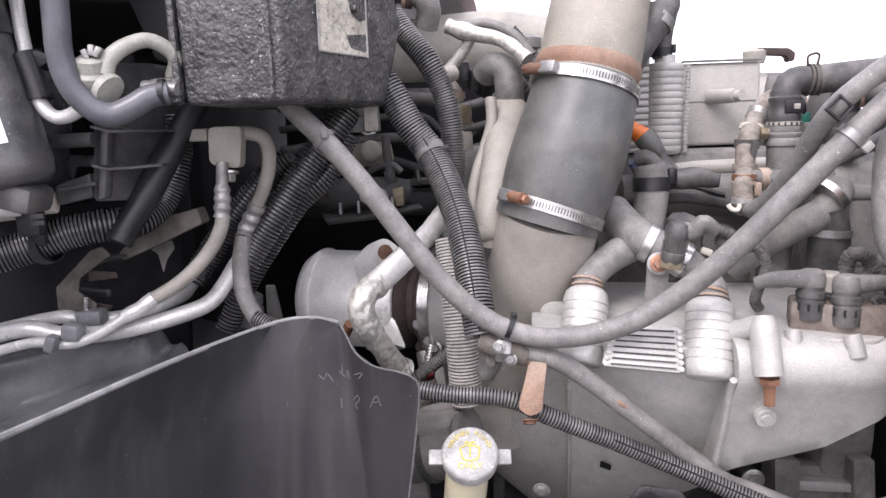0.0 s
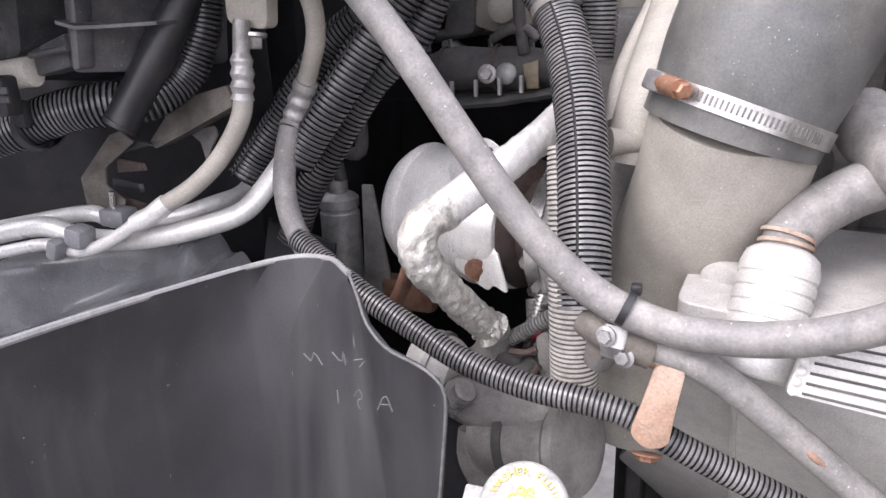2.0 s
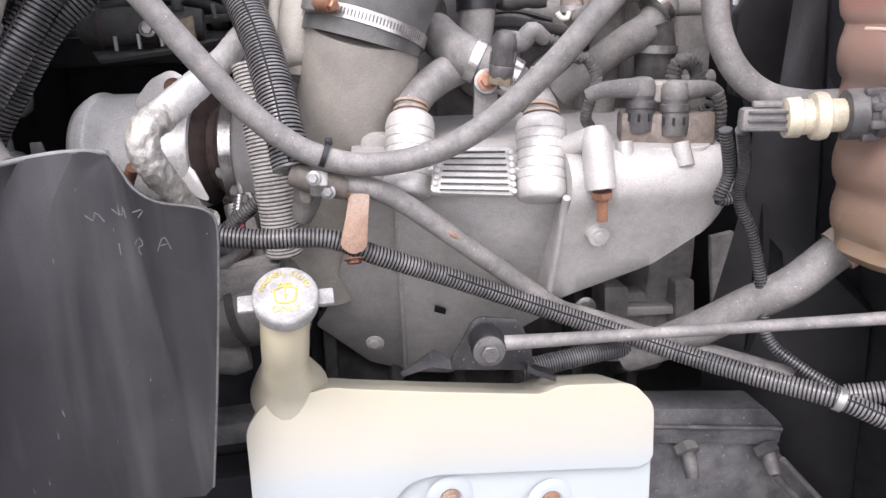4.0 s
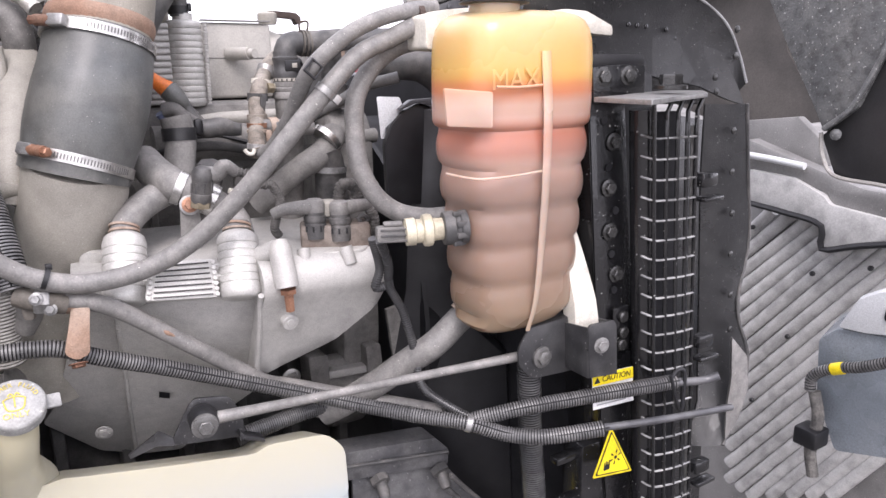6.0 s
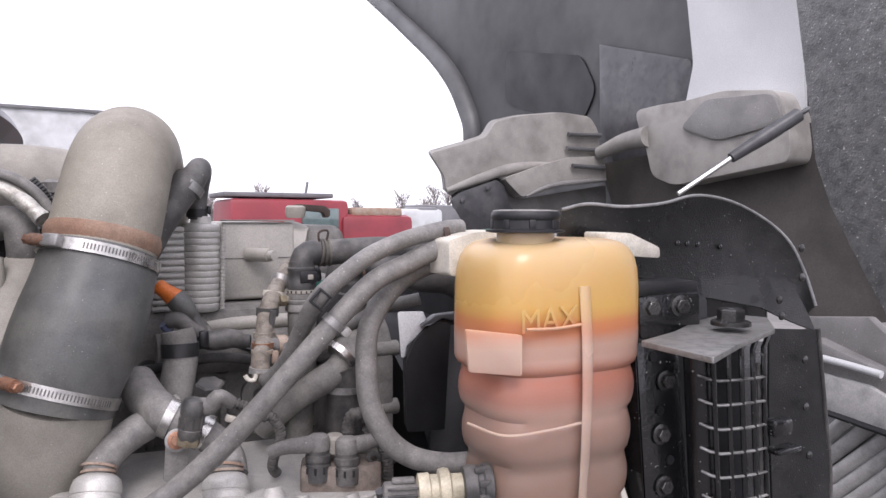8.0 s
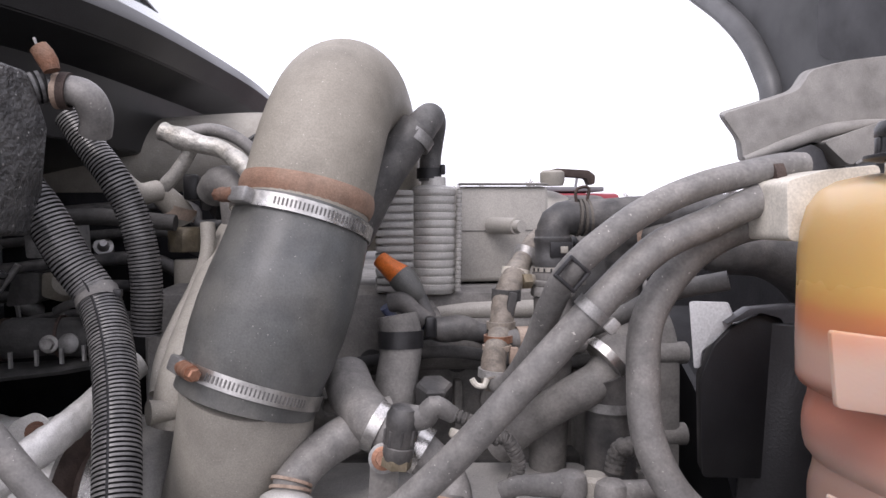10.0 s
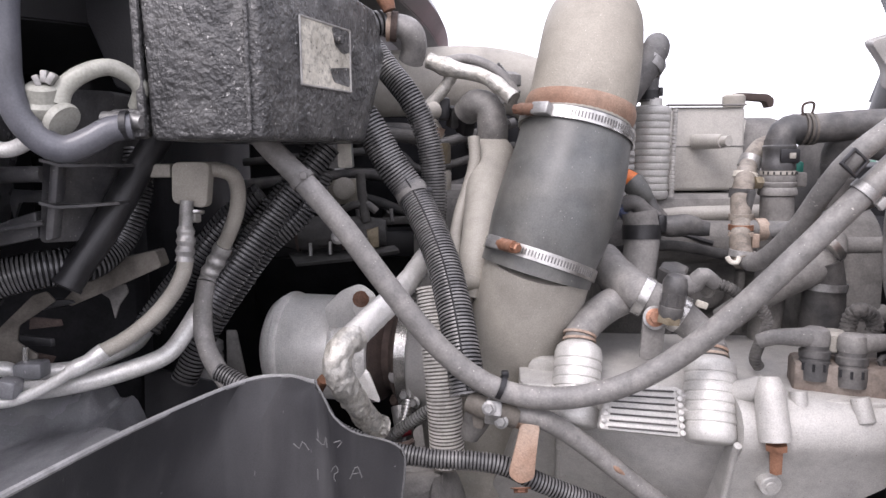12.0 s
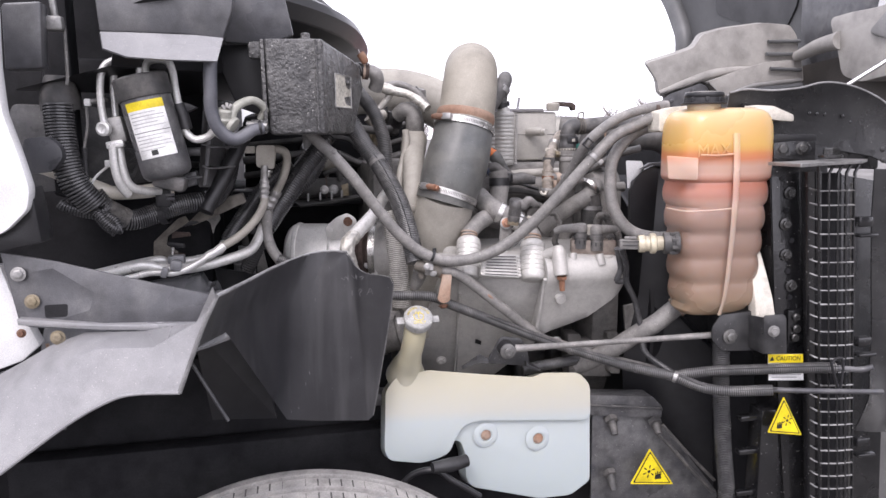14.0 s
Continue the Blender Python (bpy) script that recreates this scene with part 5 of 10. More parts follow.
def tee_fittings():
    th = thing("brown_coolant_tee", "tan jointed coolant tube with tee fittings and clips", "pipe fitting", (0.42, 0.97, 1.57))
    main = [(0.404, 0.93, 1.594), (0.407, 0.95, 1.614), (0.42, 0.978, 1.639), (0.428, 1, 1.665), (0.443, 1.025, 1.688), (0.471, 1.072, 1.716), (0.493, 1.093, 1.734), (0.517, 1.109, 1.741)]
    part("tube", tube(main, [0.013, 0.0125, 0.0125, 0.0135, 0.0135, 0.012, 0.0118, 0.0118], 18, 0.004), tee_tan, th)
    for k, (p, ax, r, w, m) in enumerate((((0.468, 1.065, 1.713), (0.4, 0.2, 0.9), 0.0135, 0.016, alu_dull), ((0.449, 1.037, 1.696), (0.2, 0.1, 1), 0.014, 0.008, cream_plastic),
                                          ((0.432, 1.007, 1.674), (0.05, 0, 1), 0.0142, 0.012, engine_dark), ((0.421, 0.982, 1.645), (0, 0, 1), 0.0135, 0.008, tee_tan),
                                          ((0.416, 0.97, 1.633), (0, 0, 1), 0.0135, 0.007, copper), ((0.413, 0.963, 1.625), (0, 0, 1), 0.0132, 0.005, rust_pale))):
        part("collar", band(p, ax, r - 0.0008, w, 0.0026, 22), m, th)
    part("clamp_ear", block((0.432, 0.984, 1.664), (0.009, 0.008, 0.03), 0.002, (0, 12, 0)), engine_dark, th)
    part("side_branch", tube([(0.419, 0.972, 1.632), (0.447, 0.98, 1.628), (0.48, 0.989, 1.626), (0.514, 0.997, 1.623)], [0.012, 0.0125, 0.0125, 0.0125], 16), hose_grey, th)
    part("branch_band", band((0.443, 0.979, 1.629), (1, 0.15, 0), 0.0125, 0.014, 0.002, 20), rust_pale, th, "copper-tinted clamp band")
    part("drop_tab", block((0.429, 0.957, 1.617), (0.01, 0.006, 0.018), 0.002), rust_pale, th)
    part("hose_clip", band((0.405, 0.938, 1.604), (0.1, 0, 1), 0.0135, 0.008, 0.0025, 22), alu_dull, th)
    part("clip_ear", tube([(0.381, 0.926, 1.602), (0.385, 0.925, 1.596), (0.393, 0.925, 1.595), (0.396, 0.926, 1.602)], 0.003, 8, 0.004), cream_plastic, th)
    part("nipple", tube([(0.453, 1.017, 1.686), (0.468, 1.03, 1.688), (0.485, 1.04, 1.687)], [0.006, 0.0045, 0.0045], 10), rust_pale, th)
    part("nipple_nut", lathe([(0.009, -0.005), (0.009, 0.005)], (0.457, 1.02, 1.687), (1, 0.2, 0), 6), brass, th)


tee_fittings()


def harness():
    th = thing("engine_wiring_harness", "taped wiring harness with an orange connector", "wiring", (0.381, 1.161, 1.593))
    part("connector_tip", tube([(0.3, 1.15, 1.706), (0.31, 1.145, 1.697), (0.327, 1.14, 1.683)], [0.0105, 0.0125, 0.0165], 18), orange_plastic, th, "orange connector tip")
    part("connector_body", tube([(0.324, 1.14, 1.686), (0.335, 1.135, 1.674), (0.344, 1.13, 1.664), (0.35, 1.13, 1.656)], [0.0165, 0.0175, 0.0165, 0.014, 0.011, 0.009], 18, 0.004), sleeve_rubber, th, "grey rubber connector boot")
    part("connector_lead", tube([(0.349, 1.13, 1.66), (0.354, 1.125, 1.647), (0.359, 1.12, 1.637), (0.361, 1.115, 1.628)], 0.0085, 12), hose_dark, th)
    part("taped_run", crumpled([(0.311, 1.13, 1.652), (0.326, 1.125, 1.654), (0.34, 1.12, 1.642), (0.355, 1.115, 1.629)], [0.012, 0.0125, 0.012, 0.013], 0.0022), hose_dark, th)
    part("tape_wrap", crumpled([(0.355, 1.115, 1.625), (0.374, 1.11, 1.621), (0.399, 1.105, 1.623), (0.416, 1.1, 1.619), (0.428, 1.095, 1.618)], [0.013, 0.016, 0.0165, 0.0135, 0.01], 0.003), hose_dark, th, "crumpled black tape wrap")
    part("tape_knot", block((0.359, 1.1, 1.626), (0.014, 0.012, 0.026), 0.004), hose_black, th)
    part("teal_plug", block((0.524, 1.05, 1.706), (0.018, 0.012, 0.016), 0.003), teal_plastic, th, "teal plastic connector plug")
    part("teal_plug_lead", tube([(0.522, 1.05, 1.711), (0.521, 1.05, 1.723), (0.523, 1.06, 1.731)], [0.006, 0.0075, 0.005], 10), hose_black, th)
    part("blue_lead", tube([(0.305, 1.129, 1.648), (0.32, 1.134, 1.63), (0.349, 1.129, 1.622), (0.365, 1.118, 1.624)], 0.007, 10), blue_wire, th)
    part("thin_lead", tube([(0.314, 1.161, 1.593), (0.366, 1.161, 1.603), (0.41, 1.161, 1.603), (0.456, 1.15, 1.59)], 0.004, 8), hose_black, th)
    part("branch", tube([(0.357, 1.14, 1.647), (0.365, 1.129, 1.635), (0.368, 1.118, 1.627)], 0.010, 12), tape, th)


harness()


# ---- hoses in front of the engine ----
HOSE_A = [(-0.18, 0.888, 1.768), (-0.151, 0.88, 1.734), (-0.117, 0.872, 1.7), (-0.074, 0.866, 1.65), (-0.026, 0.86, 1.585), (0.022, 0.856, 1.524), (0.071, 0.853, 1.48), (0.122, 0.85, 1.459), (0.172, 0.846, 1.457), (0.228, 0.838, 1.471), (0.281, 0.826, 1.503), (0.336, 0.808, 1.555), (0.392, 0.788, 1.621), (0.45, 0.776, 1.687), (0.499, 0.774, 1.733)] + [(0.546, 0.776, 1.754), (0.577, 0.776, 1.768), (0.602, 0.776, 1.775)]
HOSE_B = [(0.407, 0.94, 1.603), (0.409, 0.922, 1.595), (0.414, 0.887, 1.61), (0.421, 0.842, 1.647), (0.425, 0.804, 1.687), (0.433, 0.778, 1.717), (0.461, 0.77, 1.744), (0.496, 0.773, 1.766), (0.534, 0.776, 1.781), (0.565, 0.78, 1.789), (0.603, 0.78, 1.797)]


def vent_hoses():
    th = thing("coolant_vent_hose", "long dusty grey rubber coolant vent hose", "hose", (0.3, 0.82, 1.42), "vent hoses to the expansion tank")
    part("hose", tube(HOSE_A + [(0.625, 0.776, 1.778)], 0.0126, 20, 0.006), hose_grey, th)
    p, q = Vector(HOSE_A[7]), Vector(HOSE_A[6])
    cable_tie(th, p.lerp(q, 0.45), p - q, 0.0128, 0.006, 1.2)
    p, q = Vector(HOSE_A[2]), Vector(HOSE_A[3])
    tie = cable_tie(th, p, q - p, 0.013, 0.007, 2.6, hose_grey)
    p, q = Vector(HOSE_A[13]), Vector(HOSE_A[12])
    mid = p + Vector((-0.004, -0.004, 0.009))
    t2 = thing("coolant_vent_hose", "dusty grey rubber coolant vent hose", "hose", (0.45, 0.85, 1.6), "vent hoses to the expansion tank")
    part("hose", tube(HOSE_B + [(0.625, 0.782, 1.798)], 0.0108, 18, 0.006), hose_grey, t2)
    tie2 = part("hose_clip", band(p, p - q, 0.0128, 0.009, 0.002, 24), steel_dull, th, "steel clip joining the two hoses")
    o = Vector(HOSE_B[5]) + Vector((-0.002, -0.012, -0.001))
    for u, w, sz in ((-0.009, 0, (0.003, 0.005, 0.018)), (0.009, 0, (0.003, 0.005, 0.018)), (0, -0.009, (0.021, 0.005, 0.003)), (0, 0.009, (0.021, 0.005, 0.003))):
        part("buckle_bar", block(o + Vector((u * 0.75 + w * 0.65, 0, w * 0.75 - u * 0.65)), sz, 0.001, (0, 41, 0)), hose_black, tie2)
    part("clip_tail", block(p + Vector((0.012, -0.009, -0.011)), (0.01, 0.007, 0.012), 0.002, (0, 45, 0)), alu_dull, tie2)
    t3 = thing("coolant_vent_hose", "looping dusty grey rubber hose to the level sensor", "hose", (0.53, 0.76, 1.5), "vent hoses to the expansion tank")
    part("hose", tube([(0.616, 0.8, 1.755), (0.574, 0.8, 1.746), (0.535, 0.8, 1.721), (0.503, 0.795, 1.677), (0.497, 0.79, 1.626), (0.5, 0.785, 1.582), (0.517, 0.775, 1.542), (0.546, 0.765, 1.516), (0.584, 0.75, 1.506), (0.617, 0.735, 1.507)], 0.0135, 20, 0.006), hose_grey, t3)
    part("dark_branch", tube([(0.44, 0.94, 1.63), (0.475, 0.915, 1.643), (0.515, 0.88, 1.668), (0.545, 0.855, 1.69), (0.59, 0.83, 1.703)], 0.0085, 14), hose_mid, t3)


vent_hoses()


def dark_conduits():
    g = "corrugated conduits"
    D1 = [(-0.081, 1.05, 1.799), (-0.055, 1.045, 1.764), (-0.026, 1.04, 1.713), (0.001, 1.034, 1.675), (0.022, 1.005, 1.635), (0.04, 0.965, 1.59), (0.052, 0.925, 1.54), (0.06, 0.893, 1.49), (0.065, 0.876, 1.452)]
    th = thing("corrugated_conduit", "thick black corrugated wiring conduit with a grey tape band", "conduit", (0.03, 0.98, 1.40), g)
    part("conduit", ridged(D1, 0.0215, 0.0044, 0.16, 22), conduit_grey, th)
    part("slit", slit(D1, 0.0215), conduit[1], th)
    p, q = Vector(D1[3]), Vector(D1[4])
    part("tape_band", band(p, q - p, 0.0213, 0.016, 0.001, 26), hose_grey, th)
    part("tie_lock", block(p + Vector((0.022, -0.006, 0.006)), (0.009, 0.009, 0.008), 0.0015), hose_black, th)
    D2 = [(-0.053, 1.12, 1.875), (-0.031, 1.11, 1.844), (-0.002, 1.1, 1.806), (0.018, 1.1, 1.765), (0.029, 1.1, 1.717), (0.032, 1.1, 1.669), (0.029, 1.1, 1.624)]
    t2 = thing("corrugated_conduit", "slimmer black corrugated conduit from the cover", "conduit", (0.03, 1.1, 1.65), g)
    part("conduit", ridged(D2, 0.0175, 0.0042, 0.16, 20), conduit_grey, t2)
    part("tie", tube([(-0.001, 1.11, 1.806), (0.016, 1.13, 1.788), (0.034, 1.15, 1.792)], 0.013, 12), pipe_tan, t2)
    D3 = [(-0.113, 1.045, 1.742), (-0.141, 1.035, 1.703), (-0.177, 1.025, 1.658), (-0.216, 1.01, 1.601), (-0.247, 1.0, 1.557), (-0.265, 0.99, 1.528)]
    t3 = thing("corrugated_conduit", "black corrugated conduit sheathing a metal line", "conduit", (-0.25, 1.02, 1.52), g)
    part("conduit", ridged(D3, 0.021, 0.0058, 0.17, 20), conduit, t3)
    part("slit", slit(D3, 0.021), conduit[1], t3)
    D4 = [(-0.201, 1.05, 1.674), (-0.239, 1.05, 1.647), (-0.275, 1.045, 1.608), (-0.313, 1.04, 1.559), (-0.342, 1.03, 1.52), (-0.355, 1.02, 1.498)]
    t4 = thing("corrugated_conduit", "black corrugated conduit sheathing a metal line", "conduit", (-0.3, 1.08, 1.52), g)
    part("conduit", ridged(D4, 0.019, 0.0058, 0.17, 20), conduit, t4)
    part("slit", slit(D4, 0.019), conduit[1], t4)
    D5 = [(-0.122, 1.075, 1.706), (-0.154, 1.07, 1.649), (-0.196, 1.06, 1.61), (-0.244, 1.055, 1.547), (-0.286, 1.05, 1.485), (-0.319, 1.05, 1.418)]
    t5 = thing("corrugated_conduit", "dark corrugated conduit behind the metal lines", "conduit", (-0.22, 1.12, 1.5), g)
    part("conduit", ridged(D5, 0.018, 0.0058, 0.17, 18), conduit, t5)
    E1 = [(0.015, 0.858, 1.376), (0.093, 0.86, 1.368), (0.146, 0.864, 1.35), (0.229, 0.868, 1.313), (0.324, 0.862, 1.271), (0.414, 0.835, 1.238), (0.492, 0.785, 1.217), (0.559, 0.72, 1.208), (0.608, 0.672, 1.204), (0.652, 0.64, 1.188), (0.694, 0.6, 1.189), (0.769, 0.555, 1.201)]
    t6 = thing("corrugated_conduit", "long grey-black corrugated conduit clipped across the engine", "conduit", (0.4, 0.75, 1.2), g)
    part("conduit", ridged([(-0.24, 0.945, 1.463), (-0.207, 0.932, 1.45), (-0.149, 0.907, 1.428), (-0.085, 0.893, 1.402), (-0.035, 0.881, 1.386), (0.02, 0.872, 1.378), (0.07, 0.867, 1.376), (0.106, 0.865, 1.37)] + E1[2:], 0.0115, 0.0042, 0.15, 16), conduit_grey, t6)
    part("slit", slit(E1[3:], 0.0115), conduit[1], t6)
    part("cable_tie", band(E1[8], Vector(E1[9]) - Vector(E1[8]), 0.0118, 0.008, 0.0016, 18), steel_dull, t6)
    part("bare_rod", tube([(0.766, 0.56, 1.2), (0.858, 0.53, 1.2), (0.985, 0.5, 1.198)], 0.0055, 12), bracket_grey, t6)
    E2 = [(0.617, 0.675, 1.206), (0.677, 0.64, 1.222), (0.753, 0.61, 1.229), (0.827, 0.58, 1.236), (0.91, 0.55, 1.241)]
    t7 = thing("corrugated_conduit", "grey corrugated conduit running to the radiator edge", "conduit", (0.75, 0.6, 1.2), g)
    part("conduit", ridged(E2, 0.0115, 0.0042, 0.15, 16), conduit_grey, t7)
    part("slit", slit(E2, 0.0115), conduit[1], t7)
    part("bare_rod", tube([(0.899, 0.55, 1.242), (0.956, 0.535, 1.237), (0.976, 0.52, 1.246)], 0.0065, 12), bracket_grey, t7)
    part("clip", tube([(0.893, 0.545, 1.257), (0.915, 0.54, 1.194), (0.919, 0.54, 1.256), (0.907, 0.545, 1.262), (0.894, 0.545, 1.25)], 0.003, 8, 0.004), black_plastic, t7)
    t8 = thing("corrugated_conduit", "dark corrugated conduit low behind the strut rod", "conduit", (0.35, 0.85, 1.2), g)
    part("conduit", ridged([(0.317, 0.86, 1.182), (0.403, 0.86, 1.192), (0.498, 0.86, 1.2)], 0.013, 0.0033, 0.14, 16), conduit, t8)
    t9 = thing("corrugated_conduit", "upright black corrugated conduit beside the radiator", "conduit", (0.72, 0.62, 0.75), g)
    part("conduit", ridged([(0.709, 0.66, 1.287), (0.716, 0.66, 1.155), (0.732, 0.665, 1.031), (0.75, 0.67, 0.899)] + [(0.74, 0.68, 0.8)], 0.0185, 0.0042, 0.15, 20), conduit, t9)
    t10 = thing("sensor_wire_loom", "thin dark corrugated loom dropping from the level sensor", "wiring", (0.5, 0.74, 1.22), g)
    part("loom", ridged([(0.495, 0.72, 1.489), (0.522, 0.75, 1.445), (0.533, 0.77, 1.404), (0.554, 0.77, 1.361), (0.571, 0.765, 1.294), (0.573, 0.75, 1.244), (0.597, 0.72, 1.218), (0.63, 0.685, 1.196)], 0.0068, 0.0036, 0.18, 12), conduit, t10)
    part("side_loom", ridged([(0.503, 0.76, 1.483), (0.518, 0.77, 1.435), (0.513, 0.775, 1.405), (0.541, 0.775, 1.407)], 0.0068, 0.0036, 0.18, 12), conduit, t10)
    t11 = thing("pale_corrugated_hose", "pale dusty corrugated drain hose", "hose", (0.045, 0.98, 1.30), g)
    part("hose", ridged([(0.027, 1.0, 1.555), (0.033, 0.978, 1.487), (0.039, 0.962, 1.42), (0.042, 0.957, 1.365), (0.044, 0.957, 1.33)], 0.0225, 0.0045, 0.1, 24), conduit_pale, t11)


dark_conduits()


def grey_pipe():
    th = thing("transfer_pipe", "dusty grey steel pipe held by a rusty bracket", "pipe", (0.25, 0.84, 1.2))
    run = [(0.088, 0.87, 1.436), (0.115, 0.865, 1.434), (0.147, 0.86, 1.428), (0.186, 0.862, 1.404), (0.256, 0.868, 1.346), (0.329, 0.876, 1.285), (0.373, 0.88, 1.25)] + [(0.408, 0.876, 1.237), (0.478, 0.85, 1.214), (0.552, 0.79, 1.201), (0.602, 0.735, 1.197)]
    part("pipe", tube(run, 0.0118, 18, 0.006), hose_grey, th)
    j = part("joint", tube([(0.068, 0.872, 1.447), (0.08, 0.864, 1.442), (0.098, 0.86, 1.437), (0.118, 0.862, 1.43)], [0.0145, 0.013, 0.014, 0.0135], 14, 0.004), sheet_tan, th, "dirty tan pipe union")
    part("union_nut", lathe([(0.0145, -0.009), (0.016, -0.007), (0.016, 0.007), (0.0145, 0.009)], (0.092, 0.86, 1.439), (1, -0.1, -0.1), 6), steel_dull, j)
    part("clamp_plate", slab(rounded([(0.066, 0.868, 1.458), (0.08, 0.866, 1.455), (0.083, 0.866, 1.436), (0.08, 0.866, 1.414), (0.07, 0.867, 1.416), (0.068, 0.867, 1.436)], 0.004), (0.004, 0.005, 0), 0.001), sheet_tan, j)
    for q in ((0.086, 0.847, 1.446), (0.1, 0.848, 1.43)):
        part("clamp_nut", hexbolt(q, (-0.3, -1, 0.2), 0.0055, 0.006), steel_dull, j)
    part("drop_leg", tube([(0.081, 0.9, 1.429), (0.078, 0.91, 1.411), (0.069, 0.92, 1.385)], [0.017, 0.016, 0.012], 14), engine_grey, j)
    d0 = (Vector(run[4]) - Vector(run[3])).normalized()
    at = Vector(run[3]).lerp(Vector(run[4]), 0.72) + Vector((0, -0.0098, 0.0035))
    part("rust_patch", tube([at - d0 * 0.013, at, at + d0 * 0.012], [0.0012, 0.0036, 0.003, 0.001], 10, 0.003), rust_band, th)
    b = part("rusty_bracket", slab(rounded([(0.122, 0.852, 1.424), (0.144, 0.85, 1.425), (0.139, 0.842, 1.394), (0.136, 0.838, 1.366), (0.12, 0.838, 1.36), (0.107, 0.84, 1.37), (0.116, 0.846, 1.401)], 0.006), (0, 0.004, 0.001), 0.001), rust_pale, th, "rust-streaked clamp bracket")
    part("bracket_strap", band((0.132, 0.868, 1.426), (1, -0.1, -0.35), 0.0125, 0.026, 0.0025, 24), rust_pale, b)
    part("bracket_bolt", hexbolt((0.121, 0.84, 1.356), (0, -0.5, -1), 0.008, 0.006), rust, b)


grey_pipe()


def strut_rod():
    th = thing("radiator_stay_rod", "dark steel stay rod between engine bracket and radiator bracket", "rod", (0.4, 0.74, 1.2))
    a, b = Vector((0.256, 0.792, 1.258)), Vector((0.698, 0.648, 1.301))
    ax = (b - a).normalized()
    part("rod", tube([a + ax * 0.02, a + ax * 0.16, b - ax * 0.1, b - ax * 0.01], [0.0085, 0.0066, 0.0064, 0.0064, 0.0075], 14), hose_grey, th)
    eye = part("rubber_eye", lathe([(0.017, -0.016), (0.019, -0.012), (0.019, 0.012), (0.017, 0.016)], a, (-0.1, -1, 0), 26), hose_black, th)
    part("washer", lathe([(0.0175, 0), (0.0175, 0.003), (0.013, 0.004)], a + Vector((-0.002, -0.016, 0)), (-0.1, -1, 0), 24), steel_dark, eye)
    part("eye_bolt", hexbolt(a + Vector((-0.002, -0.019, 0)), (-0.1, -1, 0), 0.0105, 0.009), steel_dark, eye)
    br = thing("engine_stay_bracket", "dark folded steel bracket bolted to the engine", "bracket", (0.25, 0.8, 1.2))
    part("plate", slab(rounded([(0.219, 0.812, 1.232), (0.244, 0.812, 1.276), (0.252, 0.812, 1.282), (0.298, 0.812, 1.274), (0.313, 0.812, 1.244), (0.317, 0.812, 1.207), (0.22, 0.812, 1.221)], 0.008), (0, 0.005, 0), 0.001), stay_grey, br)
    part("foot", slab(rounded([(0.165, 0.85, 1.205), (0.206, 0.84, 1.234), (0.222, 0.815, 1.23), (0.22, 0.815, 1.219), (0.2, 0.83, 1.218), (0.167, 0.85, 1.199)], 0.003), (0, 0.004, 0), 0.001), stay_grey, br)
    part("toe", slab(rounded([(0.306, 0.8, 1.222), (0.313, 0.8, 1.214), (0.34, 0.8, 1.201), (0.34, 0.8, 1.195), (0.306, 0.8, 1.211)], 0.002), (0, 0.02, 0), 0.001), stay_grey, br)


strut_rod()


def lower_radiator_hose():
    th = thing("lower_tank_hose", "pale grey rubber hose from the expansion tank with a rusty clamp", "hose", (0.55, 0.78, 1.25))
    pts = [(0.668, 0.745, 1.357), (0.641, 0.752, 1.334), (0.599, 0.755, 1.303), (0.567, 0.78, 1.274), (0.532, 0.81, 1.238), (0.496, 0.84, 1.206), (0.459, 0.87, 1.179)]
    part("hose", tube(pts, [0.0205, 0.021, 0.021, 0.0215, 0.022], 22), hose_grey, th)
    p, q = Vector(pts[0]), Vector(pts[1])
    cl = part("spring_clamp", band(p.lerp(q, 0.45), p - q, 0.0218, 0.022, 0.003, 26), rust_pale, th, "rusty spring clamp")
    part("clamp_ear", block(p.lerp(q, 0.45) + Vector((-0.012, -0.01, 0.02)), (0.012, 0.01, 0.012), 0.002), rust_pale, cl)


lower_radiator_hose()


# ---- expansion tank ----
def superring(bm, c, hx, hy, z, p=3.2, seg=40, tilt=(0.0, 0.0)):
    ring = []
    for k in range(seg):
        a = 2 * math.pi * k / seg
        ca, sa = math.cos(a), math.sin(a)
        x = hx * math.copysign(abs(ca) ** (2 / p), ca)
        y = hy * math.copysign(abs(sa) ** (2 / p), sa)
        ring.append(bm.verts.new((c[0] + x, c[1] + y, z)))
    return ring


def skin(bm, rings):
    for a, b in zip(rings, rings[1:]):
        n = len(a)
        for k in range(n):
            bm.faces.new((a[k], a[(k + 1) % n], b[(k + 1) % n], b[k]))
    bm.faces.new(list(reversed(rings[0])))
    bm.faces.new(rings[-1])


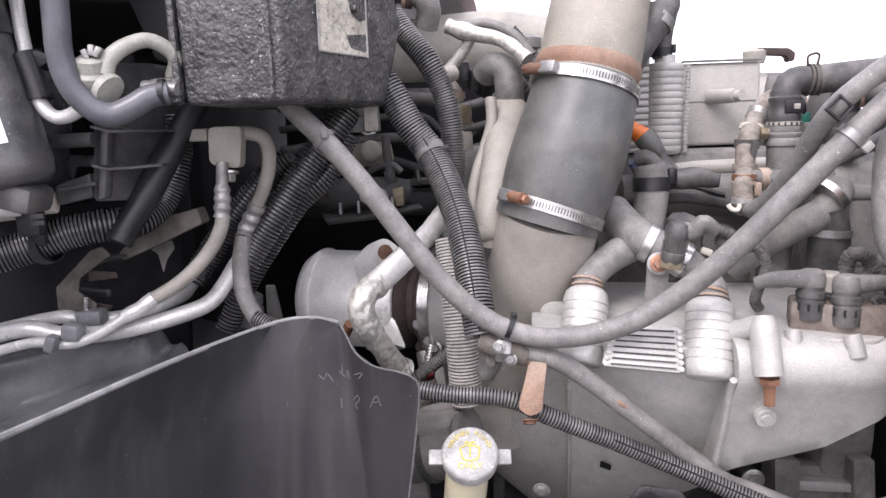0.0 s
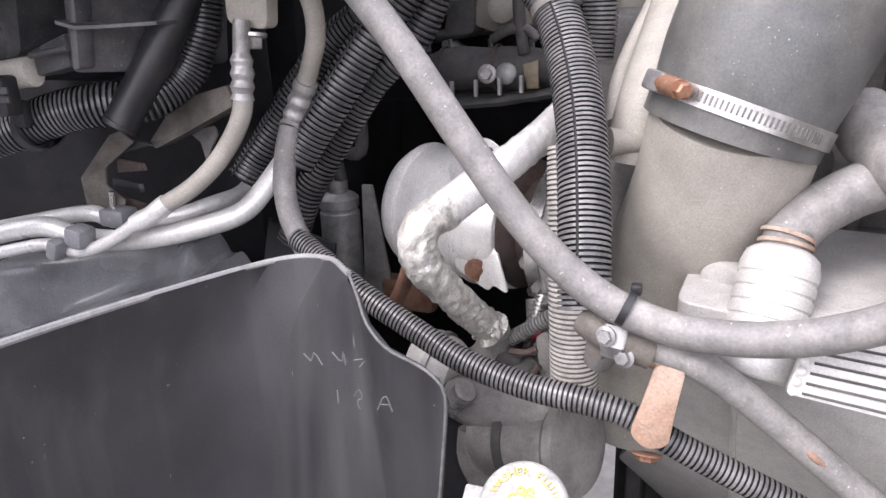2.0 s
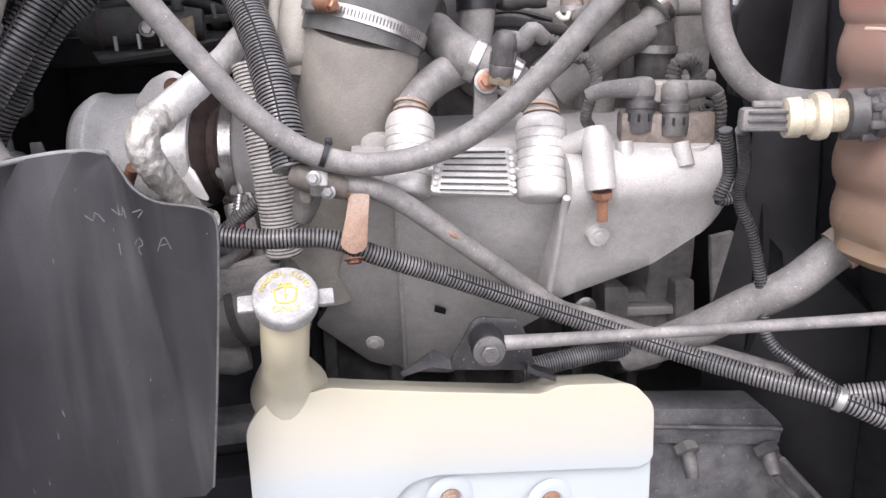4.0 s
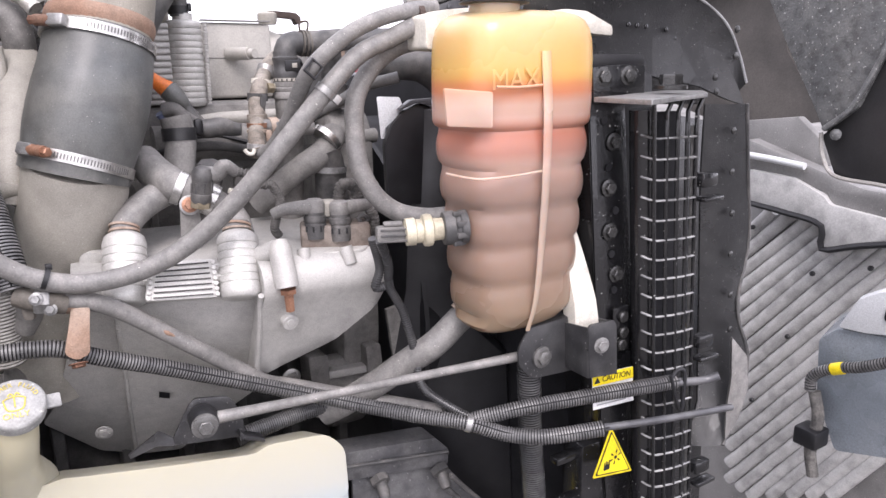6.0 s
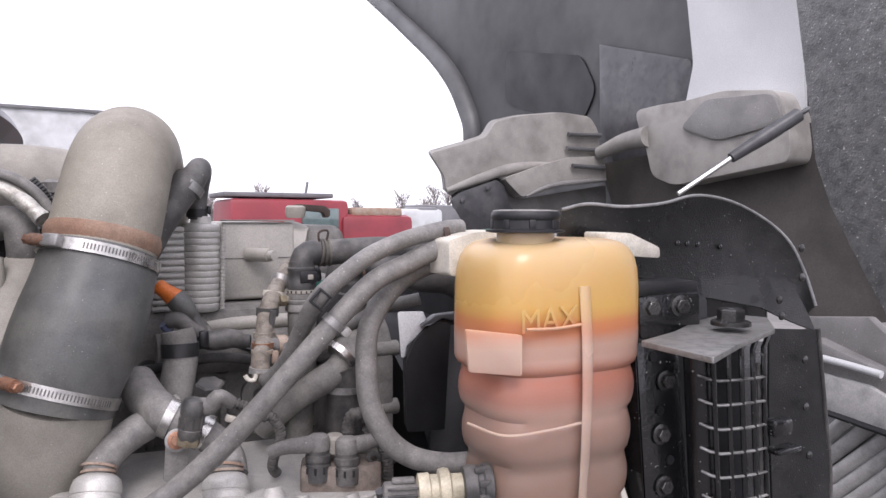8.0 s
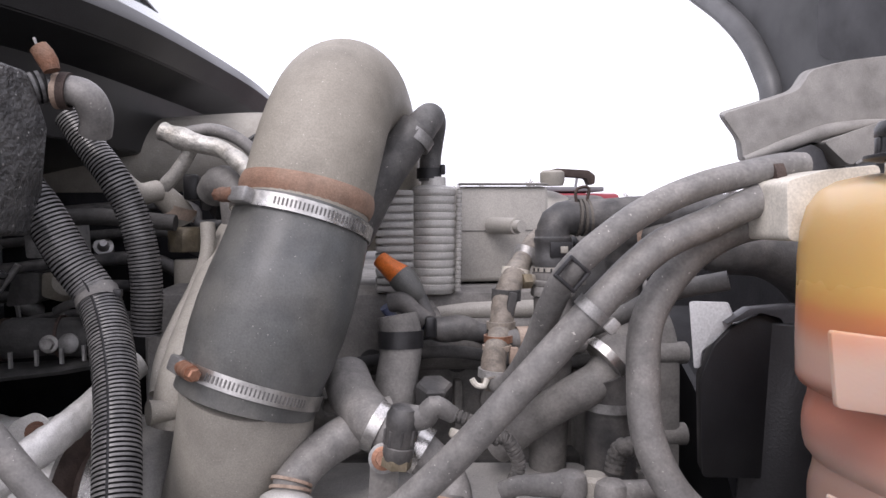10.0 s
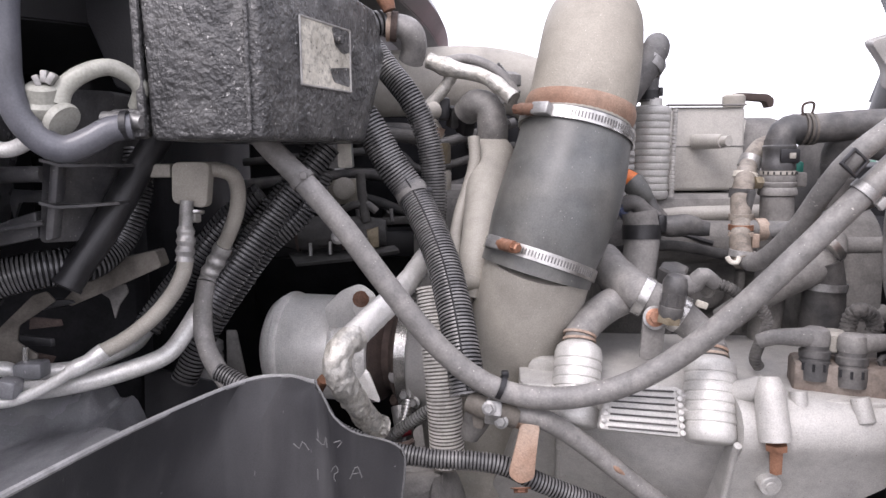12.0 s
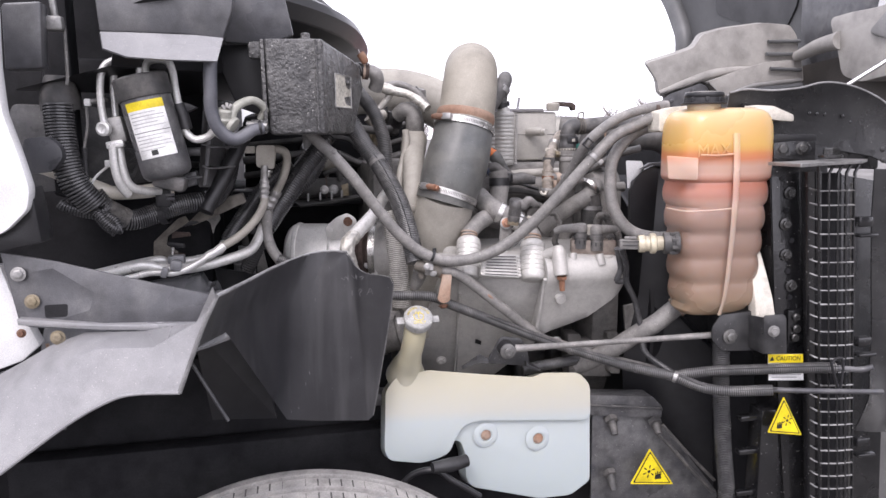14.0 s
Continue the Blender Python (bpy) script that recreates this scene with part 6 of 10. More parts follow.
def expansion_tank():
    th = thing("expansion_tank", "amber-stained translucent coolant expansion tank with stacked ribs", "tank", (0.68, 0.68, 1.345))
    bm = bmesh.new()
    lobes = [1.372, 1.424, 1.477, 1.53, 1.583, 1.635]
    rings = [superring(bm, (0.676, 0.685), 0.04, 0.03, 1.345), superring(bm, (0.681, 0.685), 0.062, 0.045, 1.349), superring(bm, (0.686, 0.685), 0.075, 0.056, 1.358)]
    for i, (a, b) in enumerate(zip(lobes, lobes[1:] + [1.66])):
        w = 0.0865 + 0.0046 * i
        for k in range(7):
            t = k / 7
            z = a + t * (b - a)
            s = 1 - 0.085 * (1 - math.sin(math.pi * t) ** 0.55) if i < 5 or t < 0.5 else 1.0
            rings.append(superring(bm, (0.693 - 0.0006 * i, 0.685), w * s, 0.078 * (0.9 + 0.02 * i) * (s * 0.7 + 0.3), z))
    for z, s in ((1.67, 1.0), (1.73, 0.995), (1.75, 0.98), (1.765, 0.945), (1.776, 0.88), (1.783, 0.78), (1.787, 0.62)):
        rings.append(superring(bm, (0.690, 0.685), 0.1092 * s, 0.08 * s, z))
    skin(bm, rings)
    body = part("tank_body", bm, tank_plastic, th)
    neck = part("filler_neck", lathe([(0.033, -0.012), (0.033, 0.0), (0.033, 0.014)], (0.64, 0.66, 1.783), (0, 0, 1), 30), tank_plastic, th)
    cap_prof = [(0.040, 0), (0.0455, 0.001), (0.0455, 0.003), (0.036, 0.005)]
    cap = part("pressure_cap", lathe(cap_prof, (0.64, 0.66, 1.794), (0, 0, 1), 48), hose_black, th, "black ribbed screw cap dusted on top")
    part("cap_crown", lathe([(0.0385, 0.003), (0.038, 0.014), (0.0395, 0.016), (0.0395, 0.021), (0.0375, 0.0245)], (0.64, 0.66, 1.794), (0, 0, 1), 40), hose_black, cap)
    part("cap_top", lathe([(0.0378, 0.0235), (0.037, 0.0255), (0.030, 0.0262), (0.0285, 0.025), (0.004, 0.0255)], (0.64, 0.66, 1.794), (0, 0, 1), 40), fade_grey, cap, "dust-grey cap top")
    for k in range(8):
        a = 2 * math.pi * (k + 0.5) / 8
        part("grip", block((0.64 + 0.0378 * math.cos(a), 0.66 + 0.0378 * math.sin(a), 1.803), (0.004, 0.008, 0.012), 0.0015, (0, 0, math.degrees(a))), hose_black, cap)
    part("hose_tab", slab(rounded([(0.581, 0.735, 1.784), (0.612, 0.735, 1.792), (0.655, 0.735, 1.796), (0.654, 0.735, 1.737), (0.583, 0.735, 1.74)], 0.006), (0, 0.06, 0), 0.004), cream_plastic, th, "cream plastic hose outlet tab")
    part("rear_tab", slab(rounded([(0.772, 0.675, 1.794), (0.816, 0.675, 1.792), (0.867, 0.675, 1.773), (0.868, 0.675, 1.759), (0.834, 0.675, 1.761), (0.773, 0.675, 1.769)], 0.005), (0, 0.04, 0), 0.003), cream_plastic, th, "cream plastic mounting tab")
    for k in range(2):
        part("outlet_clamp", band((0.597, 0.776 + 0.004 * k, 1.774 + 0.015 * k), (1, 0, 0.1), 0.0125, 0.008, 0.002, 20), rust_dark, th)
    # front strap, level marks and patch
    strap = [(0.682, 0.604, 1.735), (0.684, 0.6, 1.662), (0.685, 0.601, 1.581), (0.682, 0.604, 1.486), (0.678, 0.609, 1.401), (0.675, 0.622, 1.352)]
    part("seam_strap", tube(strap, [0.0075, 0.0075, 0.007, 0.006, 0.005, 0.004], 12, 0.006, squash=0.4), tank_mark, th, "pale moulded seam strip")
    part("level_line", tube([(0.603, 0.603, 1.692), (0.64, 0.601, 1.691), (0.675, 0.601, 1.693)], 0.0018, 8, 0.01), tank_mark, th)
    part("level_line", tube([(0.568, 0.665, 1.58), (0.583, 0.613, 1.578), (0.635, 0.604, 1.579), (0.682, 0.603, 1.582)], 0.0018, 8, 0.006), tank_mark, th)
    letters("MAX", 0.036, (0.633, 0.6025, 1.7), (1, 0.0, 0.02), (0, 0, 1), tank_letter, th, "max_lettering", 0.0005, "raised pale MAX lettering")
    part("moulded_panel", slab(rounded([(0.55, 0.64, 1.691), (0.6, 0.606, 1.686), (0.6, 0.606, 1.642), (0.555, 0.64, 1.644)], 0.003), (0, 0.004, 0), 0.001), tank_mark, th, "pale translucent moulded window")
    bm = bmesh.new()
    rows = []
    for k in range(15):
        u = k / 14
        z = 1.505 - 0.195 * u
        y = 0.655 - 0.045 * min(1.0, u * 1.6)
        left, right = 0.736 + 0.023 * u, 0.756 + 0.052 * u ** 0.75
        rows.append([bm.verts.new((x + 0.4 * (y - 0.6), y + dy, z)) for x, dy in ((left, 0.004), (left + 0.004, 0.0), (right - 0.004, 0.0), (right, 0.004), (right, 0.03), (left, 0.03))])
    skin(bm, rows)
    part("mounting_leg", bm, cream_plastic, th, "cream plastic mounting leg")


expansion_tank()


def level_sensor():
    th = thing("coolant_level_sensor", "cream and grey coolant level sensor with a plug", "sensor", (0.53, 0.69, 1.48))
    a, b = Vector((0.486, 0.709, 1.500)), Vector((0.60, 0.668, 1.505))
    ax = (b - a).normalized()
    part("collar", lathe([(0.012, 0.088), (0.0225, 0.09), (0.0235, 0.093), (0.0235, 0.104), (0.0215, 0.106), (0.0215, 0.111), (0.0235, 0.113), (0.0235, 0.122), (0.018, 0.124)], a, ax, 26), hose_dark, th, "grey ribbed retaining collar")
    part("sensor_body", lathe([(0.012, 0.036), (0.0185, 0.038), (0.019, 0.05), (0.0165, 0.052), (0.0165, 0.06), (0.0215, 0.062), (0.0225, 0.068), (0.0215, 0.073), (0.0155, 0.076), (0.015, 0.09)], a, ax, 26), sensor_cream, th, "cream plastic sensor body")
    for k in range(4):
        part("collar_lug", block(a + ax * 0.106 + Vector((0, -0.023 * math.cos(k * 0.7 - 1), 0.023 * math.sin(k * 0.7 - 1))), (0.02, 0.006, 0.008), 0.002), hose_dark, th)
    pl = part("plug", block(a + ax * 0.018, (0.04, 0.022, 0.021), 0.004, (0, 0, -20)), hose_grey, th, "grey wiring plug")
    for k in range(3):
        part("plug_rib", block(a + ax * 0.018 + Vector((0.0, -0.0135, 0.008 - 0.008 * k)), (0.04, 0.003, 0.003), 0.001, (0, 0, -20)), hose_dark, pl)
    part("plug_latch", block(a + ax * 0.02 + Vector((0, -0.002, 0.014)), (0.026, 0.01, 0.006), 0.002, (0, 0, -20)), hose_grey, pl)


level_sensor()


def tank_brackets():
    th = thing("tank_bracket", "black bent steel bracket under the expansion tank", "bracket", (0.72, 0.64, 1.25))
    part("plate", slab(rounded([(0.667, 0.632, 1.322), (0.686, 0.632, 1.349), (0.772, 0.63, 1.354), (0.781, 0.63, 1.264), (0.694, 0.632, 1.268), (0.668, 0.632, 1.296)], 0.008), (0, 0.004, 0), 0.0015), stay_grey, th)
    part("folded_flange", slab([(0.686, 0.632, 1.349), (0.772, 0.63, 1.354), (0.772, 0.665, 1.36), (0.69, 0.665, 1.355)], (0, 0, -0.003), 0.001), stay_grey, th)
    part("plate_bolt", hexbolt((0.709, 0.629, 1.301), (0, -1, 0), 0.0115, 0.009), steel_dark, th)
    part("bolt_washer", lathe([(0.016, -0.002), (0.016, 0.001), (0.01, 0.0015)], (0.709, 0.631, 1.301), (0, -1, 0), 24), steel_dark, th)
    face = [(0.752, 0.58, 1.35), (0.757, 0.58, 1.356), (0.797, 0.575, 1.357), (0.803, 0.575, 1.349), (0.809, 0.575, 1.27), (0.759, 0.58, 1.273)]
    part("channel", slab(rounded(face, 0.003), (0, 0.004, 0), 0.001), stay_grey, th)
    for k in (0, 1):
        side = [(0.752 + 0.049 * k, 0.582, 1.352), (0.757 + 0.05 * k, 0.582, 1.272), (0.757 + 0.05 * k, 0.635, 1.272), (0.752 + 0.049 * k, 0.635, 1.345)]
        part("channel_side", slab(side, (0.004, 0, 0), 0.001), stay_grey, th)
    part("channel_bolt", hexbolt((0.776, 0.577, 1.322), (-0.2, -1, 0), 0.0085, 0.007), steel_dull, th)
    t2 = thing("radiator_top_bracket", "dusty steel angle bracket bolted above the radiator guard", "bracket", (0.83, 0.6, 1.68))
    part("upright", slab(rounded([(0.788, 0.63, 1.714), (0.841, 0.625, 1.718), (0.881, 0.62, 1.716), (0.883, 0.62, 1.676), (0.836, 0.622, 1.669), (0.791, 0.628, 1.664)], 0.004), (0, 0.004, 0), 0.001), black_paint, t2)
    for x, y in ((1028, 244), (1071, 241)):
        part("upright_bolt", hexbolt((0.807, 0.628, 1.701) if x == 1028 else (0.85, 0.622, 1.702), (-0.2, -1, 0), 0.0095, 0.008), bolt_black, t2)
    part("shelf", slab(rounded([(0.726, 0.562, 1.677), (0.723, 0.508, 1.677), (0.72, 0.458, 1.677), (0.809, 0.501, 1.677), (0.938, 0.553, 1.677), (1.018, 0.625, 1.677), (0.998, 0.678, 1.677), (0.902, 0.643, 1.677), (0.808, 0.592, 1.677)], 0.004), (0, 0, -0.006), 0.001), steel_dull, t2, "dust-whitened steel shelf")
    part("shelf_bolt", hexbolt((0.873, 0.565, 1.684), (0, 0, 1), 0.016, 0.02), bolt_black, t2)
    part("rubber_pad", slab(rounded([(0.794, 0.645, 1.732), (0.893, 0.635, 1.731), (0.897, 0.635, 1.717), (0.797, 0.645, 1.714)], 0.004), (0, 0.05, 0), 0.002), hose_black, t2)


tank_brackets()


# ---- radiator pack ----
def radiator():
    th = thing("radiator", "black radiator pack with a drilled side channel", "radiator", (0.9, 1.3, 0.6))
    part("core", block((0.955, 1.35, 1.18), (0.09, 1.35, 1.05), 0.01, (0, -4, 0)), core_black, th)
    out = [(0.783, 0.632, 1.671), (0.855, 0.632, 1.669), (0.876, 0.632, 1.498), (0.896, 0.632, 1.333), (0.953, 0.632, 0.894), (0.87, 0.632, 0.904), (0.823, 0.632, 1.261)]
    plate = part("side_channel", slab(out, (0, 0.004, 0), 0.0008), black_paint, th)
    part("channel_flange", slab([(0.783, 0.632, 1.671), (0.823, 0.632, 1.261), (0.87, 0.632, 0.904), (0.874, 0.632, 0.904), (0.827, 0.632, 1.26), (0.787, 0.632, 1.671)], (0.0, 0.08, 0), 0.0008), black_paint, th)
    for p in [(0.834, 0.629, 1.608), (0.828, 0.629, 1.541), (0.834, 0.629, 1.474), (0.852, 0.629, 1.405)]:
        part("channel_bolt", hexbolt(p, (-0.1, -1, 0), 0.0092, 0.009), bolt_black, plate)
    for p in [(0.827, 0.631, 1.571), (0.846, 0.631, 1.505), (0.842, 0.631, 1.438), (0.851, 0.631, 1.379), (0.814, 0.631, 1.64)]:
        part("bolt_hole", lathe([(0.006, 0), (0.006, 0.002)], p, (0, -1, 0), 14), dark_void, plate)
    foot = part("lower_channel", slab(rounded([(0.844, 0.622, 1.351), (0.879, 0.622, 1.352), (0.888, 0.622, 1.278), (0.848, 0.622, 1.277)], 0.004), (0, 0.004, 0), 0.001), black_paint, th)
    for p in [(0.862, 0.62, 1.336), (0.864, 0.62, 1.31), (0.862, 0.62, 1.29)]:
        part("stud", lathe([(0.0095, 0), (0.0095, 0.004), (0.007, 0.006)], p, (0, -1, 0), 16), bolt_black, foot)
    part("lower_box", block((0.85, 0.66, 1.0), (0.09, 0.05, 0.24), 0.006), black_paint, th)
    for z in (0.86, 0.92, 1.02, 1.10):
        part("box_rib", block((0.79, 0.655, z), (0.06, 0.02, 0.012), 0.003), black_paint, th)
    sh = thing("fan_shroud", "round black plastic fan shroud", "shroud", (0.78, 1.4, 0.8))
    part("ring", lathe([(0.36, 0), (0.372, 0.0), (0.375, 0.01), (0.375, 0.16), (0.41, 0.19), (0.40, 0.19), (0.36, 0.165)], (0.69, 1.30, 1.24), (1, 0, 0), 72), dark_void, sh)
    part("ring_lip", lathe([(0.36, -0.008), (0.38, -0.008), (0.382, 0.0), (0.36, 0.0)], (0.69, 1.30, 1.24), (1, 0, 0), 72), black_plastic, sh)
    part("shroud_wall", slab([(0.86, 0.66, 0.72), (0.83, 0.66, 1.70), (0.83, 1.9, 1.70), (0.86, 1.9, 0.72)], (0.03, 0, 0), 0.004), dark_void, sh)
    part("shroud_flank", slab(rounded([(0.679, 0.95, 1.648), (0.713, 0.9, 1.649), (0.745, 0.9, 1.276), (0.833, 0.88, 1.186), (0.858, 0.88, 0.776), (0.646, 0.95, 0.765), (0.618, 0.95, 1.151), (0.659, 0.95, 1.329)], 0.01), (0.02, 0.02, 0), 0.002), black_plastic, sh)
    part("shroud_cheek", slab(rounded([(0.619, 0.93, 1.491), (0.616, 0.93, 1.593), (0.63, 0.93, 1.626), (0.651, 0.93, 1.646), (0.679, 0.93, 1.658), (0.702, 0.93, 1.654), (0.719, 0.93, 1.631), (0.739, 0.93, 1.592), (0.749, 0.93, 1.483)], 0.008), (0.01, 0.03, 0), 0.004), black_plastic, sh)
    # The edge's sheen is drawn as a slab of lighter grey.
    part("cheek_rim", slab(rounded([(0.64, 0.925, 1.649), (0.665, 0.925, 1.664), (0.722, 0.925, 1.667), (0.736, 0.925, 1.631), (0.741, 0.925, 1.581), (0.731, 0.925, 1.594), (0.713, 0.925, 1.633), (0.699, 0.925, 1.654), (0.676, 0.925, 1.66), (0.654, 0.925, 1.652)], 0.003), (0.004, 0.02, 0), 0.001), bracket_grey, sh, "sheen-grey shroud rim")
    # White plate added in place of the daylight showing beside the shroud.
    part("pale_gasket", slab(rounded([(0.608, 0.94, 1.671), (0.649, 0.94, 1.669), (0.657, 0.94, 1.65), (0.638, 0.94, 1.631), (0.622, 0.94, 1.619), (0.62, 0.94, 1.602), (0.614, 0.94, 1.602)], 0.003), (0.004, 0.004, 0), 0.001), far_white, sh, "white plate standing in for daylight through a gap")
    fan = thing("cooling_fan", "black cooling fan with broad blades", "fan", (0.74, 1.4, 0.95))
    part("hub", lathe([(0.09, 0), (0.1, 0.01), (0.1, 0.06), (0.08, 0.07)], (0.71, 1.3, 1.24), (1, 0, 0), 30), black_plastic, fan)
    for k in range(9):
        a = 2 * math.pi * k / 9
        u, v = Vector((0, math.cos(a), math.sin(a))), Vector((0, -math.sin(a), math.cos(a)))
        c = Vector((0.74, 1.3, 1.24))
        part("blade", slab([c + u * 0.09 - v * 0.03 + Vector((-0.015, 0, 0)), c + u * 0.345 - v * 0.075 + Vector((-0.03, 0, 0)), c + u * 0.345 + v * 0.075 + Vector((0.03, 0, 0)), c + u * 0.09 + v * 0.03 + Vector((0.015, 0, 0))], (0.004, 0, 0), 0.0015), black_plastic, fan)


radiator()


def guard():
    th = thing("radiator_guard", "black moulded grille guard over the cooler's edge", "guard", (0.9, 0.56, 0.9))
    lean = 0.084

    def at(x, y, z):
        return (x + lean * (1.62 - z), y, z)
    cols = [(0.858, 0.606), (0.853, 0.592), (0.862, 0.579), (0.88, 0.572), (0.898, 0.568), (0.916, 0.566), (0.936, 0.566)]
    for k, (x, y) in enumerate(cols[2:]):
        part("upright_bar", tube([at(x, y, 0.80), at(x, y, 1.60), at(x + (0.012 if k else 0), y, 1.668)], 0.0032, 8, 0.05), black_paint, th)
    z = 0.83
    while z < 1.625:
        part("cross_bar", tube([at(x, y - 0.001, z + (0.004 if i < 2 else 0)) for i, (x, y) in enumerate(cols)], 0.002, 8, 0.012), guard_bar, th)
        z += 0.0302
    part("inner_tube", tube([at(0.868, 0.606, 0.80), at(0.868, 0.606, 1.655)], 0.019, 18, 0.05), black_paint, th)
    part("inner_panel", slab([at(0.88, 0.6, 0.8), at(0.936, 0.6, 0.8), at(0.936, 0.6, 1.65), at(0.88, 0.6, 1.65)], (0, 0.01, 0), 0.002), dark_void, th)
    part("rear_sheet", slab([(0.93, 0.70, 0.7), (1.21, 0.70, 0.7), (1.175, 0.70, 1.25), (1.135, 0.70, 1.62), (0.9, 0.70, 1.66)], (0, 0.006, 0), 0.001), seal_rubber, th)
    part("outer_rail", tube([at(0.938, 0.574, 0.80), at(0.938, 0.574, 1.63)], 0.0035, 8, 0.05), steel_dull, th)
    for z in (1.55, 1.29, 1.06):
        part("side_clip", block(at(0.955, 0.562, z), (0.035, 0.02, 0.022), 0.005), black_paint, th)
        part("clip_foot", block(at(0.958, 0.557, z - 0.028), (0.045, 0.02, 0.008), 0.003), black_paint, th)


guard()


def rubber_seal():
    th = thing("radiator_seal_flap", "black rubber air seal curling round the radiator top", "seal", (0.98, 0.62, 0.9))
    top = [(0.739, 0.72, 1.822), (0.782, 0.72, 1.83), (0.835, 0.71, 1.827), (0.896, 0.7, 1.832), (0.958, 0.7, 1.844), (1.013, 0.69, 1.838), (1.073, 0.68, 1.815), (1.109, 0.66, 1.78), (1.127, 0.645, 1.733), (1.132, 0.63, 1.686)]
    low = [(0.749, 0.73, 1.685), (0.794, 0.73, 1.692), (0.849, 0.72, 1.691), (0.913, 0.71, 1.699), (0.967, 0.7, 1.702), (1.025, 0.69, 1.691), (1.078, 0.68, 1.681), (1.099, 0.66, 1.667), (1.118, 0.645, 1.657), (1.132, 0.63, 1.65)]
    bm = bmesh.new()
    mid = [Vector(a).lerp(Vector(b), 0.35) + Vector((0, 0.012, 0)) for a, b in zip(top, low)]
    rows = [[bm.verts.new(Vector(p)) for p in r] for r in (top, mid, low)]
    for a, b in zip(rows, rows[1:]):
        for i in range(len(a) - 1):
            bm.faces.new((a[i], a[i + 1], b[i + 1], b[i]))
    thicken(bm, (0.001, 0.004, -0.001))
    part("top_seal", bm, seal_rubber, th)
    part("seal_edge", tube(top, 0.0022, 8, 0.01), edge_plastic, th)
    r = [(1.139, 0.63, 1.652), (1.159, 0.63, 1.537), (1.179, 0.63, 1.411), (1.15, 0.62, 1.323), (1.145, 0.61, 1.273), (1.165, 0.6, 1.207), (1.144, 0.59, 1.128), (1.074, 0.57, 1.071)]
    lft = [(1.071, 0.66, 1.653), (1.074, 0.66, 1.541), (1.085, 0.66, 1.418), (1.095, 0.66, 1.322), (1.1, 0.66, 1.267), (1.093, 0.65, 1.206), (1.089, 0.64, 1.122), (1.039, 0.62, 1.057)]
    bm = bmesh.new()
    mid = [Vector(a).lerp(Vector(b), 0.45) + Vector((0, -0.006, 0)) for a, b in zip(r, lft)]
    rows = [[bm.verts.new(Vector(p)) for p in q] for q in (r, mid, lft)]
    for a, b in zip(rows, rows[1:]):
        for i in range(len(a) - 1):
            bm.faces.new((a[i], a[i + 1], b[i + 1], b[i]))
    thicken(bm, (0.001, 0.004, -0.001))
    part("side_seal", bm, seal_rubber, th)
    part("curled_lip", slab(rounded([(1.066, 0.566, 1.275), (1.113, 0.566, 1.23), (1.124, 0.566, 1.166), (1.106, 0.566, 1.115), (1.073, 0.566, 1.082), (1.069, 0.566, 1.139), (1.075, 0.566, 1.2)], 0.006), (0.004, 0.006, 0), 0.001), hose_grey, th, "dust-grey curled rubber lip")
    part("seal_edge", tube(r, 0.003, 8, 0.012), hose_dark, th)
    for p in [(1.094, 0.64, 1.729), (1.099, 0.645, 1.77), (1.074, 0.66, 1.696), (1.073, 0.655, 1.673), (1.106, 0.64, 1.61), (1.111, 0.64, 1.541), (1.121, 0.64, 1.469), (1.127, 0.64, 1.396), (1.123, 0.63, 1.325), (1.116, 0.62, 1.266)]:
        part("rivet", lathe([(0.006, 0), (0.006, 0.002), (0.003, 0.004)], Vector(p) + Vector((0, -0.012, 0)), (0, -1, 0), 12), bolt_black, th)
    part("inner_panel", slab(rounded([(0.876, 0.72, 1.779), (0.931, 0.72, 1.788), (1.013, 0.71, 1.789), (1.095, 0.7, 1.766), (1.101, 0.69, 1.728), (1.108, 0.69, 1.65), (0.988, 0.71, 1.654), (0.866, 0.72, 1.731)], 0.01), (0, 0.004, 0), 0.001), black_paint, th)
    for p in [(0.924, 0.7, 1.777), (0.943, 0.7, 1.776), (0.963, 0.7, 1.775), (1.01, 0.7, 1.771), (1.031, 0.7, 1.757), (1.046, 0.7, 1.743)]:
        part("rivet", lathe([(0.004, 0), (0.004, 0.003), (0.002, 0.004)], p, (0, -1, 0), 10), black_paint, th)


rubber_seal()


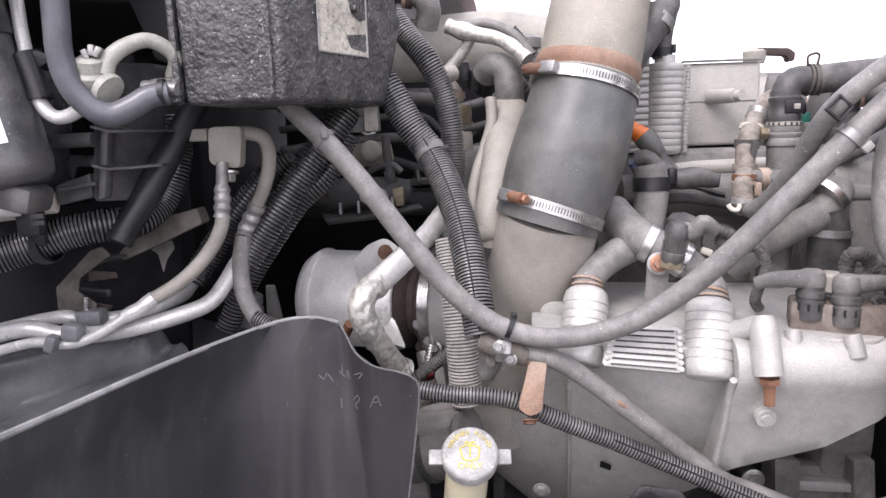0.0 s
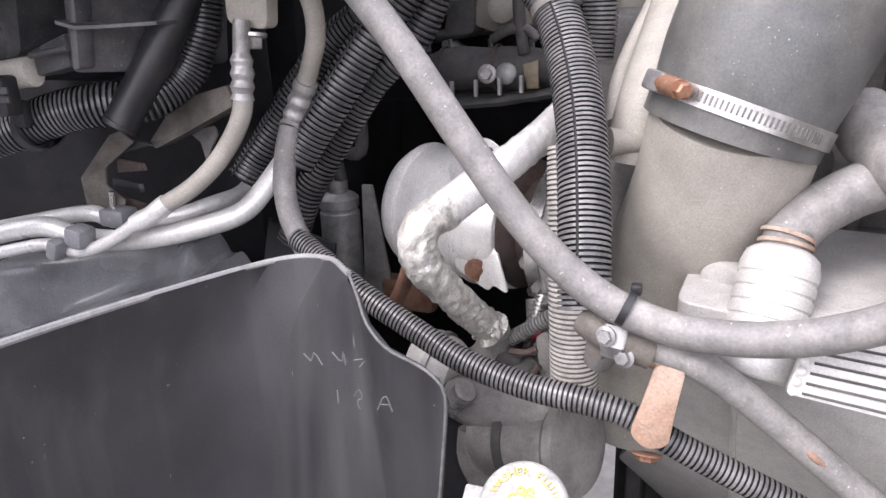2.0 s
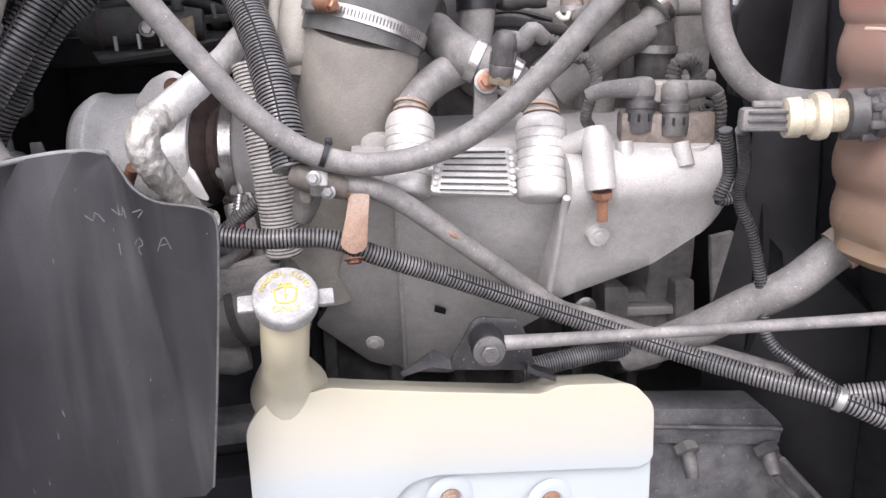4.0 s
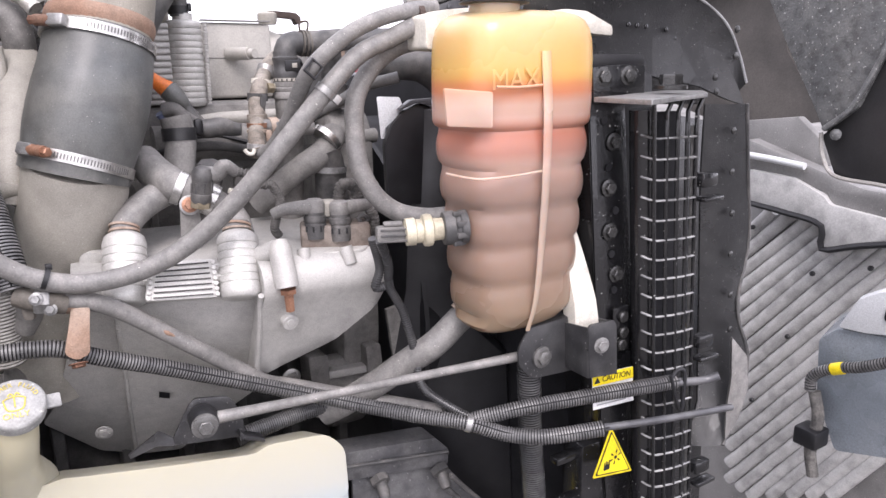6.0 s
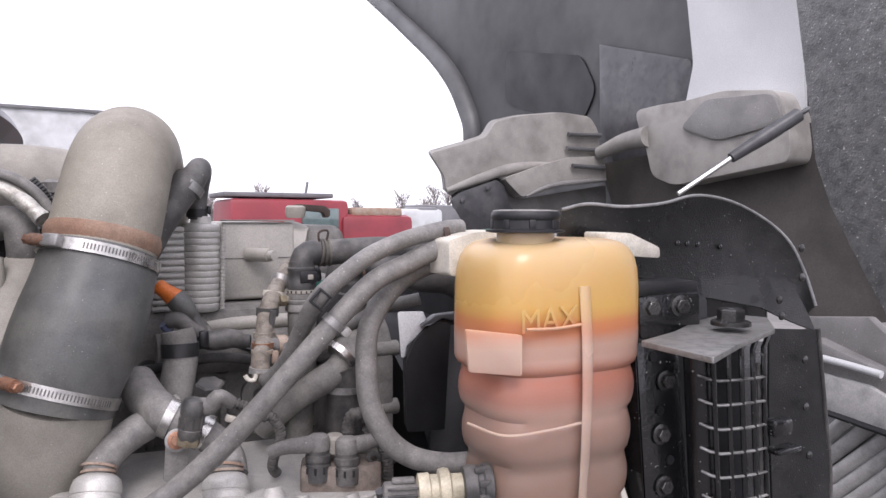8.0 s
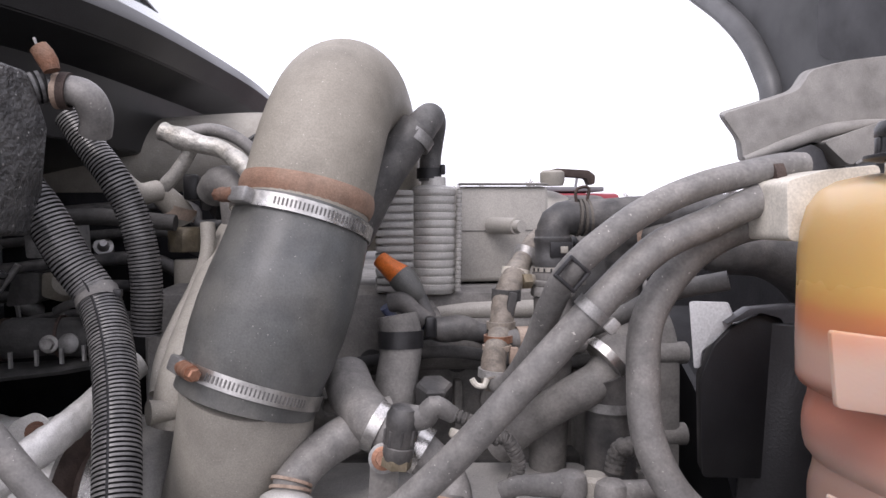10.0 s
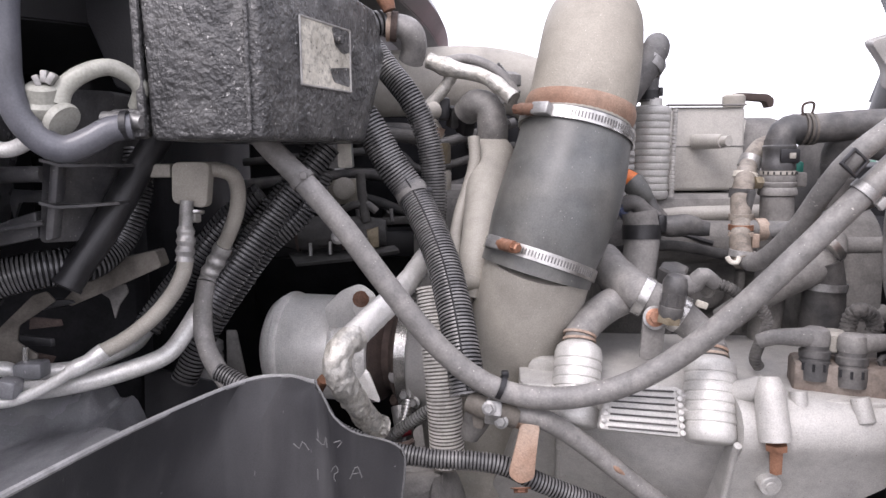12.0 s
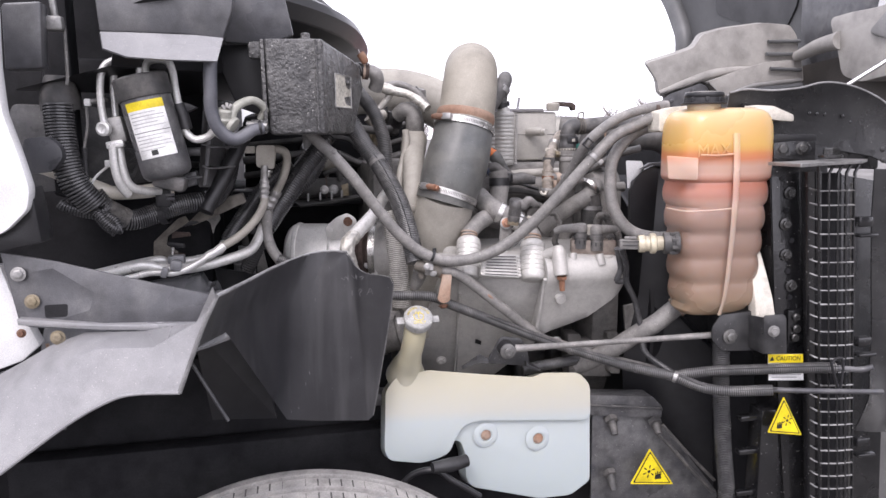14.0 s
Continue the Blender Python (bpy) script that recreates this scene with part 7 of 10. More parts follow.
def stickers():
    for name, top, br, bl, lab in (("fan_warning_sign", (0.829, 0.6, 1.165), (0.882, 0.6, 1.07), (0.794, 0.6, 1.085), "yellow triangular rotating fan warning sticker"),
                                   ("fan_warning_sign", (0.624, 0.8, 0.977), (0.691, 0.8, 0.876), (0.575, 0.8, 0.89), "yellow triangular hand hazard warning sticker")):
        t, r, l = Vector(top), Vector(br), Vector(bl)
        c = (t + r + l) / 3
        th = thing(name, lab, "warning sign", c, "warning stickers")
        part("border", slab(rounded([t, r, l], 0.004), (0, 0.001, 0), 0), sign_yellow, th)
        inner = [c + (p - c) * 0.88 + Vector((0, -0.0006, 0)) for p in (t, r, l)]
        part("black_line", slab(rounded(inner, 0.004), (0, 0.0004, 0), 0), sign_black, th)
        inner = [c + (p - c) * 0.80 + Vector((0, -0.0012, 0)) for p in (t, r, l)]
        part("field", slab(rounded(inner, 0.004), (0, 0.0004, 0), 0), sign_yellow, th)
        o = c + Vector((0, -0.0018, 0))
        w = (r - l).length
        side = 1 if top[0] > 0.7 else -1
        m = o + Vector((w * 0.06 * side, 0, w * 0.03))
        part("fan_hub_mark", lathe([(w * 0.035, 0), (w * 0.035, 0.0003)], m, (0, -1, 0), 16), sign_black, th)
        for k in range(6):
            a = 2 * math.pi * (k + 0.3) / 6
            d = Vector((math.cos(a), 0, math.sin(a)))
            e = Vector((-math.sin(a), 0, math.cos(a)))
            part("fan_blade_mark", slab([m + d * w * 0.05, m + d * w * 0.12 + e * w * 0.022, m + d * w * 0.15, m + d * w * 0.12 - e * w * 0.016], (0, 0.0004, 0), 0), sign_black, th)
        p = o + Vector((-w * 0.15 * side, 0, -w * 0.11))
        part("palm_mark", slab(rounded([p + Vector((w * u, 0, w * v)) for u, v in ((-0.075, -0.05), (-0.06, 0.05), (0.06, 0.06), (0.085, -0.05))], 0.003), (0, 0.0004, 0), 0), sign_black, th)
        for k in range(4):
            u = -0.05 + 0.038 * k
            part("finger_mark", slab([p + Vector((w * (u + du), 0, w * v)) for du, v in ((-0.012, 0.03), (-0.008, 0.105 + 0.02 * (k % 2)), (0.012, 0.105 + 0.02 * (k % 2)), (0.014, 0.03))], (0, 0.0004, 0), 0), sign_black, th)
    a, b, c, d = (Vector(p) for p in [(0.783, 0.6, 1.264), (0.869, 0.6, 1.258), (0.876, 0.6, 1.198), (0.789, 0.6, 1.205)])
    th = thing("caution_label", "white caution label with a yellow heading", "label", (a + c) / 2)
    part("paper", slab([a, b, c, d], (0, 0.001, 0), 0), sign_white, th)
    f = Vector((0, -0.0008, 0))
    part("heading", slab([a + f, b + f, b.lerp(c, 0.32) + f, a.lerp(d, 0.32) + f], (0, 0.0004, 0), 0), sign_yellow, th)
    mid = (a + b) / 2 + (d - a) * 0.165
    letters("CAUTION", 0.0135, mid + Vector((0.006, -0.002, 0)), b - a, a - d, sign_black, th, "heading_text", 0.0002)
    t0 = a.lerp(b, 0.1) + (d - a) * 0.16 + Vector((0, -0.002, 0))
    part("alert_mark", slab([t0 + Vector((0, 0, 0.005)), t0 + Vector((0.006, 0, -0.005)), t0 + Vector((-0.006, 0, -0.005))], (0, 0.0004, 0), 0), sign_black, th)
    for k in range(5):
        u = 0.42 + 0.11 * k
        p, q = a.lerp(d, u).lerp(b.lerp(c, u), 0.08), a.lerp(d, u).lerp(b.lerp(c, u), 0.92 - 0.12 * (k % 3))
        part("text_line", slab([p + f, q + f, q + f + Vector((0, 0, -0.002)), p + f + Vector((0, 0, -0.002))], (0, 0.0003, 0), 0), print_grey, th)


stickers()


def side_plate():
    """The black belt cover below the tank, with studs and a ribbed lip."""
    th = thing("engine_side_cover", "black steel side cover with capped studs", "cover", (0.6, 0.85, 0.75))
    part("panel", slab(rounded([(0.498, 0.86, 1.051), (0.658, 0.84, 1.043), (0.827, 0.82, 0.83), (0.828, 0.82, 0.811), (0.522, 0.86, 0.828)] + [(0.72, 0.84, 0.78), (0.50, 0.86, 0.78)], 0.006), (0, 0.006, 0), 0.002), housing_plastic, th)
    part("ribbed_lip", slab(rounded([(0.481, 0.85, 1.107), (0.638, 0.82, 1.101), (0.665, 0.82, 1.072), (0.663, 0.82, 1.043), (0.482, 0.85, 1.056)], 0.006), (0, 0.05, 0), 0.004), housing_plastic, th)
    part("lip_groove", tube([(0.48, 0.848, 1.083), (0.645, 0.818, 1.072), (0.661, 0.818, 1.066)], 0.003, 8), hose_dark, th)
    for (p, q) in (((0.542, 0.84, 1.04), (0.54, 0.82, 1.012)), ((0.648, 0.82, 1.033), (0.647, 0.8, 1.012)), ((0.541, 0.84, 0.899), (0.542, 0.82, 0.867))):
        st = part("stud", tube([p, q], [0.0095, 0.0105, 0.0085], 12), hose_dark, th)
        part("stud_nut", lathe([(0.017, -0.01), (0.017, 0.002), (0.012, 0.004)], p, (0.05, -0.9, -0.6), 6), hose_dark, st)
    part("stay", tube([(0.655, 0.8, 1.035), (0.726, 0.79, 0.954), (0.791, 0.78, 0.885)], 0.004, 8), hose_dark, th)
    part("stay", tube([(0.647, 0.8, 1.012), (0.719, 0.79, 0.93), (0.79, 0.78, 0.852)], 0.005, 8), hose_dark, th)
    t2 = thing("chassis_rail", "black steel chassis rail under the reservoir", "rail", (0.3, 0.95, 0.7))
    part("rail", block((0.1, 0.98, 0.85), (1.9, 0.06, 0.36), 0.01), dark_void, t2)
    # Near-black sheet added to close the bright gap over the rail.
    part("splash_sheet", block((-0.45, 1.03, 1.07), (0.95, 0.02, 0.3), 0.004), dark_void, t2)
    part("rail_lip", block((-0.02, 0.93, 1.12), (0.12, 0.05, 0.03), 0.005), housing_plastic, t2)


side_plate()


# ---- washer reservoir ----
def washer_reservoir():
    th = thing("washer_reservoir", "milky white washer fluid reservoir with a grey cap", "reservoir", (0.2, 0.8, 0.92))
    front = rounded([(-0.016, 0.835, 1.167), (0.007, 0.832, 1.198), (0.083, 0.822, 1.213), (0.102, 0.819, 1.21), (0.198, 0.806, 1.199), (0.321, 0.79, 1.187), (0.34, 0.787, 1.197), (0.425, 0.776, 1.194), (0.451, 0.772, 1.165), (0.454, 0.772, 1.09), (0.44, 0.774, 1.079), (0.193, 0.807, 1.088), (0.161, 0.811, 1.079), (0.143, 0.814, 1.052), (0.127, 0.816, 1.012), (0.1, 0.82, 0.999), (0.061, 0.825, 0.99), (-0.01, 0.834, 1.0), (-0.021, 0.836, 1.021)], 0.014, 4)
    part("body", slab(front, (0.0, 0.085, -0.032), 0.016, 5), washer_plastic, th)
    pan = rounded([(0.008, 0.845, 1.151), (0.457, 0.784, 1.133), (0.462, 0.784, 0.921), (0.416, 0.79, 0.886), (0.342, 0.8, 0.881), (0.181, 0.822, 0.918), (0.166, 0.824, 0.943), (0.167, 0.823, 0.998), (0.155, 0.825, 1.035), (0.006, 0.845, 1.042)], 0.012, 4)
    part("lower_body", slab(pan, (0, 0.075, -0.025), 0.012, 4), washer_plastic, th)
    for p in [(0.213, 0.814, 1.048), (0.335, 0.798, 1.034)]:
        part("bolt_well", lathe([(0.03, 0.0), (0.025, 0.0016), (0.0155, 0.0032), (0.0142, 0.0028), (0.0138, 0.0004), (0.008, 0.0002)], Vector(p), (0, -1, 0), 30), washer_plastic, th)
        part("mounting_bolt", hexbolt(Vector(p), (0.1, -1, 0), 0.0085, 0.007), rust_pale, th)
    neck = part("neck", tube([(0.036, 0.87, 1.19), (0.036, 0.85, 1.215), (0.038, 0.81, 1.255), (0.042, 0.78, 1.30), (0.046, 0.77, 1.345)], [0.046, 0.032, 0.0245, 0.0245, 0.0245], 26, 0.006), washer_plastic, th)
    ax = Vector((0.02, -0.62, 0.78)).normalized()
    c = Vector((0.048, 0.758, 1.350))
    part("neck_collar", lathe([(0.0255, -0.02), (0.0275, -0.018), (0.0275, -0.012), (0.0255, -0.01)], c, ax, 28), washer_plastic, neck)
    cap = part("cap", lathe([(0.029, -0.012), (0.031, -0.01), (0.0318, 0.004), (0.031, 0.007), (0.0285, 0.009), (0.01, 0.0098)], c, ax, 40), cap_grey, th, "weathered grey filler cap with yellow washer symbol")
    x = Vector((1, 0, 0))
    y = ax.cross(x).normalized()
    x = y.cross(ax).normalized()
    for s in (-1, 1):
        part("thumb_tab", placed(block((0, 0, 0), (0.02, 0.018, 0.005), 0.002), c + x * s * 0.036 - ax * 0.004, x, y, ax), cap_grey, cap)
    top = c + ax * 0.0102
    letters("ONLY", 0.010, top - y * 0.0165, x, y, yellow_print, cap, "lettering", 0.0003)
    for k, ch in enumerate("WASHER FLUID"):
        a = radians(160 - 140 * k / 11)
        d = x * math.cos(a) + y * math.sin(a)
        if ch != " ":
            letters(ch, 0.0075, top + d * 0.0225, (y * math.cos(a) * -1 + x * math.sin(a)), d, yellow_print, cap, "lettering", 0.0003)
    def mark(pts, r=0.0009):
        part("washer_symbol", tube([top + x * px + y * py for px, py in pts], r, 6, 0.002), yellow_print, cap)
    mark([(-0.011, 0.004), (-0.007, -0.009), (0.007, -0.009), (0.011, 0.004)])
    mark([(-0.011, 0.004), (-0.005, 0.007), (0.005, 0.007), (0.011, 0.004)])
    mark([(0, -0.006), (0, 0.008)])
    mark([(-0.006, 0.009), (-0.003, 0.012), (0, 0.008), (0.003, 0.012), (0.006, 0.009)])
    pump = thing("washer_pump_hose", "black washer pump plug and hose under the reservoir", "hose", (0.1, 0.8, 0.95))
    part("plug", tube([(0.075, 0.76, 1.008), (0.122, 0.77, 1.006), (0.159, 0.78, 1.007)], [0.012, 0.016, 0.014], 14), hose_black, pump)
    part("hose", tube([(-0.003, 0.8, 0.94), (0.035, 0.79, 0.982), (0.083, 0.77, 0.997), (0.122, 0.77, 0.968), (0.19, 0.78, 0.916)], 0.007, 10), hose_black, pump)


washer_reservoir()


# ---- wheel-arch liner and fender ----
def liner():
    th = thing("wheel_arch_liner", "black plastic wheel-arch liner panel with a pale worn edge", "liner", (-0.15, 0.7, 1.1))
    top = [(-0.322, 0.388, 1.502), (-0.292, 0.525, 1.493), (-0.239, 0.69, 1.491), (-0.177, 0.81, 1.492), (-0.134, 0.825, 1.494), (-0.097, 0.795, 1.496)]
    crease = [(-0.353, 0.4, 1.424), (-0.323, 0.51, 1.414), (-0.284, 0.66, 1.398), (-0.227, 0.78, 1.402), (-0.167, 0.81, 1.433), (-0.097, 0.792, 1.491)]
    right = [(-0.087, 0.788, 1.48), (-0.077, 0.78, 1.464), (-0.057, 0.77, 1.452), (-0.028, 0.76, 1.448), (-0.012, 0.752, 1.444), (-0.005, 0.75, 1.429), (-0.013, 0.755, 1.361), (-0.031, 0.77, 1.245), (-0.05, 0.785, 1.133), (-0.061, 0.788, 1.121), (-0.173, 0.79, 1.13), (-0.235, 0.79, 1.139)]
    bm = bmesh.new()
    a = [bm.verts.new(p) for p in top]
    b = [bm.verts.new(p) for p in crease]
    for i in range(len(a) - 1):
        bm.faces.new((a[i], a[i + 1], b[i + 1], b[i]))
    r = [bm.verts.new(p) for p in right]
    f = bm.faces.new([*reversed(b[1:]), *reversed(r)])
    bmesh.ops.triangulate(bm, faces=[f], ngon_method="BEAUTY")
    bmesh.ops.subdivide_edges(bm, edges=bm.edges[:], cuts=2, use_grid_fill=True)
    bmesh.ops.smooth_vert(bm, verts=[v for v in bm.verts if not v.is_boundary], factor=0.3, use_axis_x=True, use_axis_y=True, use_axis_z=True)
    thicken(bm, (0.001, 0.004, -0.001))
    panel = part("panel", bm, flap_plastic, th)
    part("worn_edge", tube(top, [0.0035, 0.0032, 0.003, 0.0026, 0.0024], 8, 0.01), edge_plastic, th, "pale worn plastic edge")
    part("worn_edge", tube([top[-1]] + right[:9], 0.0012, 8, 0.008), chalk, th, "pale worn plastic edge")
    # Black sheet stands in for the shade in the hollow beside the panel.
    part("inner_sheet", slab([(-0.43, 0.88, 1.34), (-0.3, 0.9, 1.34), (-0.26, 0.9, 1.10), (-0.40, 0.9, 1.11)], (0.0, 0.02, 0), 0), black_plastic, th)
    part("stiffening_rib", tube([(-0.403, 0.662, 1.32), (-0.372, 0.66, 1.258), (-0.342, 0.66, 1.199)], 0.0035, 8), bracket_grey, th)
    # chalk scribbles, worn past reading
    for pts in ([(-0.113, 0.752, 1.45), (-0.107, 0.752, 1.445), (-0.104, 0.752, 1.452), (-0.098, 0.752, 1.443)], [(-0.091, 0.755, 1.453), (-0.084, 0.755, 1.446), (-0.082, 0.755, 1.455), (-0.081, 0.755, 1.444)], [(-0.075, 0.757, 1.448), (-0.066, 0.757, 1.45), (-0.071, 0.757, 1.443)],
                [(-0.091, 0.757, 1.421), (-0.091, 0.757, 1.41)], [(-0.078, 0.758, 1.418), (-0.074, 0.758, 1.424), (-0.071, 0.758, 1.418), (-0.076, 0.758, 1.414), (-0.074, 0.758, 1.408)], [(-0.06, 0.758, 1.41), (-0.053, 0.758, 1.423), (-0.048, 0.758, 1.411)], [(-0.057, 0.758, 1.415), (-0.05, 0.758, 1.416)]):
        part("chalk_stroke", tube([Vector(p) + Vector((0, -0.003, 0)) for p in pts], 0.0006, 5, 0.004), chalk, panel)
    f2 = thing("fender", "dust-pale grey plastic fender edge", "fender", (-0.5, 0.45, 1.2))
    front = [(-0.322, 0.386, 1.5), (-0.346, 0.392, 1.45), (-0.385, 0.4, 1.353), (-0.454, 0.41, 1.353), (-0.493, 0.42, 1.341), (-0.554, 0.43, 1.307), (-0.662, 0.45, 1.229)]
    back = [(-0.326, 0.39, 1.503), (-0.361, 0.46, 1.435), (-0.453, 0.5, 1.427), (-0.543, 0.52, 1.426), (-0.599, 0.53, 1.405), (-0.646, 0.54, 1.378), (-0.685, 0.55, 1.357)]
    bm = bmesh.new()
    rows = [[bm.verts.new(Vector(p)) for p in back]]
    rows.append([bm.verts.new(Vector(p).lerp(Vector(q), 0.4) + Vector((0, -0.02, 0.018))) for p, q in zip(back, front)])
    rows.append([bm.verts.new(Vector(p)) for p in front])
    for r0, r1 in zip(rows, rows[1:]):
        for i in range(len(r0) - 1):
            bm.faces.new((r0[i], r0[i + 1], r1[i + 1], r1[i]))
    thicken(bm, (0.001, 0.004, -0.001))
    part("skin", bm, fender_plastic, f2)
    part("rolled_edge", tube(front[:3], 0.0035, 8, 0.01), edge_plastic, f2, "whitened worn edge")
    part("lower_lip", tube(front[2:], 0.003, 8, 0.01), fender_plastic, f2)
    b = thing("fender_bracket", "dark grey steel fender bracket with corroded bolts", "bracket", (-0.52, 0.53, 1.4))
    part("plate", slab([(-0.662, 0.54, 1.56), (-0.581, 0.54, 1.541), (-0.47, 0.53, 1.51), (-0.345, 0.52, 1.477), (-0.366, 0.51, 1.423), (-0.5, 0.52, 1.431), (-0.621, 0.53, 1.436), (-0.644, 0.54, 1.44)], (0, 0.005, 0), 0.001), bracket_grey, b)
    part("ledge", slab([(-0.641, 0.52, 1.454), (-0.514, 0.51, 1.439), (-0.354, 0.49, 1.435), (-0.358, 0.49, 1.425), (-0.515, 0.51, 1.431), (-0.64, 0.52, 1.444)], (0, 0.02, 0), 0.001), fender_plastic, b)
    part("slot", slab(rounded([(-0.603, 0.532, 1.472), (-0.568, 0.532, 1.472), (-0.57, 0.532, 1.451), (-0.603, 0.532, 1.451)], 0.004), (0, 0.002, 0), 0), dark_void, b)
    for p, m in (((-0.637, 0.535, 1.524), steel_dull), ((-0.62, 0.533, 1.479), brass), ((-0.585, 0.525, 1.419), brass), ((-0.643, 0.54, 1.426), rust)):
        part("bolt", hexbolt(p, (0, -1, 0.1), 0.008 if m is not rust else 0.005, 0.006), m, b)


liner()


def tyre():
    th = thing("front_tyre", "dusty worn front truck tyre", "tyre", (-0.225, 0.61, 0.0))
    prof = []
    R, w = 0.523, 0.15
    pts = [(R - 0.24, -w * 0.8), (R - 0.15, -w), (R - 0.06, -w * 1.02), (R - 0.012, -w * 0.93), (R, -w * 0.82)]
    for k, g in enumerate((-0.085, -0.03, 0.03, 0.085)):
        pts += [(R + 0.003, g - 0.008), (R - 0.014, g - 0.006), (R - 0.014, g + 0.006), (R + 0.003, g + 0.008)]
    pts += [(R, w * 0.82), (R - 0.012, w * 0.93), (R - 0.06, w * 1.02), (R - 0.15, w), (R - 0.24, w * 0.8)]
    part("tread", lathe(pts, (-0.225, 0.61, 0.526), (0.0, 1, 0), 120), tyre_rubber, th)
    bm = bmesh.new()
    for k in range(140):
        a = 2 * math.pi * k / 140
        for g in (-0.115, -0.058, 0.0, 0.058, 0.115):
            a2 = a + (0.022 if int(g * 1000) % 2 else 0)
            o = Vector((math.cos(a2), 0, math.sin(a2)))
            if o.z < 0.5:
                continue
            t = Vector((-o.z, 0, o.x))
            add(bm, placed(block((0, 0, 0), (0.003, 0.03, 0.003), 0), Vector((-0.225, 0.61 + g, 0.526)) + o * (R + (0.0014 if abs(g) < 0.1 else -0.0045)), t, (0, 1, 0), o))
    part("tread_sipe", bm, groove_rubber, th)["kind"] = "stuff"
    part("rim", lathe([(0.1, -0.1), (0.26, -0.1), (0.285, -0.125), (0.285, 0.125), (0.26, 0.1), (0.1, 0.02)], (-0.225, 0.61, 0.526), (0, 1, 0), 48), steel_dull, th)


tyre()


# ---- left side: control box, receiver drier, lines ----
def control_box():
    th = thing("electrical_cover_box", "crackled black plastic cover box with a torn label", "box", (-0.16, 0.9, 1.74))
    # plan of the box: front face, slanted label face, chamfered lower corner
    ftl, ftr = (-0.246, 0.772), (-0.134, 0.768)
    rr = (-0.0405, 0.984)
    zt, zb = 1.928, 1.7415
    bm = bmesh.new()
    plan = [ftl, ftr, rr, (-0.06, 1.05), (-0.24, 1.02)]
    top = [bm.verts.new((x, y, zt - 0.12 * max(0, y - 0.768))) for x, y in plan]
    bot = [bm.verts.new((x + (0.006 if i == 0 else 0), y, zb)) for i, (x, y) in enumerate(plan)]
    mid = bm.verts.new((rr[0] + 0.006, rr[1] + 0.014, 1.85))
    bot[2].co = Vector((-0.061, 0.938, zb + 0.002))
    bm.faces.new(top)
    bm.faces.new(list(reversed(bot)))
    n = len(plan)
    for i in range(n):
        j = (i + 1) % n
        if i == 1:
            bm.faces.new((top[1], bot[1], bot[2], mid, top[2]))
        elif i == 2:
            bm.faces.new((top[2], mid, bot[2], bot[3], top[3]))
        else:
            bm.faces.new((top[i], bot[i], bot[j], top[j]))
    bmesh.ops.recalc_face_normals(bm, faces=bm.faces)
    bmesh.ops.bevel(bm, geom=bm.edges[:], offset=0.006, segments=3, affect="EDGES", profile=0.5)
    part("cover", bm, crackle, th)
    part("corner_seam", tube([(-0.146, 0.7655, 1.75), (-0.146, 0.7655, 1.925)], 0.0024, 8), crackle, th)
    part("left_flange", slab([(-0.252, 0.772, 1.75), (-0.244, 0.770, 1.75), (-0.246, 0.770, 1.925), (-0.254, 0.772, 1.925)], (0, 0.03, 0), 0.002), crackle, th)
    ear = part("latch_ear", block((-0.262, 0.782, 1.757), (0.036, 0.024, 0.028), 0.006), crackle, th)
    part("latch_pin", tube([(-0.285, 0.776, 1.762), (-0.246, 0.768, 1.758)], [0.007, 0.008, 0.0065], 12), steel_dull, ear)
    part("upper_ear", block((-0.262, 0.79, 1.905), (0.03, 0.03, 0.034), 0.008), crackle, th)
    part("top_stud", lathe([(0.014, 0), (0.014, 0.004), (0.009, 0.006), (0.009, 0.014), (0.005, 0.016)], (-0.165, 0.80, 1.926), (0, 0, 1), 14), crackle, th)
    # torn label on the slanted face
    e = Vector((rr[0] - ftr[0], rr[1] - ftr[1], 0)).normalized()
    nrm = Vector((e.y, -e.x, 0))
    o = Vector((ftr[0], ftr[1], 0)) + nrm * 0.0012
    def q(s, z):
        return o + e * s + Vector((0, 0, z))
    lab = part("label", slab([q(0.066, 1.866), q(0.1, 1.866), q(0.14, 1.866), q(0.168, 1.866), q(0.168, 1.798), q(0.066, 1.798)], nrm * -0.002, 0), foam_dark, th, "torn weathered label")
    part("bare_patch", slab(rounded([q(0.128, 1.8645) + nrm * 0.0006, q(0.166, 1.8645) + nrm * 0.0006, q(0.166, 1.842) + nrm * 0.0006, q(0.152, 1.838) + nrm * 0.0006, q(0.134, 1.846) + nrm * 0.0006], 0.004), nrm * -0.0004, 0), crackle, lab)
    part("bare_patch", slab(rounded([q(0.122, 1.82) + nrm * 0.0006, q(0.165, 1.825) + nrm * 0.0006, q(0.165, 1.803) + nrm * 0.0006, q(0.13, 1.806) + nrm * 0.0006], 0.004), nrm * -0.0004, 0), crackle, lab)
    part("label_stub", tube([q(0.138, 1.852), q(0.138, 1.852) + nrm * 0.008], 0.005, 10, 0.003), crackle, lab)
    for p0, p1 in ((q(0.066, 1.866), q(0.168, 1.866)), (q(0.066, 1.798), q(0.066, 1.866)), (q(0.066, 1.798), q(0.168, 1.798)), (q(0.168, 1.798), q(0.168, 1.866))):
        part("label_rim", tube([p0, p1], 0.0013, 6), alu_dull, lab)
    br = thing("rubber_bushing", "dusty rubber elbow and rusty bolt beside the cover box", "fitting", (0.0, 1.04, 1.84))
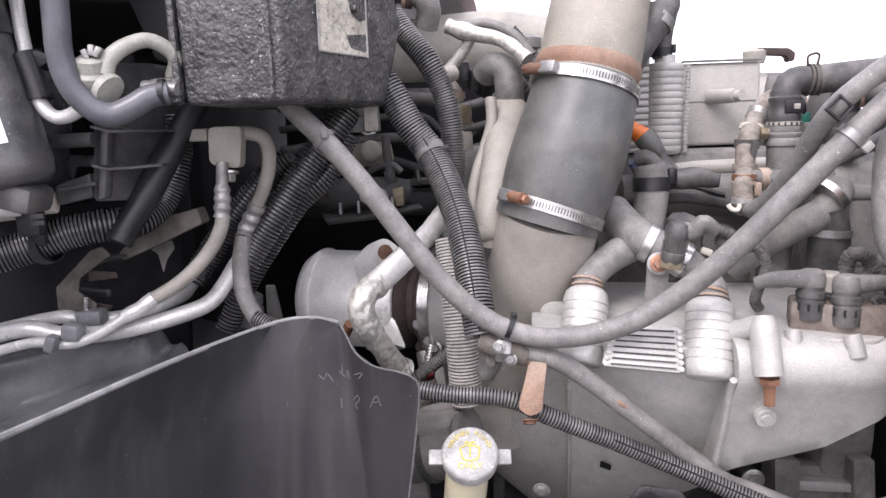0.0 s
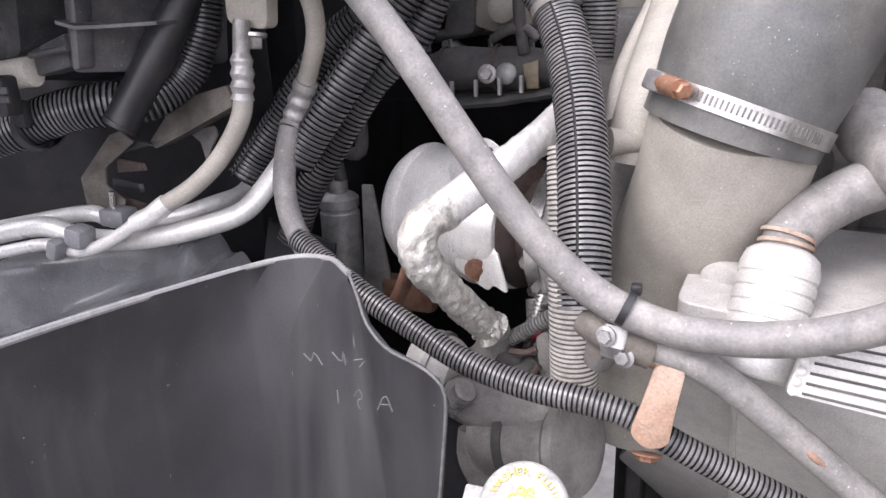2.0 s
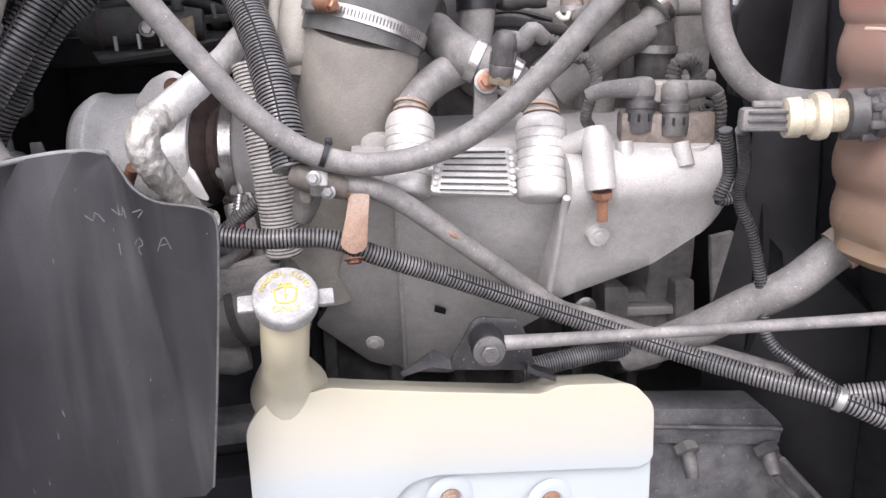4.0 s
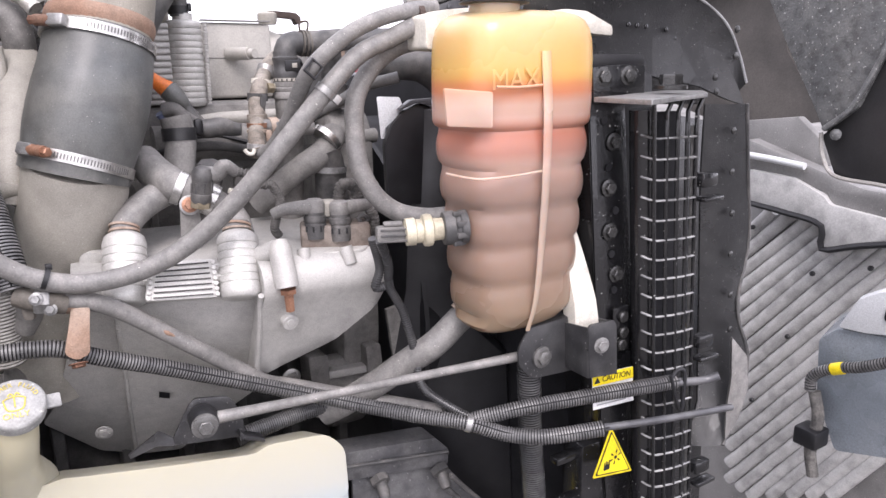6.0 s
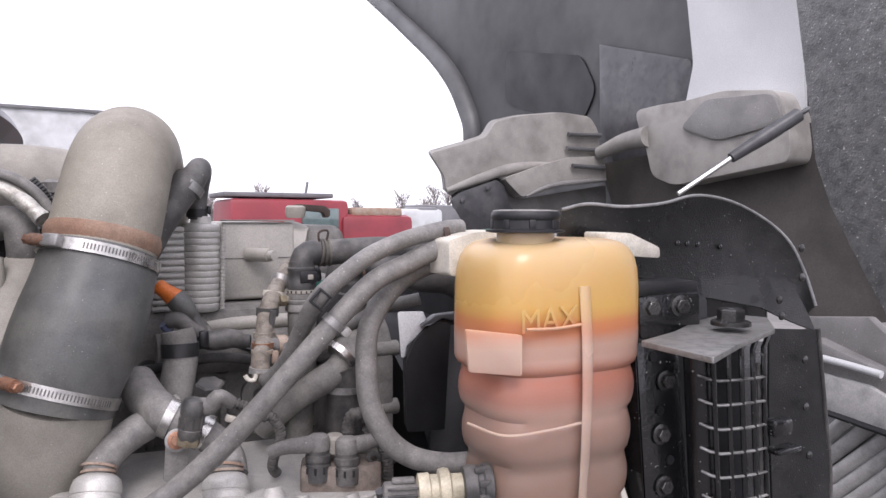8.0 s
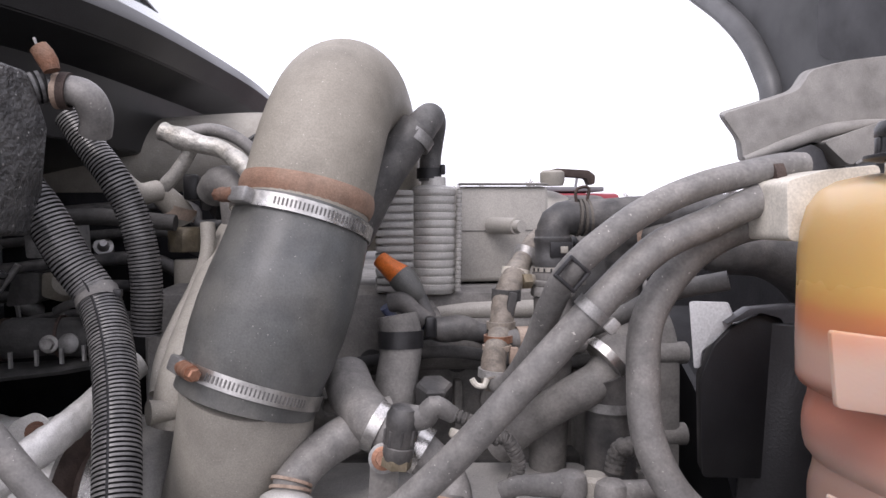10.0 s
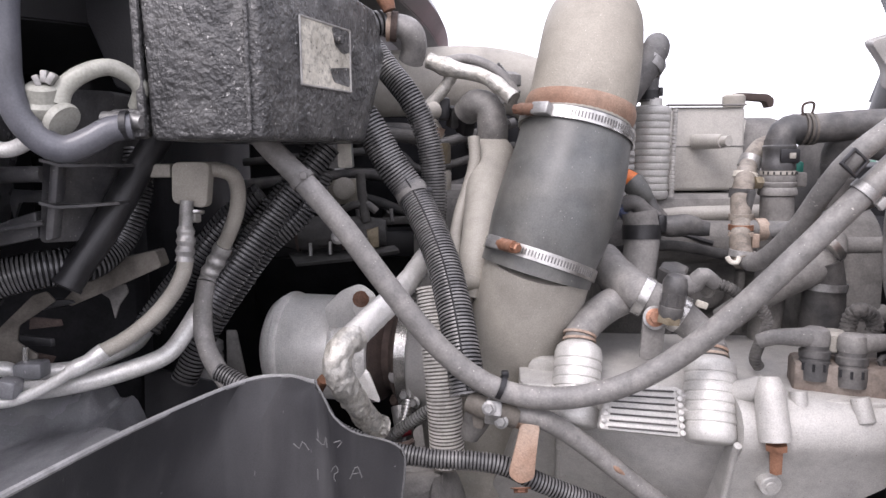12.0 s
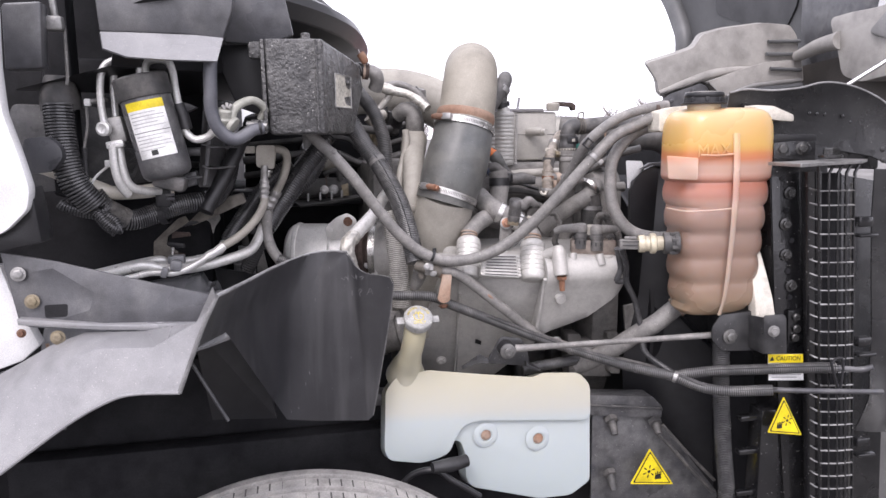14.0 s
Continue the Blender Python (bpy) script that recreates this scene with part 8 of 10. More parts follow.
    part("elbow", tube([(-0.031, 1.02, 1.887), (-0.014, 1.02, 1.889), (0.001, 1.02, 1.882), (0.006, 1.03, 1.865), (0.001, 1.04, 1.848)], [0.014, 0.015, 0.0165, 0.0165, 0.0165], 18, 0.004), hose_grey, br)
    part("bellows", ridged([(-0.048, 1.01, 1.888), (-0.039, 1.015, 1.891), (-0.031, 1.02, 1.892)], 0.0165, 0.006, 0.2, 18), conduit, br)
    part("wire_end", tube([(-0.034, 1.0, 1.909), (-0.036, 1.0, 1.924), (-0.04, 1.0, 1.936)], 0.0015, 6, 0.006), steel_dull, br)
    part("hose_clamp", band((-0.026, 1.02, 1.888), (1, 0, -0.05), 0.0162, 0.006, 0.002, 22), rust_pale, br)
    part("spring_clamp", band((-0.019, 1.02, 1.888), (1, 0, -0.1), 0.0165, 0.008, 0.0025, 22), rust_dark, br)
    part("rusty_bolt", tube([(-0.036, 1.0, 1.927), (-0.028, 1.0, 1.915), (-0.024, 1.0, 1.904)], [0.009, 0.0105, 0.008], 10), rust, br)


control_box()


def ac_lines():
    g = "air-conditioning lines"
    th = thing("air_conditioning_line", "bright bent aluminium air-conditioning tube", "pipe", (-0.45, 0.92, 1.47), g)
    part("tube", tube(lead([(-0.683, 0.86, 1.443), (-0.604, 0.875, 1.455), (-0.523, 0.885, 1.471), (-0.482, 0.895, 1.46), (-0.435, 0.9, 1.458), (-0.378, 0.905, 1.466), (-0.325, 0.92, 1.478), (-0.298, 0.94, 1.488), (-0.284, 0.96, 1.507), (-0.272, 0.985, 1.532), (-0.264, 1.0, 1.543)]), 0.0112, 16, 0.006), alu, th)
    t2 = thing("air_conditioning_line", "bright aluminium tube crimped to a tan hose", "pipe", (-0.4, 0.89, 1.47), g)
    part("tube", tube(lead([(-0.673, 0.85, 1.425), (-0.587, 0.86, 1.44), (-0.517, 0.87, 1.455), (-0.487, 0.87, 1.457), (-0.458, 0.87, 1.454), (-0.432, 0.875, 1.46), (-0.401, 0.88, 1.476), (-0.382, 0.885, 1.489)]), 0.0068, 14, 0.005), alu, t2)
    part("ferrule", tube([(-0.39, 0.885, 1.484), (-0.368, 0.89, 1.495), (-0.353, 0.895, 1.506)], [0.0088, 0.0102, 0.0092, 0.0103, 0.0096], 14, 0.003), alu, t2)
    part("tan_hose", tube([(-0.357, 0.895, 1.503), (-0.325, 0.9, 1.521), (-0.297, 0.905, 1.544), (-0.276, 0.91, 1.57), (-0.266, 0.915, 1.591), (-0.263, 0.917, 1.606)], 0.0092, 16, 0.006), pipe_tan, t2, "tan flexible hose")
    part("crimp", tube([(-0.264, 0.917, 1.605), (-0.263, 0.918, 1.616), (-0.262, 0.919, 1.626), (-0.262, 0.92, 1.636), (-0.262, 0.921, 1.646)], [0.0112, 0.0092, 0.0114, 0.0092, 0.0114, 0.0092, 0.0106, 0.008], 16, 0.002), alu_dull, t2)
    part("stem", tube([(-0.262, 0.921, 1.645), (-0.261, 0.923, 1.661), (-0.26, 0.925, 1.675)], 0.0078, 12), alu_dull, t2)
    t3 = thing("air_conditioning_line", "slim bright aluminium tube", "pipe", (-0.35, 0.97, 1.5), g)
    part("tube", tube(lead([(-0.766, 0.91, 1.424), (-0.636, 0.92, 1.449), (-0.505, 0.93, 1.474), (-0.474, 0.94, 1.466), (-0.411, 0.96, 1.468), (-0.381, 0.99, 1.476), (-0.372, 1.03, 1.478), (-0.369, 1.06, 1.488)]), 0.0095, 14, 0.006), alu, t3)
    c = thing("line_clamp", "dusty grey clamp blocks with a stud holding the metal lines", "clamp", (-0.46, 0.9, 1.46))
    part("block", block((-0.450, 0.87, 1.471), (0.023, 0.024, 0.022), 0.005, (0, 12, 0)), arch_grey, c)
    part("lower_block", block((-0.472, 0.858, 1.459), (0.014, 0.018, 0.022), 0.004, (0, 20, 0)), arch_grey, c)
    part("rail_block", block((-0.457, 0.93, 1.474), (0.034, 0.026, 0.02), 0.004), arch_grey, c)
    part("stud", tube([(-0.465, 0.932, 1.482), (-0.464, 0.933, 1.501)], 0.0035, 10), steel, c)
    blk = thing("expansion_valve_block", "dusty tan line manifold block with a silver bolt", "fitting", (-0.255, 0.93, 1.64))
    p = [(-0.277, 0.928, 1.72), (-0.235, 0.935, 1.72), (-0.241, 0.935, 1.665), (-0.279, 0.928, 1.672)]
    part("block", slab(rounded(p, 0.009, 4), (0.002, 0.016, 0), 0.005, 3), pipe_tan, blk)
    part("bolt", hexbolt((-0.256, 0.935, 1.663), (0, -0.15, -1), 0.0085, 0.014), steel, blk)
    part("bolt_tip", tube([(-0.256, 0.935, 1.657), (-0.256, 0.935, 1.65)], 0.004, 8), steel, blk)
    part("arm", block((-0.294, 0.94, 1.71), (0.03, 0.02, 0.016), 0.003), pipe_tan, blk)
    G = [(-0.245, 0.95, 1.711), (-0.229, 0.955, 1.71), (-0.215, 0.96, 1.703), (-0.212, 0.97, 1.683), (-0.218, 0.98, 1.656), (-0.231, 0.985, 1.626), (-0.244, 0.99, 1.605)]
    t5 = thing("suction_hose", "tan-grey suction hose with crimped ferrules", "hose", (-0.24, 0.97, 1.45), g)
    part("tube", tube(G, [0.009, 0.0094, 0.0095, 0.0095, 0.0092], 16, 0.006), pipe_tan, t5)
    part("crimp", tube([(-0.237, 0.987, 1.614), (-0.244, 0.989, 1.602), (-0.251, 0.99, 1.589), (-0.258, 0.99, 1.575), (-0.26, 0.985, 1.567)], [0.0115, 0.0128, 0.0105, 0.0135, 0.011, 0.0138, 0.0115, 0.013], 16, 0.002), alu_dull, t5)
    part("hose", tube([(-0.26, 0.985, 1.568), (-0.263, 0.975, 1.541), (-0.262, 0.965, 1.509), (-0.252, 0.955, 1.481), (-0.238, 0.948, 1.46), (-0.228, 0.944, 1.448)], 0.0118, 16, 0.006), hose_grey, t5)
    t6 = thing("drain_hose", "slanting black rubber drain hose", "hose", (-0.33, 0.9, 1.58), g)
    part("hose", tube([(-0.295, 0.95, 1.752), (-0.315, 0.935, 1.715), (-0.336, 0.92, 1.673), (-0.357, 0.905, 1.633), (-0.378, 0.893, 1.599), (-0.387, 0.885, 1.581)], [0.016, 0.0165, 0.017, 0.0172, 0.0168, 0.0165], 20), hose_black, t6)
    part("end_ring", band((-0.3855, 0.886, 1.584), (-0.5, -0.4, -0.85), 0.0168, 0.004, 0.0008, 22), hose_black, t6)
    sp = thing("line_bracket", "rusty bent steel line bracket", "bracket", (-0.45, 0.95, 1.5))
    part("plate", slab(rounded([(-0.433, 0.93, 1.569), (-0.449, 0.93, 1.564), (-0.502, 0.93, 1.515), (-0.506, 0.935, 1.473), (-0.46, 0.94, 1.475), (-0.454, 0.94, 1.489), (-0.478, 0.94, 1.505), (-0.474, 0.94, 1.525), (-0.428, 0.94, 1.555)], 0.003), (0, 0.003, 0), 0.0006), sheet_tan, sp)
    for k, q in enumerate(([(-0.448, 0.945, 1.557), (-0.415, 0.945, 1.555), (-0.411, 0.945, 1.551), (-0.452, 0.945, 1.542)], [(-0.466, 0.95, 1.533), (-0.433, 0.95, 1.53), (-0.431, 0.95, 1.522), (-0.468, 0.95, 1.518)], [(-0.483, 0.955, 1.51), (-0.446, 0.955, 1.505), (-0.445, 0.955, 1.495), (-0.485, 0.955, 1.497)], [(-0.482, 0.955, 1.49), (-0.445, 0.955, 1.482), (-0.451, 0.955, 1.472), (-0.484, 0.955, 1.477)])):
        part("torn_flake", slab(q, (0.004, 0.003, 0), 0.0006), rust_dark if k % 2 else black_plastic, sp)
    part("arm", slab(rounded([(-0.434, 0.97, 1.55), (-0.386, 0.965, 1.595), (-0.313, 0.96, 1.613), (-0.305, 0.955, 1.593), (-0.37, 0.96, 1.565), (-0.423, 0.965, 1.543)], 0.004), (0, 0.03, 0), 0.006), sheet_tan, sp)
    part("tongue", slab(rounded([(-0.405, 1.0, 1.556), (-0.369, 1.0, 1.564), (-0.366, 1.0, 1.553), (-0.379, 1.0, 1.536), (-0.385, 1.0, 1.518), (-0.39, 1.0, 1.545)], 0.003), (0, 0.003, 0), 0.0006), engine_grey, sp)


ac_lines()


def big_conduit():
    th = thing("main_harness_conduit", "fat black corrugated harness conduit sweeping along the firewall", "conduit", (-0.5, 0.86, 1.58))
    m = [(-0.337, 0.975, 1.735), (-0.336, 0.97, 1.705), (-0.341, 0.962, 1.662), (-0.356, 0.948, 1.625), (-0.376, 0.918, 1.604), (-0.408, 0.893, 1.602), (-0.445, 0.877, 1.596), (-0.494, 0.855, 1.58), (-0.532, 0.835, 1.574), (-0.565, 0.82, 1.597), (-0.586, 0.81, 1.628)]
    part("conduit_run", ridged(m, 0.0215, 0.0046, 0.16, 20), conduit, th)
    part("conduit_riser", ridged([(-0.631, 0.8, 1.802), (-0.629, 0.795, 1.749), (-0.623, 0.79, 1.696), (-0.609, 0.79, 1.647), (-0.582, 0.8, 1.604)], 0.027, 0.006, 0.16, 22), conduit, th, "fat dusty corrugated riser")
    part("tape_sleeve", tube(m[8:10], 0.0222, 20), tape, th)
    c = part("strap", band((-0.466, 0.863, 1.584), (1, -0.2, 0.25), 0.0222, 0.014, 0.002, 24), hose_black, th)
    part("strap_buckle", block((-0.462, 0.845, 1.599), (0.018, 0.012, 0.026), 0.004), hose_black, c)
    part("boot", tube([(-0.631, 0.82, 1.856), (-0.632, 0.82, 1.824), (-0.631, 0.822, 1.792)], [0.024, 0.031, 0.036, 0.037], 22, 0.006), hose_dark, th, "grey rubber boot")
    for s in (0, 1):
        part("split_strand", ridged([(-0.601, 0.8, 1.657), (-0.589, 0.8, 1.613), (-0.567, 0.8, 1.573), (-0.545, 0.8, 1.553)] if s else [(-0.56, 0.8, 1.599), (-0.585, 0.795, 1.593), (-0.628, 0.79, 1.606), (-0.642, 0.79, 1.615)], 0.011, 0.005, 0.18, 14), conduit, th)
    part("coil", ridged([(-0.583, 0.79, 1.602), (-0.568, 0.785, 1.586), (-0.554, 0.785, 1.569), (-0.538, 0.79, 1.559), (-0.545, 0.795, 1.576), (-0.566, 0.8, 1.592)], 0.009, 0.0045, 0.18, 12), conduit, th)


big_conduit()


def receiver_drier():
    th = thing("receiver_drier", "black receiver drier canister with a white and yellow label", "canister", (-0.42, 0.84, 1.68))
    a, b = Vector((-0.4382, 0.769, 1.6727)), Vector((-0.4755, 0.769, 1.8457))
    ax = (b - a).normalized()
    h = (b - a).length
    part("canister", lathe([(0.02, -0.014), (0.037, -0.011), (0.045, -0.003), (0.0468, 0.008), (0.0468, h * 0.84), (0.046, h * 0.85)], a, ax, 44), housing_plastic, th)
    part("cap", lathe([(0.0465, h * 0.80), (0.0495, h * 0.805), (0.0505, h * 0.82), (0.0505, h * 1.02), (0.0475, h * 1.04), (0.02, h * 1.05)], a, ax, 44), hose_dark, th, "matt grey cap")
    # curved paper label facing outwards
    q = ax.to_track_quat("Z", "Y")
    def curved(z0, z1, a0, a1, r):
        bm = bmesh.new()
        n = 16
        grid = []
        for i in range(n + 1):
            t = a0 + (a1 - a0) * i / n
            o = Vector((math.cos(t), math.sin(t), 0))
            grid.append([bm.verts.new(a + q @ (o * r + Vector((0, 0, z)))) for z in (z0, z1)])
        for g0, g1 in zip(grid, grid[1:]):
            bm.faces.new((g0[0], g1[0], g1[1], g0[1]))
        return bm
    front = q.inverted() @ Vector((0.05, -1, 0))
    mid = math.atan2(front.y, front.x)
    lab = part("label", curved(h * 0.17, h * 0.71, mid - 0.78, mid + 0.72, 0.0481), sign_white, th, "white printed label")
    part("label_heading", curved(h * 0.675, h * 0.765, mid - 0.78, mid + 0.72, 0.0483), sign_yellow, lab, "yellow heading band")
    part("label_rule", curved(h * 0.44, h * 0.447, mid - 0.75, mid + 0.70, 0.0484), sign_black, lab)
    for k in range(10):
        z = h * (0.64 - 0.036 * k) if k < 5 else h * (0.40 - 0.036 * (k - 5))
        part("text_line", curved(z, z + h * 0.008, mid - 0.68, mid + (0.6 if k % 3 else 0.3), 0.0484), print_grey, lab)
    part("code_patch", curved(h * 0.195, h * 0.25, mid - 0.25, mid + 0.0, 0.0484), sign_black, lab)
    part("outlet", block(a - ax * 0.02, (0.06, 0.05, 0.03), 0.008, (0, 15, 0)), hose_dark, th)


receiver_drier()


def drier_lines():
    g = "air-conditioning lines"
    sets = [([(-0.483, 0.8, 1.848), (-0.482, 0.8, 1.873), (-0.495, 0.8, 1.886), (-0.521, 0.795, 1.884), (-0.54, 0.79, 1.874), (-0.549, 0.785, 1.848), (-0.55, 0.78, 1.796), (-0.543, 0.775, 1.743)], 0.0068),
            ([(-0.528, 0.82, 1.875), (-0.535, 0.82, 1.841), (-0.534, 0.815, 1.786), (-0.531, 0.81, 1.737)], 0.0065),
            ([(-0.471, 0.8, 1.855), (-0.469, 0.8, 1.877), (-0.456, 0.8, 1.886), (-0.43, 0.795, 1.884), (-0.42, 0.79, 1.866), (-0.415, 0.785, 1.823), (-0.407, 0.78, 1.779)], 0.0072),
            ([(-0.408, 0.78, 1.79), (-0.402, 0.78, 1.752), (-0.385, 0.778, 1.734), (-0.36, 0.775, 1.739), (-0.34, 0.765, 1.757)], 0.0075),
            ([(-0.525, 0.78, 1.727), (-0.521, 0.78, 1.678), (-0.51, 0.785, 1.645), (-0.484, 0.8, 1.634), (-0.461, 0.815, 1.633)], 0.0085),
            ([(-0.533, 0.77, 1.721), (-0.532, 0.77, 1.679), (-0.525, 0.775, 1.646), (-0.515, 0.785, 1.628)], 0.0085)]
    for i, (p, r) in enumerate(sets):
        th = thing("aluminium_line", "bent dull aluminium refrigerant tube", "pipe", p[len(p) // 2], g)
        part("tube", tube(p, r, 14, 0.004), alu, th)
    cl = thing("tube_clip", "black plastic clip holding an aluminium tube", "clip", (-0.403, 0.78, 1.779))
    part("sleeve", tube([(-0.411, 0.778, 1.801), (-0.404, 0.777, 1.779), (-0.399, 0.777, 1.754)], 0.0115, 14), hose_black, cl)
    part("wing", slab([(-0.431, 0.775, 1.801), (-0.396, 0.775, 1.804), (-0.376, 0.775, 1.795), (-0.397, 0.775, 1.785), (-0.409, 0.775, 1.795)], (0, 0.02, 0), 0.001), hose_black, cl)
    part("wing", slab([(-0.422, 0.775, 1.755), (-0.394, 0.775, 1.761), (-0.391, 0.775, 1.754), (-0.42, 0.775, 1.75)], (0, 0.02, 0), 0.001), hose_black, cl)
    f = thing("service_port", "aluminium service port block with valve caps", "fitting", (-0.533, 0.775, 1.743))
    part("block", block((-0.527, 0.79, 1.753), (0.03, 0.03, 0.05), 0.005, (0, -10, 0)), alu_dull, f)
    part("port", lathe([(0.009, 0), (0.0135, 0.003), (0.0135, 0.012), (0.009, 0.014), (0.004, 0.011)], (-0.543, 0.77, 1.755), (-0.3, -1, 0), 20), alu, f)
    part("nut", block((-0.529, 0.775, 1.726), (0.032, 0.02, 0.014), 0.003, (0, -8, 0)), alu, f)
    for i, p in enumerate(((-0.576, 0.79, 1.805), (-0.551, 0.8, 1.689))):
        part("valve_cap", block(p, (0.012, 0.012, 0.014), 0.003), sign_white, f)
    part("stem", tube([(-0.576, 0.79, 1.805), (-0.559, 0.8, 1.809), (-0.545, 0.81, 1.812)], 0.005, 8), steel_dull, f)
    part("stem", tube([(-0.551, 0.8, 1.689), (-0.534, 0.81, 1.69), (-0.526, 0.82, 1.692)], 0.006, 8), steel_dull, f)
    w = thing("sensor_lead", "thin pale and black sensor leads", "wiring", (-0.588, 0.79, 1.722))
    part("lead", tube([(-0.579, 0.79, 1.796), (-0.58, 0.79, 1.759), (-0.589, 0.79, 1.717), (-0.592, 0.795, 1.668), (-0.59, 0.8, 1.635)], 0.0028, 8), hose_grey, w)
    part("lead", tube([(-0.553, 0.8, 1.683), (-0.57, 0.8, 1.669), (-0.584, 0.8, 1.651), (-0.583, 0.8, 1.629), (-0.574, 0.8, 1.612)], 0.0025, 8), sign_white, w)
    part("lead_sleeve", ridged([(-0.588, 0.788, 1.72), (-0.59, 0.792, 1.679), (-0.589, 0.797, 1.64), (-0.581, 0.8, 1.613)], 0.0055, 0.004, 0.18, 10), conduit, w)


drier_lines()


def left_hoses():
    th = thing("heater_hose", "blue-grey curved heater hose", "hose", (-0.33, 0.77, 1.72), "heater hoses")
    part("hose", tube([(-0.342, 0.735, 1.893), (-0.345, 0.733, 1.856), (-0.346, 0.732, 1.824), (-0.347, 0.733, 1.792), (-0.341, 0.735, 1.764), (-0.327, 0.74, 1.743), (-0.309, 0.745, 1.733), (-0.29, 0.752, 1.74), (-0.273, 0.76, 1.751), (-0.255, 0.766, 1.754)], [0.0128, 0.0128, 0.0128, 0.0128, 0.0128, 0.0128, 0.0122, 0.0118], 22, 0.006), hose_blue, th)
    part("hose_clamp", band((-0.26, 0.765, 1.755), (1, 0.1, 0.05), 0.0122, 0.006, 0.0016, 22), hose_black, th)
    t2 = thing("heater_hose", "short pale grey looped hose", "hose", (-0.29, 0.8, 1.77), "heater hoses")
    part("hose", tube([(-0.313, 0.75, 1.774), (-0.308, 0.752, 1.788), (-0.294, 0.758, 1.801), (-0.273, 0.765, 1.808), (-0.257, 0.772, 1.801), (-0.25, 0.78, 1.789), (-0.259, 0.79, 1.773)], [0.0095, 0.0085, 0.0078, 0.0078, 0.0078], 18, 0.005), valve_grey, t2)
    t3 = thing("bleed_valve_cap", "weathered grey-green plastic valve with a clip", "valve", (-0.33, 0.8, 1.75))
    p, q = Vector((-0.329, 0.762, 1.748)), Vector((-0.323, 0.745, 1.791))
    ax = (q - p).normalized()
    h = (q - p).length
    part("body", lathe([(0.012, -0.012), (0.017, -0.008), (0.0175, h * 0.4), (0.0195, h * 0.5), (0.0195, h * 0.62), (0.016, h * 0.7), (0.015, h * 0.95), (0.012, h), (0.006, h * 1.02)], p, ax, 26), valve_grey, t3)
    part("spigot", lathe([(0.011, 0), (0.0165, 0.004), (0.0175, 0.008), (0.0165, 0.012), (0.01, 0.013)], (-0.317, 0.752, 1.764), (0.75, -0.25, -0.55), 22), valve_grey, t3)
    part("white_tag", slab(rounded([(-0.34, 0.742, 1.777), (-0.336, 0.742, 1.778), (-0.328, 0.742, 1.756), (-0.333, 0.742, 1.753)], 0.002), (0.002, 0.012, 0), 0.0005), sign_white, t3, "white plastic tag")
    for k, (u, v) in enumerate(((0.0, 0.002), (0.006, 0.006), (0.012, 0.004))):
        part("clip", block(q + Vector((u - 0.002, -0.003, v)), (0.006, 0.01, 0.011), 0.0015, (0, 25 * k - 20, 10)), alu_dull, t3)
    t4 = thing("heater_pipe", "pale plastic pipe stub with a black clip", "pipe", (-0.5, 0.86, 1.63))
    part("pipe", tube(lead([(-0.578, 0.83, 1.64), (-0.558, 0.832, 1.631), (-0.53, 0.835, 1.629), (-0.492, 0.84, 1.631), (-0.463, 0.848, 1.635), (-0.442, 0.852, 1.637)], 2), [0.013, 0.0135, 0.0135, 0.0135, 0.0138, 0.0138], 16, 0.005), cream_plastic, t4)
    part("clip", block((-0.459, 0.828, 1.618), (0.028, 0.018, 0.036), 0.004), hose_black, t4)
    part("clip_slot", block((-0.444, 0.817, 1.624), (0.016, 0.003, 0.006), 0.001), housing_plastic, t4)
    part("clip_slot", block((-0.444, 0.817, 1.616), (0.016, 0.003, 0.006), 0.001), housing_plastic, t4)
    part("clip_band", band((-0.492, 0.852, 1.631), (1, 0.1, 0), 0.0125, 0.014, 0.002, 18), hose_black, t4)


left_hoses()


